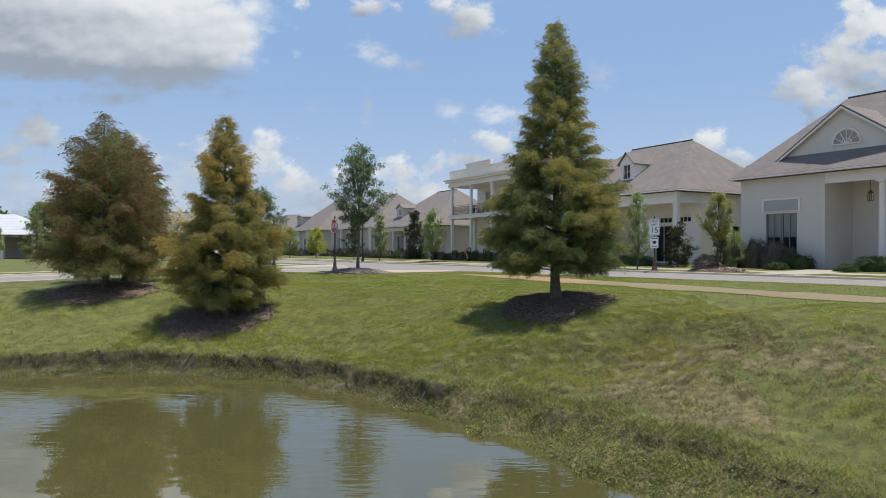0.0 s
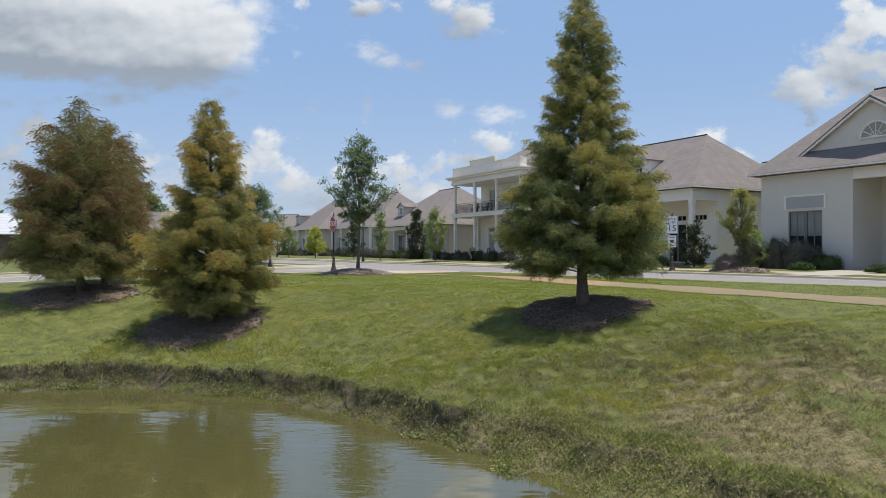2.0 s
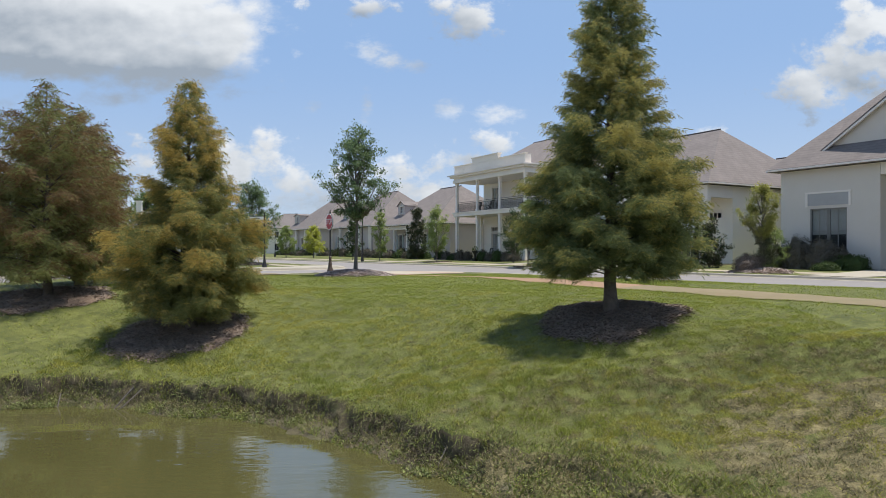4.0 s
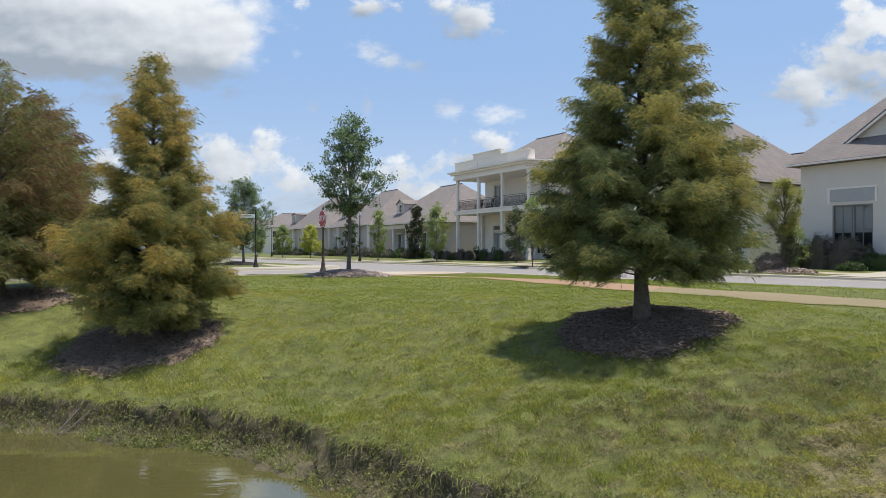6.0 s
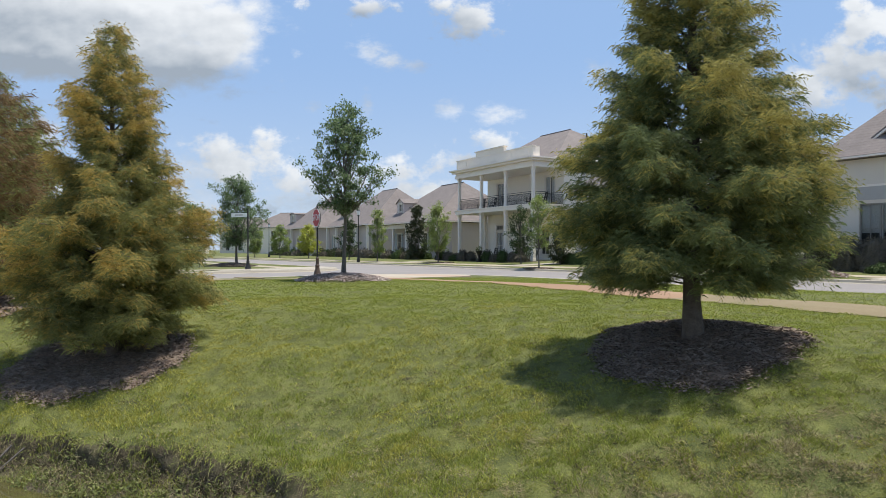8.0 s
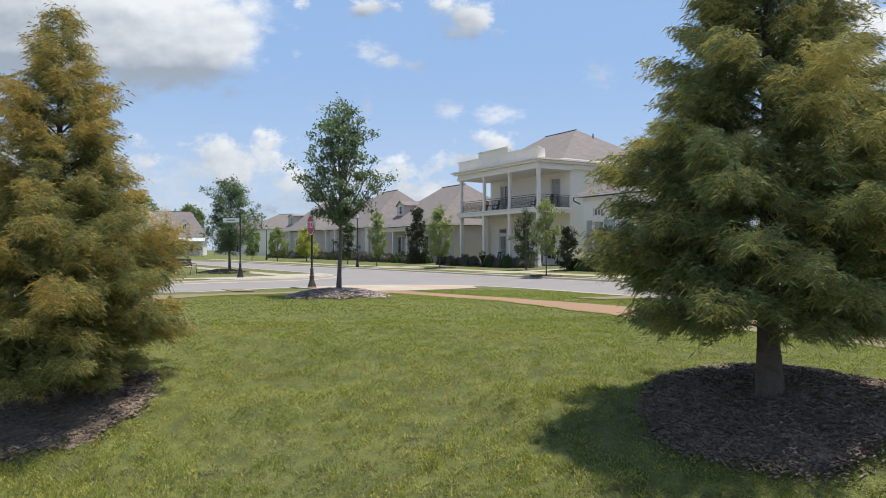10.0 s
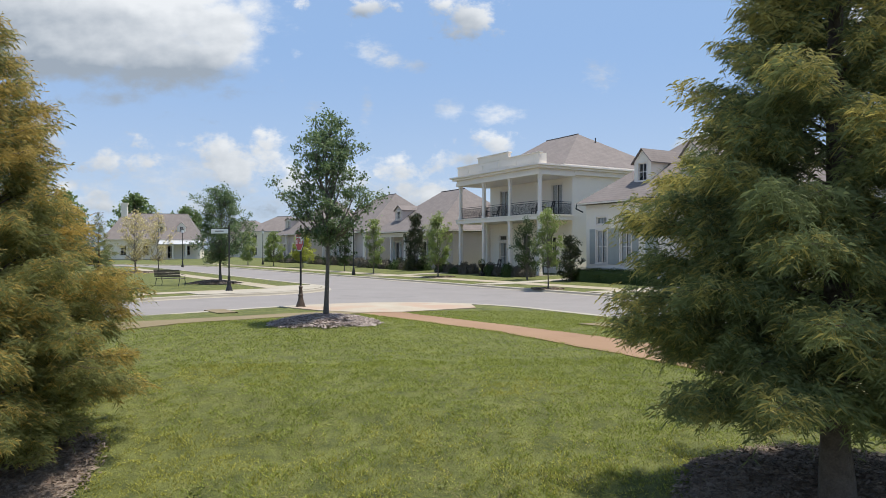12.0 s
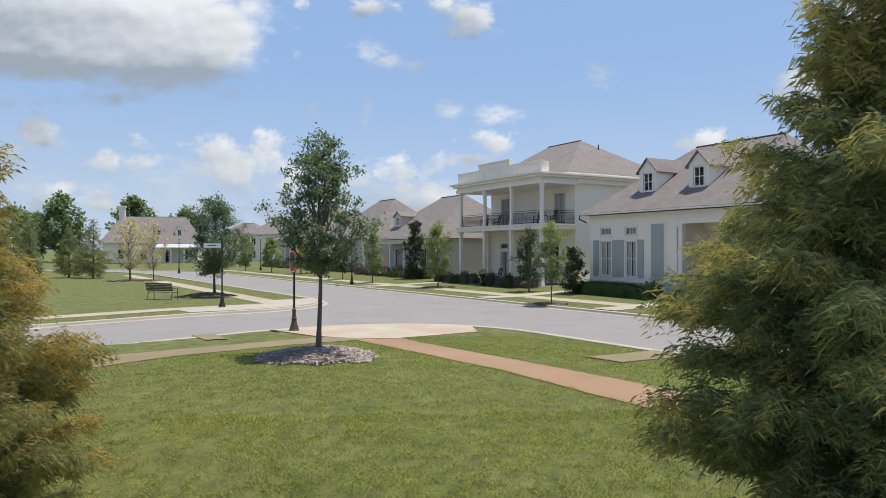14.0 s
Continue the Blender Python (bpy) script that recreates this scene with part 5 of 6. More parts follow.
def round_column(house, x, y, z0, z1, r=0.2):
    bm = bmesh.new()
    turned(bm, [(r, z0 + 0.3), (r, z0 + 0.9), (r * 0.84, z1 - 0.2), (r * 1.0, z1 - 0.18), (r * 1.12, z1 - 0.12)], 16, x, y)
    c = part("column", bm, M_TRIM, house, smooth=False)
    part("plinth", boxes((x - r * 1.4, x + r * 1.4, y - r * 1.4, y + r * 1.4, z0, z0 + 0.3), bevel=0.015), M_TRIM, c)
    part("capital", boxes((x - r * 1.3, x + r * 1.3, y - r * 1.3, y + r * 1.3, z1 - 0.12, z1), bevel=0.01), M_TRIM, c)


for cx in (8.3, 11.4, 14.5):
    round_column(h0, cx, 0.2, 0.0, 4.75)
hip_roof(h0, -0.5, 15.4, -0.55, 12.7, H0 + 0.14, 3.3, 10.5, 6.0, 10.6)
bm = bmesh.new()
gx, gz, gw, gh, gy = 5.9, 6.45, 3.75, 2.6, 0.9
solid(bm, [(gx - gw, gy, gz), (gx + gw, gy, gz), (gx, gy, gz + gh)], (0, 0.15, 0))
gable = part("gable", bm, M_WHITEWALL, h0, "pale stucco gable with a fanlight")
bm = bmesh.new()
for sgn in (-1, 1):
    solid(bm, [(gx, gy - 0.3, gz + gh + 0.12), (gx, gy - 0.3, gz + gh), (gx + sgn * (gw + 0.3), gy - 0.3, gz - 0.21), (gx + sgn * (gw + 0.3), gy - 0.3, gz - 0.09)], (0, 4.6, 0))
part("gable_roof", bm, M_ROOF, h0, "shingled gable roof")
bm = bmesh.new()
for sgn in (-1, 1):
    solid(bm, [(gx, gy - 0.33, gz + gh - 0.003), (gx, gy - 0.33, gz + gh - 0.12), (gx + sgn * (gw + 0.02), gy - 0.33, gz - 0.12), (gx + sgn * (gw + 0.18), gy - 0.33, gz - 0.12)], (0, 0.12, 0))
part("rake_board", bm, M_TRIM, gable)
fan = part("fanlight", solid(bmesh.new(), [(gx + 0.15 + 0.74 * math.cos(a), gy - 0.05, gz + 0.5 + 0.8 * math.sin(a)) for a in (math.pi * i / 16 for i in range(17))], (0, 0.046, 0)), M_GLASS, gable, "dark half-round window")
bm = bmesh.new()
ring = [(gx + 0.15 + 0.78 * math.cos(a), gy - 0.05, gz + 0.5 + 0.84 * math.sin(a)) for a in (math.pi * i / 16 for i in range(17))]
tube(bm, ring, [0.06] * 17, 6)
tube(bm, [ring[0], ring[-1]], [0.05, 0.05], 6)
for a in (0.5, 1.05, 1.57, 2.09, 2.64):
    tube(bm, [(gx + 0.15, gy - 0.055, gz + 0.5), (gx + 0.15 + 0.74 * math.cos(a), gy - 0.055, gz + 0.5 + 0.8 * math.sin(a))], [0.028, 0.028], 4)
tube(bm, [(gx + 0.15 + 0.3 * math.cos(a), gy - 0.055, gz + 0.5 + 0.32 * math.sin(a)) for a in (math.pi * i / 8 for i in range(9))], [0.022] * 9, 4)
part("fanlight_frame", bm, M_TRIM, gable)

# houses further along the road
h3 = house_at(-8.2, 90.5, 0.40, AXIS, "tan cottage with a dormer and a low eave")
shell(h3, 0.0, 14.0, 1.8, 12.0, 3.75, M_TAN, [(1.2, 2.2, 0.7, 2.8), (4.4, 5.4, 0.1, 2.8), (7.6, 8.6, 0.7, 2.8)])
for wx in (1.2, 7.6):
    sash_window(h3, wx, wx + 1.0, 0.7, 2.8, 1.8, 2, 2)
    shutter(h3, wx - 0.55, wx - 0.12, 0.7, 2.8, 1.75)
    shutter(h3, wx + 1.12, wx + 1.55, 0.7, 2.8, 1.75)
sash_window(h3, 4.4, 5.4, 0.1, 2.8, 1.8, 2, 3, name="door")
part("porch_floor", boxes((0, 14.0, 0, 1.797, -0.6, 0)), M_CONCRETE, h3)
part("porch_beam", boxes((0, 14.0, 0.02, 0.3, 3.3, 3.75)), M_TRIM, h3)
for cx in (0.2, 3.5, 6.9, 10.3, 13.7):
    column(h3, cx, 0.16, 0.0, 3.3, 0.14)
hip_roof(h3, -0.5, 14.5, -0.5, 12.5, 3.9, 4.5, 9.5, 6.0, 8.5)
dormer(h3, 3.0, 1.3, 5.15, 1.8, 1.2, 0.5, 1.8, M_TAN)

h4 = house_at(-17.0, 107.5, 0.40, AXIS, "tan house with a broad shingled roof")
shell(h4, 0.0, 14.5, 0.0, 12.0, 4.0, M_TAN, [(1.5, 2.6, 0.7, 2.9), (5.0, 6.1, 0.7, 2.9), (9.5, 10.6, 0.1, 2.9)])
for wx in (1.5, 5.0, 9.5):
    sash_window(h4, wx, wx + 1.1, 0.7 if wx < 9 else 0.1, 2.9, 0.0, 2, 2)
for cx in (0.1, 3.7, 7.3, 10.9, 14.4):
    column(h4, cx, -0.42, -0.3, 3.98, 0.15)
for wx in (1.5, 5.0):
    shutter(h4, wx - 0.6, wx - 0.12, 0.7, 2.9)
    shutter(h4, wx + 1.22, wx + 1.7, 0.7, 2.9)
hip_roof(h4, -0.5, 15.0, -0.6, 12.6, 4.15, 5.0, 10.0, 6.0, 9.3)
dormer(h4, 2.2, 1.2, 5.1, 2.2, 1.5, 0.4, 2.2, M_TAN)

h5 = house_at(-27.5, 124.5, 0.40, AXIS, "tan house with a raised roof block")
shell(h5, 0.0, 15.0, 0.0, 12.0, 4.2, M_TAN, [(2.0, 3.1, 0.7, 2.9), (6.5, 7.6, 0.7, 2.9), (11.0, 12.1, 0.7, 2.9)])
for wx in (2.0, 6.5, 11.0):
    sash_window(h5, wx, wx + 1.1, 0.7, 2.9, 0.0, 2, 2)
for cx in (0.2, 5.0, 9.8, 14.8):
    column(h5, cx, -0.42, -0.3, 4.2, 0.15)
hip_roof(h5, -0.5, 15.5, -0.6, 12.6, 4.35, 5.5, 10.0, 6.0, 9.6)
dormer(h5, 1.6, 0.9, 4.8, 3.2, 2.0, 0.3, 2.6, M_TAN)

# ---- things along the street ----


def lettering(name, text, size, parent, m, mat, depth=0.004):
    cu_text = bpy.data.curves.new("lettering", "FONT")
    cu_text.body, cu_text.size, cu_text.extrude, cu_text.align_x, cu_text.align_y = text, size, depth, "CENTER", "CENTER"
    tmp = new("lettering", cu_text)
    me = bpy.data.meshes.new_from_object(tmp.evaluated_get(bpy.context.evaluated_depsgraph_get()))
    bpy.data.objects.remove(tmp)
    me.materials.clear()
    me.materials.append(mat)
    ob = new(name, me)
    ob.parent = parent
    ob.matrix_basis = m
    return ob


UPRIGHT = pose(0, 0, 0, 90, 0, 0)


def facing(direction):
    """Turn about z so that local -y looks along a plan direction."""
    return math.degrees(math.atan2(direction[1], direction[0])) + 90


POST_PROFILE = [(0.19, 0.0), (0.19, 0.05), (0.165, 0.07), (0.16, 0.12), (0.10, 0.30), (0.085, 0.42), (0.095, 0.44), (0.095, 0.48), (0.07, 0.52), (0.062, 0.72), (0.075, 0.74), (0.075, 0.78), (0.045, 0.82)]


def ornate_post(owner, height, mat=M_IRON, base=M_BRONZE):
    part("base", turned(bmesh.new(), POST_PROFILE, 14), base, owner, "flared cast base")
    part("pole", turned(bmesh.new(), [(0.038, 0.80), (0.036, height)], 10), mat, owner, "black round pole")
    part("finial", turned(bmesh.new(), [(0.04, height), (0.05, height + 0.03), (0.02, height + 0.06), (0.035, height + 0.10), (0.005, height + 0.15)], 8), mat, owner)


stop = thing("stop_sign", pose(-5.93, 37.4, level(-5.93, 37.4), 0, 0, facing((-0.835, -0.55))), "red octagonal stop sign on an ornate black post", "road sign")
ornate_post(stop, 2.95)
octagon = [(0.41 * math.cos(radians(22.5 + 45 * k)), 0.41 * math.sin(radians(22.5 + 45 * k))) for k in range(8)]
zc = 2.50
plate = part("plate", solid(bmesh.new(), [(px, -0.045, zc + pz) for px, pz in octagon], (0, -0.012, 0)), M_SIGNWHITE, stop, "white bordered plate")
part("red_face", solid(bmesh.new(), [(px * 0.93, -0.058, zc + pz * 0.93) for px, pz in octagon], (0, -0.004, 0)), M_SIGNRED, plate, "red octagon face")
lettering("lettering", "STOP", 0.33, plate, Matrix.Translation((0, -0.064, zc)) @ UPRIGHT @ Matrix.Diagonal((0.92, 1.15, 1, 1)), M_SIGNWHITE)
part("backing_frame", solid(bmesh.new(), [(px * 1.06, -0.024, zc + pz * 1.06) for px, pz in octagon], (0, -0.019, 0)), M_IRON, stop, "black backing frame")

sx, sy = 12.0, 38.7
speed = thing("speed_limit_sign", pose(sx, sy, level(sx, sy), 0, 0, facing((-0.42, -0.91))), "white speed limit sign with a smaller plate below it", "road sign")
ornate_post(speed, 3.0)
plate = part("plate", boxes((-0.305, 0.305, -0.06, -0.045, 2.02, 2.95), bevel=0.004), M_SIGNWHITE, speed, "white speed limit plate")
part("border", boxes((-0.29, 0.29, -0.064, -0.061, 2.92, 2.935), (-0.29, 0.29, -0.064, -0.061, 2.035, 2.05), (-0.29, -0.275, -0.064, -0.061, 2.05, 2.92), (0.275, 0.29, -0.064, -0.061, 2.05, 2.92)), M_SIGNBLACK, plate)
lettering("lettering", "SPEED", 0.17, plate, Matrix.Translation((0, -0.062, 2.80)) @ UPRIGHT, M_SIGNBLACK)
lettering("lettering", "LIMIT", 0.17, plate, Matrix.Translation((0, -0.062, 2.62)) @ UPRIGHT, M_SIGNBLACK)
lettering("lettering", "15", 0.46, plate, Matrix.Translation((0, -0.062, 2.30)) @ UPRIGHT, M_SIGNBLACK)
plate = part("plate", boxes((-0.22, 0.22, -0.06, -0.045, 1.30, 1.93), bevel=0.004), M_SIGNWHITE, speed, "small white plate with a dark symbol")
part("symbol", boxes((-0.10, 0.10, -0.064, -0.061, 1.58, 1.70), (-0.04, 0.06, -0.0645, -0.0612, 1.52, 1.57)), M_SIGNBLACK, plate)
part("bar", boxes((-0.16, 0.16, -0.064, -0.061, 1.82, 1.86)), M_SIGNBLACK, plate)
part("bar", boxes((-0.16, 0.16, -0.064, -0.061, 1.38, 1.41)), M_SIGNBLACK, plate)

nx0, ny0 = -11.75, 47.4
street = thing("street_name_sign", pose(nx0, ny0, level(nx0, ny0), 0, 0, facing((-0.2, -0.98))), "pale street name plate on an ornate black post", "road sign")
ornate_post(street, 3.35, base=M_IRON)
plate = part("plate", boxes((-1.02, -0.05, -0.02, 0.0, 3.02, 3.25), bevel=0.006), M_SIGNGREEN, street, "pale green street name plate")
part("bar", boxes((-0.80, -0.30, -0.026, -0.021, 3.115, 3.165)), M_STONE, plate)
part("bracket", boxes((-1.02, 0.0, -0.016, -0.004, 3.253, 3.28), (-0.06, 0.0, -0.016, -0.004, 3.0, 3.05)), M_IRON, street)


def lamp_post(x, y, height=5.0):
    lamp = thing("street_lamp", pose(x, y, level(x, y)), "black street lamp with a lantern head on a slim pole", "street lamp", "street lamps")
    part("base", turned(bmesh.new(), [(0.16, 0), (0.15, 0.2), (0.09, 0.5), (0.06, 0.8)], 10), M_IRON, lamp)
    part("pole", turned(bmesh.new(), [(0.055, 0.8), (0.04, height - 0.75)], 8), M_IRON, lamp)
    head = part("lantern", turned(bmesh.new(), [(0.05, height - 0.75), (0.12, height - 0.70), (0.17, height - 0.25), (0.20, height - 0.22), (0.05, height - 0.04), (0.02, height + 0.05)], 8), M_IRON, lamp)
    part("glass", turned(bmesh.new(), [(0.125, height - 0.66), (0.172, height - 0.28)], 8), M_SIGNWHITE, head, "frosted lantern glass")
    return lamp


for lx, ly in ((-8.3, 70.6), (-26.0, 108.0), (-33.5, 98.0), (20.5, 27.5)):
    lamp_post(lx, ly)


def bench_at(x, y, turn):
    bench = thing("park_bench", pose(x, y, level(x, y), 0, 0, turn), "dark slatted park bench with iron legs on grass", "bench")
    for k in range(4):
        part("seat_slat", boxes((-1.0, 1.0, -0.05 + 0.115 * k, 0.045 + 0.115 * k, 0.43, 0.455), bevel=0.004), M_DARKWOOD, bench)
    for k in range(5):
        zb = 0.52 + 0.095 * k
        part("back_slat", boxes((-1.0, 1.0, 0.40 + 0.02 * k, 0.425 + 0.02 * k, zb, zb + 0.08), bevel=0.004), M_DARKWOOD, bench)
    for lx in (-0.9, 0.9):
        for pts in ([(lx, -0.05, 0.43), (lx, -0.10, 0.2), (lx, -0.06, 0.0)], [(lx, 0.36, 0.43), (lx, 0.42, 0.2), (lx, 0.48, 0.0)]):
            part("leg", tube(bmesh.new(), pts, [0.022, 0.018, 0.024], 6), M_IRON, bench)
        part("arm", tube(bmesh.new(), [(lx, -0.05, 0.44), (lx, -0.08, 0.66), (lx, 0.15, 0.69), (lx, 0.42, 0.66)], [0.018] * 4, 6), M_IRON, bench)
    return bench


bench_at(-17.0, 53.2, 158)


def chair(x, y, z, turn, house_m):
    """A slatted porch rocker with arms."""
    ch = thing("porch_chair", house_m @ pose(x, y, z, 0, 0, turn), "dark brown porch armchair", "chair", "porch chairs")
    part("seat", boxes((-0.27, 0.27, -0.25, 0.25, 0.38, 0.43), bevel=0.01), M_CHAIR, ch)
    back_m = pose(0, 0.25, 0.43, -12, 0, 0)
    bk = part("backrest", boxes((-0.26, -0.2, -0.02, 0.02, 0, 0.68), (0.2, 0.26, -0.02, 0.02, 0, 0.68), (-0.2, 0.2, -0.02, 0.02, 0.60, 0.68), (-0.13, -0.06, -0.012, 0.012, 0, 0.6), (0.06, 0.13, -0.012, 0.012, 0, 0.6)), M_CHAIR, ch)
    bk.matrix_basis = back_m
    for lx in (-0.24, 0.24):
        for ly in (-0.22, 0.22):
            part("leg", boxes((lx - 0.025, lx + 0.025, ly - 0.025, ly + 0.025, 0.0, 0.38)), M_CHAIR, ch)
        part("arm", boxes((lx - 0.04, lx + 0.04, -0.27, 0.27, 0.62, 0.65), (lx - 0.02, lx + 0.02, -0.24, -0.2, 0.43, 0.62)), M_CHAIR, ch)
    return ch


H2M, H1M, H0M = h2.matrix_basis.copy(), h1.matrix_basis.copy(), h0.matrix_basis.copy()
for cx, cy, cz, ct in ((1.1, 1.7, 4.643, 10), (2.7, 1.9, 4.643, -15), (8.6, 1.8, 4.643, 8), (10.2, 1.9, 4.643, -12), (3.0, 1.8, 0.0, 0), (8.9, 1.9, 0.0, 5)):
    chair(cx, cy, cz, ct, H2M)


def table(x, y, z, m):
    t = thing("side_table", m @ pose(x, y, z), "small dark round porch table", "table")
    part("tabletop", turned(bmesh.new(), [(0.36, 0.68), (0.38, 0.70), (0.36, 0.72)], 16), M_CHAIR, t)
    part("pedestal", turned(bmesh.new(), [(0.22, 0.0), (0.2, 0.04), (0.05, 0.1), (0.045, 0.68)], 10), M_CHAIR, t)


table(1.9, 1.5, 4.643, H2M)
table(9.4, 1.6, 4.643, H2M)


def urn(x, y, z, m):
    u = thing("garden_urn", m @ pose(x, y, z), "black iron urn on a pedestal with a clipped plant", "urn", "garden urns")
    part("pedestal", boxes((-0.18, 0.18, -0.18, 0.18, 0, 0.32), (-0.24, 0.24, -0.24, 0.24, 0.323, 0.37), bevel=0.01), M_IRON, u)
    part("bowl", turned(bmesh.new(), [(0.16, 0.37), (0.07, 0.46), (0.10, 0.70), (0.26, 0.95), (0.30, 1.05), (0.26, 1.06)], 14), M_IRON, u)
    rng = np.random.RandomState(4)
    d = rng.normal(0, 1, (260, 3))
    d /= np.linalg.norm(d, axis=1)[:, None]
    v, f = spray_mesh(rng, list(zip(d * 0.22 + np.array([0, 0, 1.18]), d)), 1, 0.1, 0.03, 0.1)
    fast_mesh("plant", v, f, M_HEDGE, u)


urn(0.3, -2.6, -0.24, H2M)
urn(7.4, -2.6, -0.24, H2M)

# ---- planting round the houses ----


def on_lot(m, x, y):
    p = m @ Vector((x, y, 0))
    return p.x, p.y


def planted(name, m, x, y, hx, hy, h, leaf, label, seed, leaves=1500, size=0.05, boxy=2.0, group=""):
    px, py = on_lot(m, x, y)
    return shrub(name, pose(px, py, level(px, py) - 0.02, 0, 0, AXIS), hx, hy, h, leaf, label, seed, leaves, size, boxy, "shrub", group)


planted("hedge", H1M, 2.9, -1.1, 3.2, 0.38, 0.85, M_HEDGE, "low clipped dark green hedge under the windows", 31, 9000, 0.045, 7.0)
planted("round_shrub", H1M, 6.5, -1.25, 0.6, 0.55, 1.0, M_HEDGE, "rounded clipped shrub at the end of a hedge", 32, 2200, 0.045, 4.0)
planted("hedge", H1M, 9.9, -1.0, 2.4, 0.4, 0.7, M_HEDGE, "low clipped dark green hedge by the porch", 33, 6000, 0.045, 6.0)
for i, (x, hx, h) in enumerate(((0.4, 0.85, 1.3), (1.7, 0.95, 1.75), (3.0, 0.9, 1.65), (3.9, 0.5, 1.2))):
    planted("flowering_shrub", H0M, x, -1.0, hx, 0.7, h, M_PLUMSHRUB, "loose dusky shrub against the wall", 40 + i, 2200, 0.06, 2.2, "dusky shrubs by the wall")
planted("box_hedge", H0M, 4.6, -1.3, 0.85, 0.5, 0.75, M_HEDGE, "clipped green box hedge by the steps", 45, 2600, 0.045, 6.0)
planted("box_hedge", H0M, 9.0, -1.5, 1.1, 0.6, 0.75, M_HEDGE, "clipped green box hedge beside the walk", 46, 3000, 0.045, 5.0)
planted("ground_shrub", H0M, 3.9, -2.2, 0.7, 0.5, 0.45, M_HEDGE, "low dark green ground shrub", 47, 1400, 0.05)
planted("ground_shrub", H0M, 8.0, -2.6, 0.6, 0.5, 0.4, M_HEDGE, "low dark green ground shrub", 48, 1200, 0.05)
for i in range(16):
    x = -1.0 + i * 0.85
    if 4.2 < x < 6.2:
        continue
    leaf = (M_PLUMSHRUB, M_HEDGE, M_PLUMSHRUB)[i % 3]
    planted("bed_shrub", H2M, x, -1.3 - 0.7 * ((i * 5) % 3) / 2, 0.45 + 0.1 * (i % 3), 0.5, 0.5 + 0.5 * ((i * 7) % 4) / 3, leaf, "rounded shrub in the bed before the gallery", 50 + i, 900, 0.07, 2.4, "bed shrubs before the gallery")
H3M, H4M, H5M = h3.matrix_basis.copy(), h4.matrix_basis.copy(), h5.matrix_basis.copy()
for k, hm in enumerate((H3M, H4M, H5M)):
    for i in range(16):
        leaf = (M_HEDGE, M_PLUMSHRUB, M_MAGNOLIA, M_PLUMSHRUB, M_MAGNOLIA)[(i * 3 + k) % 5]
        planted("bed_shrub", hm, -0.5 + i * 0.98, -1.3 - 0.9 * ((i * 5) % 3) / 2, 0.45 + 0.12 * ((i * 7) % 4), 0.55, 0.45 + 0.25 * ((i * 7 + k) % 4), leaf, "rounded shrub in a bed before the house", 70 + i + 10 * k, 600, 0.09, 2.3, "bed shrubs before the cottages")

YARD = "young trees along the avenue"
broadleaf("maple_tree", -1.0, 65.0, 4.9, 1.1, 1.35, M_LIGHTLEAF, "young light green tree in the verge", 101, 42, 120, 0.10, 0.05, group=YARD)
broadleaf("maple_tree", 5.2, 49.6, 4.4, 1.4, 0.95, M_LIGHTLEAF, "slim young light green tree in the verge", 102, 38, 120, 0.075, 0.04, group=YARD)
broadleaf("yard_tree", 5.2, 59.0, 4.0, 0.9, 1.1, M_HEDGE, "small green tree before the gallery", 103, 36, 110, 0.085, 0.05, group=YARD)
broadleaf("magnolia_tree", 7.7, 56.4, 2.9, 0.3, 0.95, M_MAGNOLIA, "dark glossy magnolia beside the wall", 104, 40, 110, 0.10, 0.05)
broadleaf("magnolia_tree", -3.2, 77.0, 5.4, 0.4, 1.05, M_MAGNOLIA, "dark reddish green magnolia before a cottage", 105, 46, 110, 0.13, 0.06)
broadleaf("maple_tree", -6.8, 73.0, 4.9, 1.0, 0.95, M_LIGHTLEAF, "slim young light green tree in the verge", 106, 36, 110, 0.10, 0.05, group=YARD)
broadleaf("maple_tree", -10.4, 79.5, 4.4, 1.0, 1.0, M_HEDGE, "small green tree in the verge", 107, 34, 100, 0.11, 0.05, group=YARD)
broadleaf("maple_tree", -17.5, 94.0, 4.0, 0.9, 1.5, M_YELLOWLEAF, "bright yellow green rounded tree in the verge", 108, 44, 110, 0.14, 0.06, group=YARD)
broadleaf("maple_tree", -22.5, 100.0, 4.2, 0.9, 1.3, M_LIGHTLEAF, "small light green tree in the verge", 109, 40, 100, 0.14, 0.06, group=YARD)
broadleaf("maple_tree", -27.5, 106.0, 4.4, 0.9, 1.3, M_LIGHTLEAF, "small light green tree in the verge", 110, 40, 100, 0.14, 0.06, group=YARD)
broadleaf("maple_tree", 15.1, 37.4, 4.05, 1.7, 0.95, M_OLIVELEAF, "young yellow green tree with a dense head on a mulch mound", 111, 40, 190, 0.065, 0.04, group=YARD)
broadleaf("sapling", 15.25, 37.5, 2.0, 0.35, 0.55, M_MAGNOLIA, "dusky green sapling under a young tree", 115, 26, 110, 0.055, 0.025)
shrub("twiggy_shrub", pose(14.35, 37.2, level(14.35, 37.2) - 0.02), 0.75, 0.5, 0.75, M_TWIG, "low twiggy reddish brown shrub on a mulch mound", 116, 1300, 0.05)
broadleaf("maple_tree", 12.0, 42.0, 4.7, 0.9, 1.0, M_LIGHTLEAF, "slim young green tree beside a porch", 112, 42, 130, 0.07, 0.045, group=YARD)
broadleaf("magnolia_tree", 15.2, 44.2, 2.75, 0.25, 0.95, M_MAGNOLIA, "dark glossy magnolia before the porch", 113, 44, 120, 0.09, 0.05)
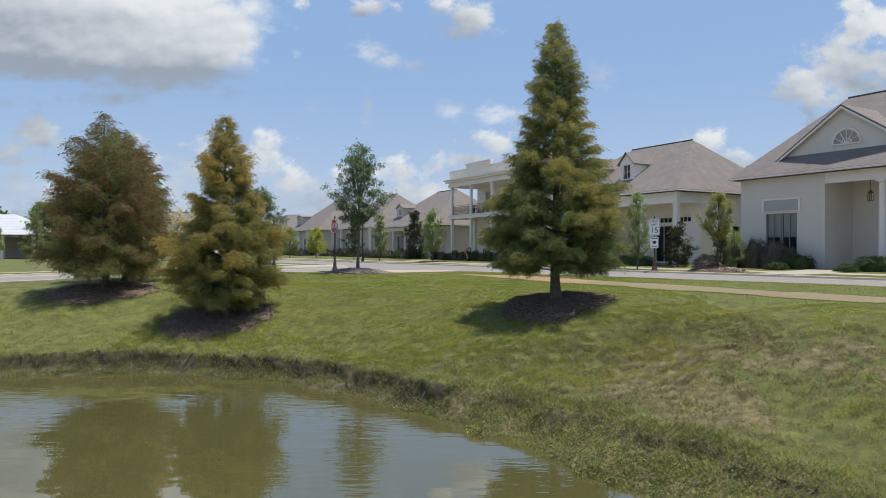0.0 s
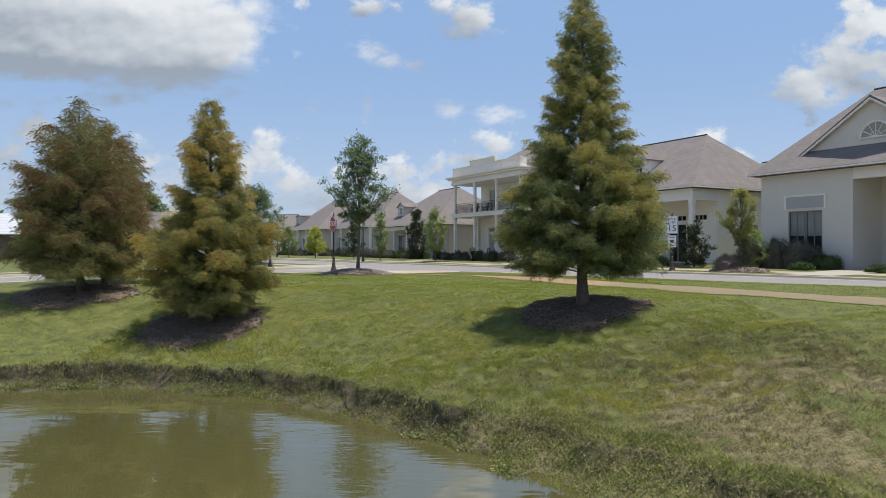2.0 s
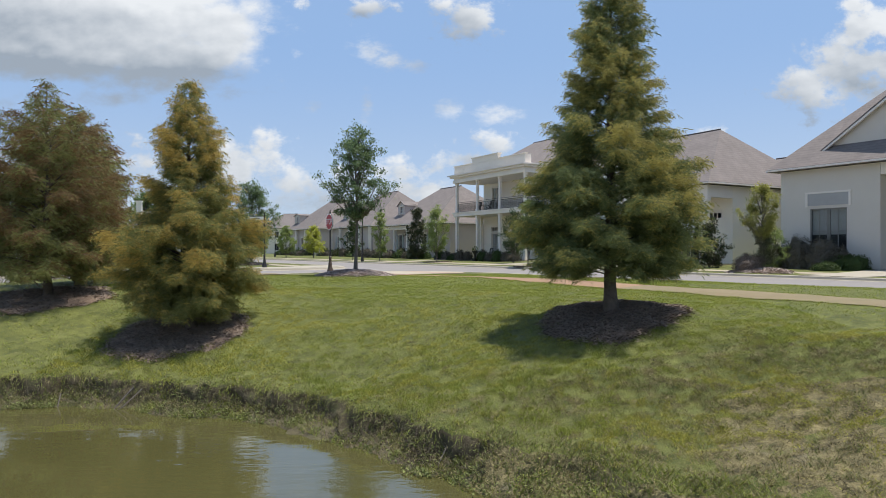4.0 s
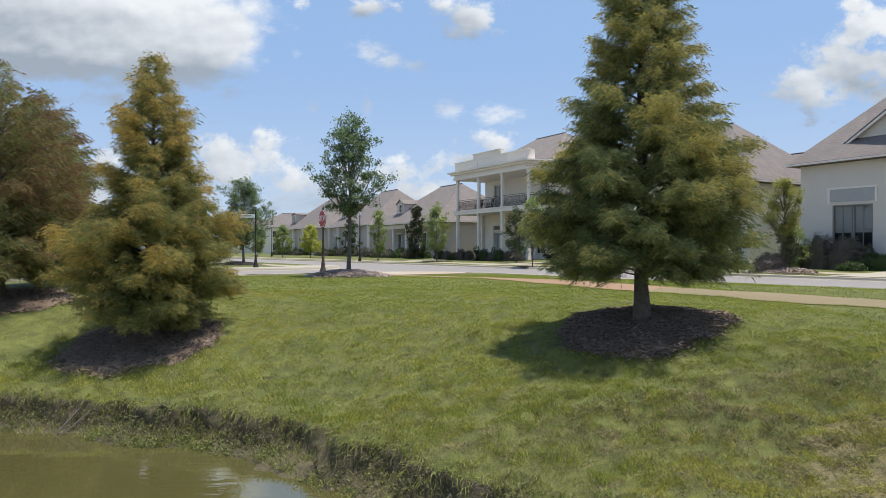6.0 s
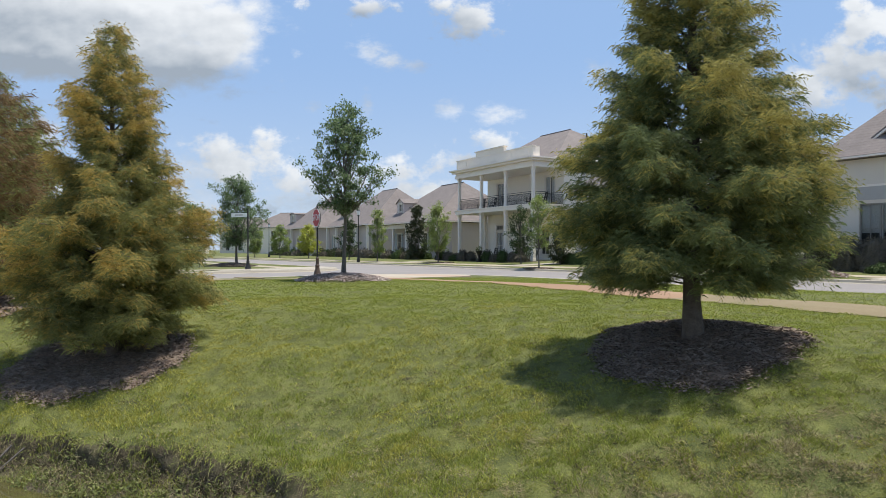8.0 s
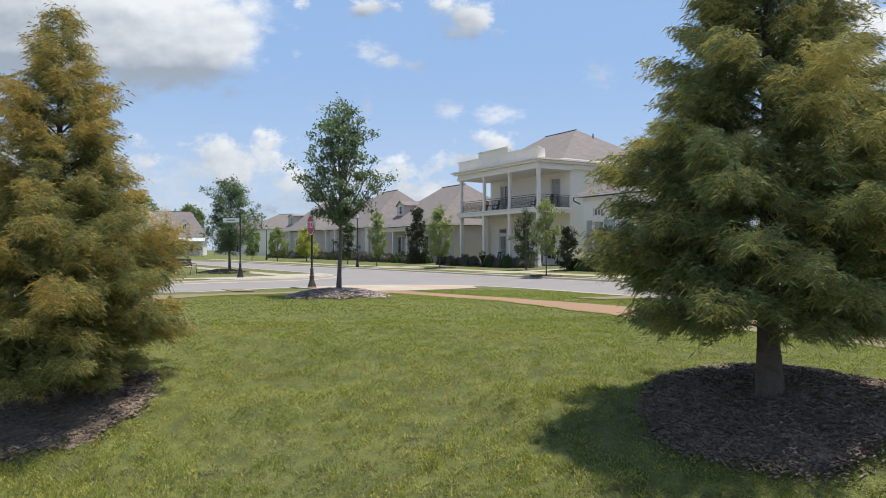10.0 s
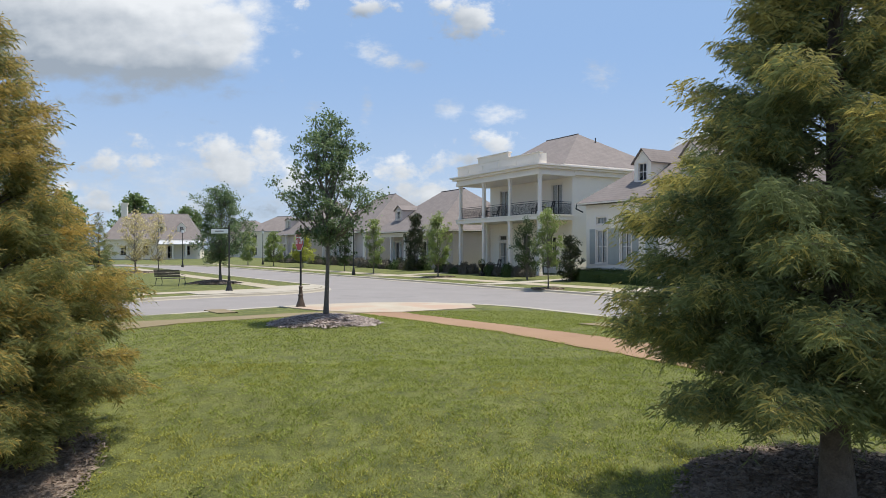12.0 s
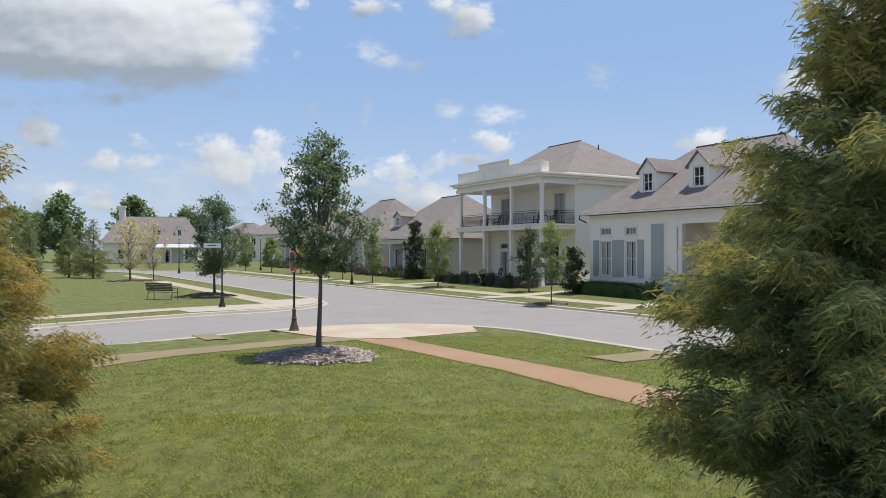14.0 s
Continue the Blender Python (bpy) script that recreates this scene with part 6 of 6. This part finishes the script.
broadleaf("yard_tree", 17.6, 41.2, 2.2, 0.2, 0.8, M_LIGHTLEAF, "small light green tree at a house corner", 114, 34, 110, 0.06, 0.035)
for i, (x, y) in enumerate(((-29.6, 76.0), (-28.0, 77.5), (-30.6, 78.5))):
    broadleaf("ginkgo_tree", x, y, 5.7, 1.3, 1.55, M_PALELEAF, "thin pale yellowish young tree in a mulch bed", 120 + i, 34, 60, 0.10, 0.05, group="pale young trees")
for i, (x, y, h) in enumerate(((-36.5, 83.0, 6.2), (-39.8, 84.5, 5.4), (-42.5, 82.0, 5.8), (-46.0, 85.0, 6.4), (-49.5, 83.0, 5.6))):
    cypress(x, y, h, P_TALL, M_CYPRESS, "conical dark green cypress on the far lawn", 130 + i, 2000, 0.3, M_CYPRESS_RUST, 0.25, 0.22, 60, 9, thin=0.11, strands=6)
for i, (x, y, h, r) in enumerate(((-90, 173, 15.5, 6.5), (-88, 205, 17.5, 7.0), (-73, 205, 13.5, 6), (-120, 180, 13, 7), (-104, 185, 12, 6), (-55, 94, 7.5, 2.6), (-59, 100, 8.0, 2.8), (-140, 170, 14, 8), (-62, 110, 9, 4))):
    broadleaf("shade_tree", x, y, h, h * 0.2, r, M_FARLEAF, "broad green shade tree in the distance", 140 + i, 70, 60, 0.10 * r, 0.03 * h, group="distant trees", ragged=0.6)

# ---- far houses ----
M_PORCHROOF = banded(material("grey_metal_roof", (0.40, 0.41, 0.42), (0.50, 0.51, 0.52), 0.8, 0.6, 0.1, 20), 0.4, 0.3)
h6 = house_at(-73.0, 158.0, 0.3, 14, "cream cottage with a chimney, dormers and a white porch")
shell(h6, 0.0, 19.0, 0.0, 12.0, 4.2, M_STUCCO, [(3.0, 4.2, 0.8, 2.9), (7.5, 8.7, 0.8, 2.9), (12.5, 13.7, 0.1, 2.9), (16.0, 17.2, 0.8, 2.9)])
for wx in (3.0, 7.5, 12.5, 16.0):
    sash_window(h6, wx, wx + 1.2, 0.8 if wx != 12.5 else 0.1, 2.9, 0, 2, 2)
hip_roof(h6, -0.5, 19.5, -0.6, 12.6, 4.3, 2.5, 16.0, 6.0, 10.2)
part("chimney", boxes((2.2, 3.4, 5.0, 6.0, 3.0, 12.2), (2.05, 3.55, 4.85, 6.15, 12.203, 12.5)), M_STUCCO, h6, "cream chimney")
for dx in (11.0, 15.2):
    dormer(h6, dx, 1.4, 5.7, 1.7, 1.6, 0.8, 2.0, M_STUCCO)
part("porch_roof", solid(bmesh.new(), [(11.0, -0.6, 4.1), (11.0, -3.6, 3.3), (11.0, -3.6, 3.15), (11.0, -0.6, 3.9)], (9.0, 0, 0)), M_PORCHROOF, h6, "white metal porch roof")
part("porch_floor", boxes((11.2, 19.8, -3.4, -0.003, -0.5, 0.0)), M_CONCRETE, h6)
for cx in (11.5, 14.0, 16.7, 19.4):
    column(h6, cx, -3.2, 0.0, 3.2, 0.17)

for (hx, hy, tag) in ((-47.0, 172.0, "pale two storey house behind street trees"), (-62.0, 196.0, "pale grey two storey house in the distance")):
    h = house_at(hx, hy, 0.3, -20, tag)
    shell(h, 0.0, 14.0, 0.0, 11.0, 6.2, M_STUCCO, [(2.0, 3.2, 0.8, 2.6), (6.0, 7.2, 0.8, 2.6), (10.0, 11.2, 0.8, 2.6), (2.0, 3.2, 3.9, 5.5), (6.0, 7.2, 3.9, 5.5), (10.0, 11.2, 3.9, 5.5)])
    for wx in (2.0, 6.0, 10.0):
        sash_window(h, wx, wx + 1.2, 0.8, 2.6, 0, 2, 2)
        sash_window(h, wx, wx + 1.2, 3.9, 5.5, 0, 2, 2)
    hip_roof(h, -0.5, 14.5, -0.5, 11.5, 6.4, 5.0, 9.0, 5.5, 10.0)

pavilion = thing("pavilion", pose(-67.0, 89.0, 0.1, 0, 0, 8), "open pavilion with a white metal roof on columns", "pavilion")
M_METALROOF = banded(material("white_metal_roof", (0.55, 0.56, 0.58), (0.66, 0.67, 0.68), 0.8, 0.45, 0.1, 20, metal=0.2), 0.4, 0.3)
hip_roof(pavilion, 0, 13.0, 0, 11.0, 3.3, 5.0, 8.0, 5.5, 6.2, mat=M_METALROOF, cap=False)
for cx in (0.6, 4.5, 8.5, 12.4):
    column(pavilion, cx, 0.6, 0.0, 3.1, 0.2)
    column(pavilion, cx, 10.4, 0.0, 3.1, 0.2)
part("floor_slab", boxes((0.2, 12.8, 0.2, 10.8, -0.3, 0.0)), M_CONCRETE, pavilion)
part("back_wall", boxes((0.5, 12.5, 9.7, 9.9, 0.0, 3.1)), M_TAN, pavilion)
broadleaf("maple_tree", -55.0, 84.0, 4.0, 1.2, 1.1, M_LIGHTLEAF, "small green tree before the pavilion", 160, 36, 90, 0.12, 0.05, group=YARD)

# ---- walks to the houses and kerb pads ----
strip("pavement", [sv(34.6, 31.3), sv(34.6, 40.5)], 1.5, M_KERB, "pale concrete walk from the kerb to a porch", 0.032)
strip("pavement", [sv(44.4, 31.3), sv(44.4, 43.0)], 1.4, M_KERB, "pale concrete walk to the gallery steps", 0.032)
strip("pavement", [sv(18.8, 31.3), sv(18.8, 40.0)], 2.6, M_KERB, "wide pale concrete walk to a house", 0.032)
strip("pavement", [sv(60.0, 31.3), sv(60.0, 41.0)], 1.4, M_KERB, "pale concrete walk to a cottage", 0.032)
strip("pavement", [sv(23.6, 19.8), sv(23.6, 22.5)], 1.2, M_TANPATH, "pale concrete pad between path and kerb", 0.03)
strip("pavement", [sv(33.4, 12.6), sv(35.1, 12.6)], 0.7, M_TANPATH, "pale concrete pad beside the kerb", 0.03)

# ---- mulch beds ----


def mulch_bed(x, y, r, chip_mat, chips, size, label, seed, squash=1.0):
    chips, size = int(chips * 1.2), size * 0.7
    rng = np.random.RandomState(seed)
    ring, rows = 40, 9
    v, f = [], []
    wob = 1 + 0.04 * np.sin(np.arange(ring) * 2 * math.pi / ring * 3 + seed) + np.convolve(np.tile(rng.normal(0, 0.07, ring), 3), (0.25, 0.5, 0.25), "same")[ring:2 * ring]
    for j in range(rows + 1):
        for k in range(ring):
            a = 2 * math.pi * k / ring
            rr = r * wob[k] * j / rows
            v.append((x + rr * math.cos(a), y + rr * math.sin(a) * squash))
    v = np.array(v)
    z = land(v[:, 0], v[:, 1]) + 0.03 + 0.02 * smooth_noise(v[:, 0], v[:, 1], 5.0)
    z[-ring:] -= 0.05
    i = np.arange((rows + 1) * ring).reshape(rows + 1, ring)
    j = np.roll(i, -1, 1)
    f = np.stack([i[:-1], i[1:], j[1:], j[:-1]], -1).reshape(-1, 4)
    bed = fast_mesh("mulch_bed", np.concatenate([v, z[:, None]], 1), f, M_MULCH, smooth=True)
    tagged(bed, label, "mulch", kind="stuff")
    a, q = rng.uniform(0, 2 * math.pi, chips), np.sqrt(rng.rand(chips)) * (1.0 + 0.10 * rng.rand(chips) ** 3)
    w = np.interp(a, np.arange(ring + 1) * 2 * math.pi / ring, np.append(wob, wob[0]))
    px, py = x + r * q * w * np.cos(a), y + r * q * w * np.sin(a) * squash
    pz = land(px, py) + 0.035
    t = rng.uniform(0, math.pi, chips)
    d = np.stack([np.cos(t), np.sin(t), rng.normal(0, 0.25, chips)], 1) * (size * rng.uniform(0.5, 1.6, chips))[:, None]
    s = np.stack([-np.sin(t), np.cos(t), rng.normal(0, 0.4, chips)], 1) * (size * 0.28 * rng.uniform(0.6, 1.4, chips))[:, None]
    c = np.stack([px, py, pz], 1)
    up = np.array([0, 0, size * 0.18])
    quad = np.stack([c - d - s, c + d - s, c + d + s + up, c - d + s + up], 1).reshape(-1, 3)
    chip = fast_mesh("mulch_chips", quad, np.arange(chips * 4).reshape(-1, 4), chip_mat, bed)
    chip["kind"] = "stuff"


mulch_bed(2.98, 18.0, 1.42, M_CHIP, 16000, 0.035, "dark brown shredded mulch under a cypress", 1)
mulch_bed(-6.85, 20.75, 1.62, M_CHIP, 14000, 0.035, "dark brown shredded mulch under a golden cypress", 2)
mulch_bed(-11.7, 23.6, 1.75, M_CHIP, 6000, 0.045, "dark mulch under a rusty cypress", 3)
mulch_bed(-3.82, 30.75, 1.45, M_CHIP_PALE, 7600, 0.06, "coarse pale brown mulch mound under an oak", 4)
mulch_bed(-15.3, 55.7, 1.6, M_CHIP, 2500, 0.08, "dark mulch under an oak beside the bench", 5)
mulch_bed(15.0, 37.3, 1.5, M_CHIP_PALE, 2200, 0.07, "pale mulch ring under a young tree", 6)
mulch_bed(-1.0, 65.0, 1.2, M_CHIP, 900, 0.1, "dark mulch ring under a young tree", 7)
mulch_bed(5.2, 49.6, 0.9, M_CHIP, 900, 0.08, "dark mulch ring under a slim tree", 8)
mulch_bed(-29.4, 77.2, 2.4, M_CHIP, 1800, 0.1, "dark mulch bed under pale young trees", 9)

# ---- grass and bank growth ----


def blades(name, x, y, z, height, width, lean, mat, label, rng, category="grass"):
    n = len(x)
    t = rng.uniform(0, 2 * math.pi, n)
    side = np.stack([np.cos(t), np.sin(t), np.zeros(n)], 1) * (width * rng.uniform(0.6, 1.3, n))[:, None]
    a = rng.uniform(0, 2 * math.pi, n)
    tip = np.stack([np.cos(a) * lean * rng.rand(n), np.sin(a) * lean * rng.rand(n), height], 1)
    c = np.stack([x, y, z], 1)
    v = np.stack([c - side, c + side, c + tip], 1).reshape(-1, 3)
    ob = fast_mesh(name, v, np.arange(n * 3).reshape(-1, 3), mat)
    return tagged(ob, label, category, kind="stuff")


def lawn_points(rng, n, x0, x1, y0, y1):
    x, y = rng.uniform(x0, x1, n), rng.uniform(y0, y1, n)
    d, sd = line_distance(x, y, LIP)
    d = d * sd
    keep = d > -0.02
    for mx, my, r in ((2.98, 18.0, 1.38), (-6.85, 20.75, 1.58), (-11.7, 23.6, 1.7), (-3.82, 30.75, 1.5)):
        keep &= np.hypot(x - mx, y - my) > r * (0.96 + 0.16 * smooth_noise(x, y, 1.7) + 0.10 * smooth_noise(x, y, 5.0) - 0.16 * rng.rand(n) ** 2)
    s, v = x * UA[0] + y * UA[1], x * VA[0] + y * VA[1]
    s = s + swing(v) * (v < 16)
    keep &= ~((v > 16.42) & (v < 17.76)) & ~((s > 31.2) & (v < 18)) & ~((s > 31.0) & (v > 15))
    keep &= ~in_road(x, y, 0.4)
    return x[keep], y[keep], d[keep]


rng = np.random.RandomState(77)
for count, box4, w in ((150000, (-3.0, 6.5, 12.3, 17.0), 0.0065), (330000, (-9.0, 6.5, 12.5, 25.0), 0.0085), (150000, (-12, 9, 24.5, 36.0), 0.013), (240000, (1.2, 11.5, 6.0, 15.5), 0.0075), (60000, (-22, -8.5, 17.5, 28.0), 0.011), (60000, (6.3, 20, 12.0, 31.0), 0.012)):
    gx_, gy_, gd_ = lawn_points(rng, count, *box4)
    worn = wear(gx_, gy_)
    tuft = smooth_noise(gx_, gy_, 3.0) + 0.8 * smooth_noise(gx_, gy_, 8.0)
    near_edge = np.interp(gd_, [0, 3, 8], [0.22, 0.12, 0.0])
    keep = rng.rand(len(gx_)) > np.clip((worn - 0.6) * 0.3 - 0.3 * tuft, 0, 0.20)
    gx_, gy_, gd_, worn, tuft, near_edge = gx_[keep], gy_[keep], gd_[keep], worn[keep], tuft[keep], near_edge[keep]
    tall = np.interp(gd_, [0, 1.0, 4], [0.060, 0.038, 0.030]) * rng.uniform(0.5, 1.35, len(gx_)) * (1 - 0.3 * np.clip(worn, 0, 1)) * (1 + np.interp(gd_, [3, 8], [0.9, 0.35]) * np.clip(tuft, -0.5, 0.6))
    patch = smooth_noise(gx_ + 31, gy_, 0.55) + 0.7 * smooth_noise(gx_, gy_ + 17, 1.6) + 0.55 * smooth_noise(gx_, gy_, 5.5)
    dry = rng.rand(len(gx_)) < np.clip(0.02 + near_edge + 0.80 * np.clip(worn, -0.2, 1.0) - 0.5 * tuft - 2.2 * np.clip(patch - 0.12, 0, 0.5), 0.02, 0.9)
    lime = ~dry & (rng.rand(len(gx_)) < np.clip(np.interp(gd_, [0, 3.5, 7.5], [0.62, 0.46, 0.03]) + 2.4 * patch * np.interp(gd_, [0, 5, 9], [1, 0.7, 0.05]), 0.0, 0.95))
    for sel, mat, text in ((~dry & ~lime, M_BLADE, "short mown green grass blades"), (lime, M_LIME, "yellow green grass blades near the pond"), (dry, M_DRY, "dry straw coloured grass blades")):
        blades("grass", gx_[sel], gy_[sel], land(gx_[sel], gy_[sel]) - 0.004, tall[sel] * (0.6 if mat is M_DRY else 1.0), w * (0.6 if mat is M_DRY else 1.0), 0.11 if mat is M_DRY else 0.07, mat, text, rng)

# rough tufts on the trodden slope above the pond
# the dead brown tufts also stand in for shaded gaps between grass clumps
for count, box4, mat, tall, text in ((500, (0.8, 10.0, 9.0, 15.8), M_WEED, 0.06, "scattered weed tufts on the trodden slope"), (1300, (0.8, 10.0, 9.0, 15.8), M_DRY, 0.05, "matted straw tufts on the trodden slope"), (900, (-9.0, 2.5, 13.5, 20.0), M_BLADE, 0.07, "rough grass tufts near the pond edge"), (1500, (-9.0, 6.0, 12.5, 20.0), M_WEED, 0.045, "dark weed tufts in the turf near the pond"), (900, (-9.0, 8.0, 10.5, 19.5), M_ROOT, 0.035, "dead brown tufts doubling as shaded gaps in the turf near the pond")):
    tx, ty, td = lawn_points(rng, count * 2, *box4)
    pick = np.repeat((td < 5.0) & (smooth_noise(tx, ty, 0.9) > rng.uniform(-0.5, 0.4, len(tx))), 26)
    tx = np.repeat(tx, 26)[pick] + rng.normal(0, 0.055, pick.sum())
    ty = np.repeat(ty, 26)[pick] + rng.normal(0, 0.055, pick.sum())
    blades("grass", tx, ty, land(tx, ty) - 0.004, tall * rng.uniform(0.3, 1.2, len(tx)), 0.006, 0.10, mat, text, rng)

# longer grass along the edges of the footpath
edge_s, edge_v = rng.uniform(-8, 31, 22000), np.where(rng.rand(22000) < 0.5, 16.37, 17.79) + rng.normal(0, 0.06, 22000)
ex, ey = edge_s * UA[0] + edge_v * VA[0], edge_s * UA[1] + edge_v * VA[1]
blades("grass", ex, ey, land(ex, ey) - 0.004, rng.uniform(0.015, 0.045, 22000), 0.009, 0.06, M_BLADE, "uncut grass along the footpath edge", rng)

# roots and grass hanging over the edge of the bank
def hanging(count, off_mean, off_spread, drop0, drop1, out0, out1, width, mat, text, category):
    k = rng.randint(0, len(BANK_PTS), count)
    off = rng.normal(off_mean, off_spread, count)
    bx, by = BANK_PTS[k, 0] + BANK_LEFT[k, 0] * off, BANK_PTS[k, 1] + BANK_LEFT[k, 1] * off
    bz = land(bx, by)
    clump = smooth_noise(bx, by, 2.2) + 0.7 * smooth_noise(bx, by, 6.0)
    keep = (bz > WATER_Z + 0.02) & (rng.rand(count) > (bx + 0.5) / 1.1) & (clump > rng.uniform(-0.7, 0.45, count))
    bx, by, bz, k = bx[keep], by[keep], bz[keep], k[keep]
    n = len(bx)
    reach = -BANK_LEFT[k] * rng.uniform(out0, out1, n)[:, None] + rng.normal(0, 0.11, (n, 2))
    c = np.stack([bx, by, bz + 0.015], 1)
    mid = c + np.concatenate([reach * 0.75, (np.maximum(0.02, 0.3 * drop0) * rng.uniform(-1, 1, n))[:, None]], 1)
    tip = c + np.concatenate([reach, -rng.uniform(drop0, drop1, n)[:, None]], 1)
    tip[:, 2] = np.maximum(tip[:, 2], WATER_Z + 0.01)
    side = np.stack([BANK_LEFT[k, 1], -BANK_LEFT[k, 0], np.zeros(n)], 1) * width
    v = np.stack([c - side, mid + side, tip, mid - side], 1).reshape(-1, 3)
    return tagged(fast_mesh("bank_growth", v, np.arange(n * 4).reshape(-1, 4), mat), text, category, kind="stuff")


hanging(9000, -0.05, 0.07, 0.02, 0.20, 0.0, 0.14, 0.003, M_ROOT, "dark fine roots hanging from the bank edge", "roots")
hanging(5000, -0.04, 0.07, 0.02, 0.20, 0.0, 0.10, 0.003, M_DRY, "dry grass hanging over the bank edge", "grass")
hanging(10000, 0.03, 0.07, -0.02, 0.13, 0.0, 0.12, 0.0040, M_BLADE, "green grass leaning over the bank edge", "grass")

# tufts at the foot of the bank and weeds on the low slope
k = np.concatenate([rng.randint(0, len(BANK_PTS), 80000), rng.choice(np.where(BANK_PTS[:, 0] > -0.2)[0], 46000)])
steep_side = BANK_PTS[k, 0] < 0.1
off = np.where(steep_side, -rng.uniform(0.05, 0.75, len(k)), -rng.uniform(-0.3, 1.45, len(k)))
bx, by = BANK_PTS[k, 0] + BANK_LEFT[k, 0] * off, BANK_PTS[k, 1] + BANK_LEFT[k, 1] * off
bz = land(bx, by)
patchy = smooth_noise(bx, by, 1.4) + 0.6 * smooth_noise(bx, by, 4.0)
keep = (bz > WATER_Z - 0.06) & (patchy > np.where(bx < 0.1, rng.uniform(-0.5, 0.4, len(bx)), rng.uniform(-0.8, 0.25, len(bx))))
bx, by, bz = bx[keep], by[keep], bz[keep]
kinds = np.clip(rng.rand(len(bx)) + 0.5 * smooth_noise(bx, by, 2.0), 0, 0.999)
for lo, hi, mat, h, text in ((0, 0.36, M_WEED, 0.11, "small green weeds on the bank"), (0.36, 0.72, M_DRY, 0.10, "dead straw and stalks on the bank"), (0.72, 1.0, M_BLADE, 0.12, "grass tufts on the bank")):
    sel = (kinds >= lo) & (kinds < hi)
    blades("bank_weeds", bx[sel], by[sel], bz[sel] + 0.01, h * np.where(bx[sel] > 1.0, 0.6, 0.75) * rng.uniform(0.3, 1.3, sel.sum()), 0.006, 0.14, mat, text, rng, "weeds")


def clumps(count, pick, off0, off1, spread, leaves, size, mat, text, slim=0.28):
    """Low leafy clumps of weeds along the bank."""
    k = rng.choice(np.where(pick)[0], count)
    off = -rng.uniform(off0, off1, count)
    cx, cy = BANK_PTS[k, 0] + BANK_LEFT[k, 0] * off, BANK_PTS[k, 1] + BANK_LEFT[k, 1] * off
    keep = (land(cx, cy) > WATER_Z - 0.03) & (smooth_noise(cx, cy, 1.1) > rng.uniform(-0.35, 0.3, count))
    cx, cy = np.repeat(cx[keep], leaves), np.repeat(cy[keep], leaves)
    cx, cy = cx + rng.normal(0, spread, len(cx)), cy + rng.normal(0, spread, len(cx))
    cz = np.maximum(land(cx, cy), WATER_Z) + 0.07 * rng.rand(len(cx)) ** 1.5
    way = rng.normal(0, 1, (len(cx), 3)) * (1, 1, 0.5) + np.array([0, 0, 0.7])
    v, f = spray_mesh(rng, list(zip(np.stack([cx, cy, cz], 1), way)), 1, size, size * slim, 0.15)
    return tagged(fast_mesh("bank_weeds", v, f, mat), text, "weeds", kind="stuff")


LEFT_BANK, RIGHT_BANK = (BANK_PTS[:, 0] < 0.4) & (BANK_PTS[:, 0] > -16), BANK_PTS[:, 0] > -0.2
clumps(450, LEFT_BANK, -0.05, 0.60, 0.08, 26, 0.075, M_DRY, "dead straw at the foot of the bank", 0.06)
clumps(800, LEFT_BANK, 0.05, 0.70, 0.07, 24, 0.055, M_WEED, "leafy green weeds at the foot of the bank")
clumps(700, LEFT_BANK, 0.04, 0.45, 0.08, 26, 0.085, M_ROOT, "tangled dead roots and stalks on the bank", 0.06)
clumps(800, RIGHT_BANK, 0.15, 1.45, 0.08, 26, 0.05, M_WEED, "leafy green weeds on the low shore")
clumps(400, RIGHT_BANK, -0.1, 1.3, 0.09, 26, 0.075, M_DRY, "dead straw on the low shore", 0.06)
clumps(350, RIGHT_BANK, 0.0, 1.2, 0.10, 22, 0.04, M_BLADE, "yellow green weeds on the low shore")


def stick(points, r):
    return tube(bmesh.new(), points, [r, r * 0.85, r * 0.5], 6)


for i, (a, c, e, r) in enumerate((((-6.75, 18.1, -1.55), (-6.95, 17.85, -1.85), (-7.1, 17.6, -2.12), 0.018), ((-6.6, 18.15, -1.6), (-6.85, 17.8, -1.9), (-7.25, 17.55, -2.1), 0.012), ((-8.3, 18.2, -1.7), (-8.2, 17.9, -1.95), (-8.05, 17.7, -2.12), 0.012), ((-0.35, 14.25, -1.6), (-0.5, 14.0, -1.85), (-0.45, 13.8, -2.1), 0.014))):
    st = thing("root", pose(0, 0, 0), "bare grey root hanging from the pond bank", "root", "bare roots on the bank")
    part("root_stem", stick([a, c, e], r), M_OAKBARK, st)

# pendant lantern under the white porch
lantern = thing("porch_lantern", H0M @ pose(7.0, 1.5, 3.75), "dark hanging porch lantern under the ceiling", "lantern")
part("chain", boxes((-0.008, 0.008, -0.008, 0.008, 0.62, 1.25)), M_IRON, lantern)
part("cage", turned(bmesh.new(), [(0.13, 0.40), (0.16, 0.42), (0.05, 0.56), (0.02, 0.62)], 6), M_BRONZE, lantern)
for kx in (-0.11, 0.11):
    for ky in (-0.11, 0.11):
        part("bar", boxes((kx - 0.01, kx + 0.01, ky - 0.01, ky + 0.01, 0.0, 0.42)), M_BRONZE, lantern)
part("tray", boxes((-0.12, 0.12, -0.12, 0.12, -0.02, 0.0)), M_BRONZE, lantern)
part("lantern_glass", boxes((-0.09, 0.09, -0.11, -0.105, 0.0, 0.40)), M_GLASS, lantern)
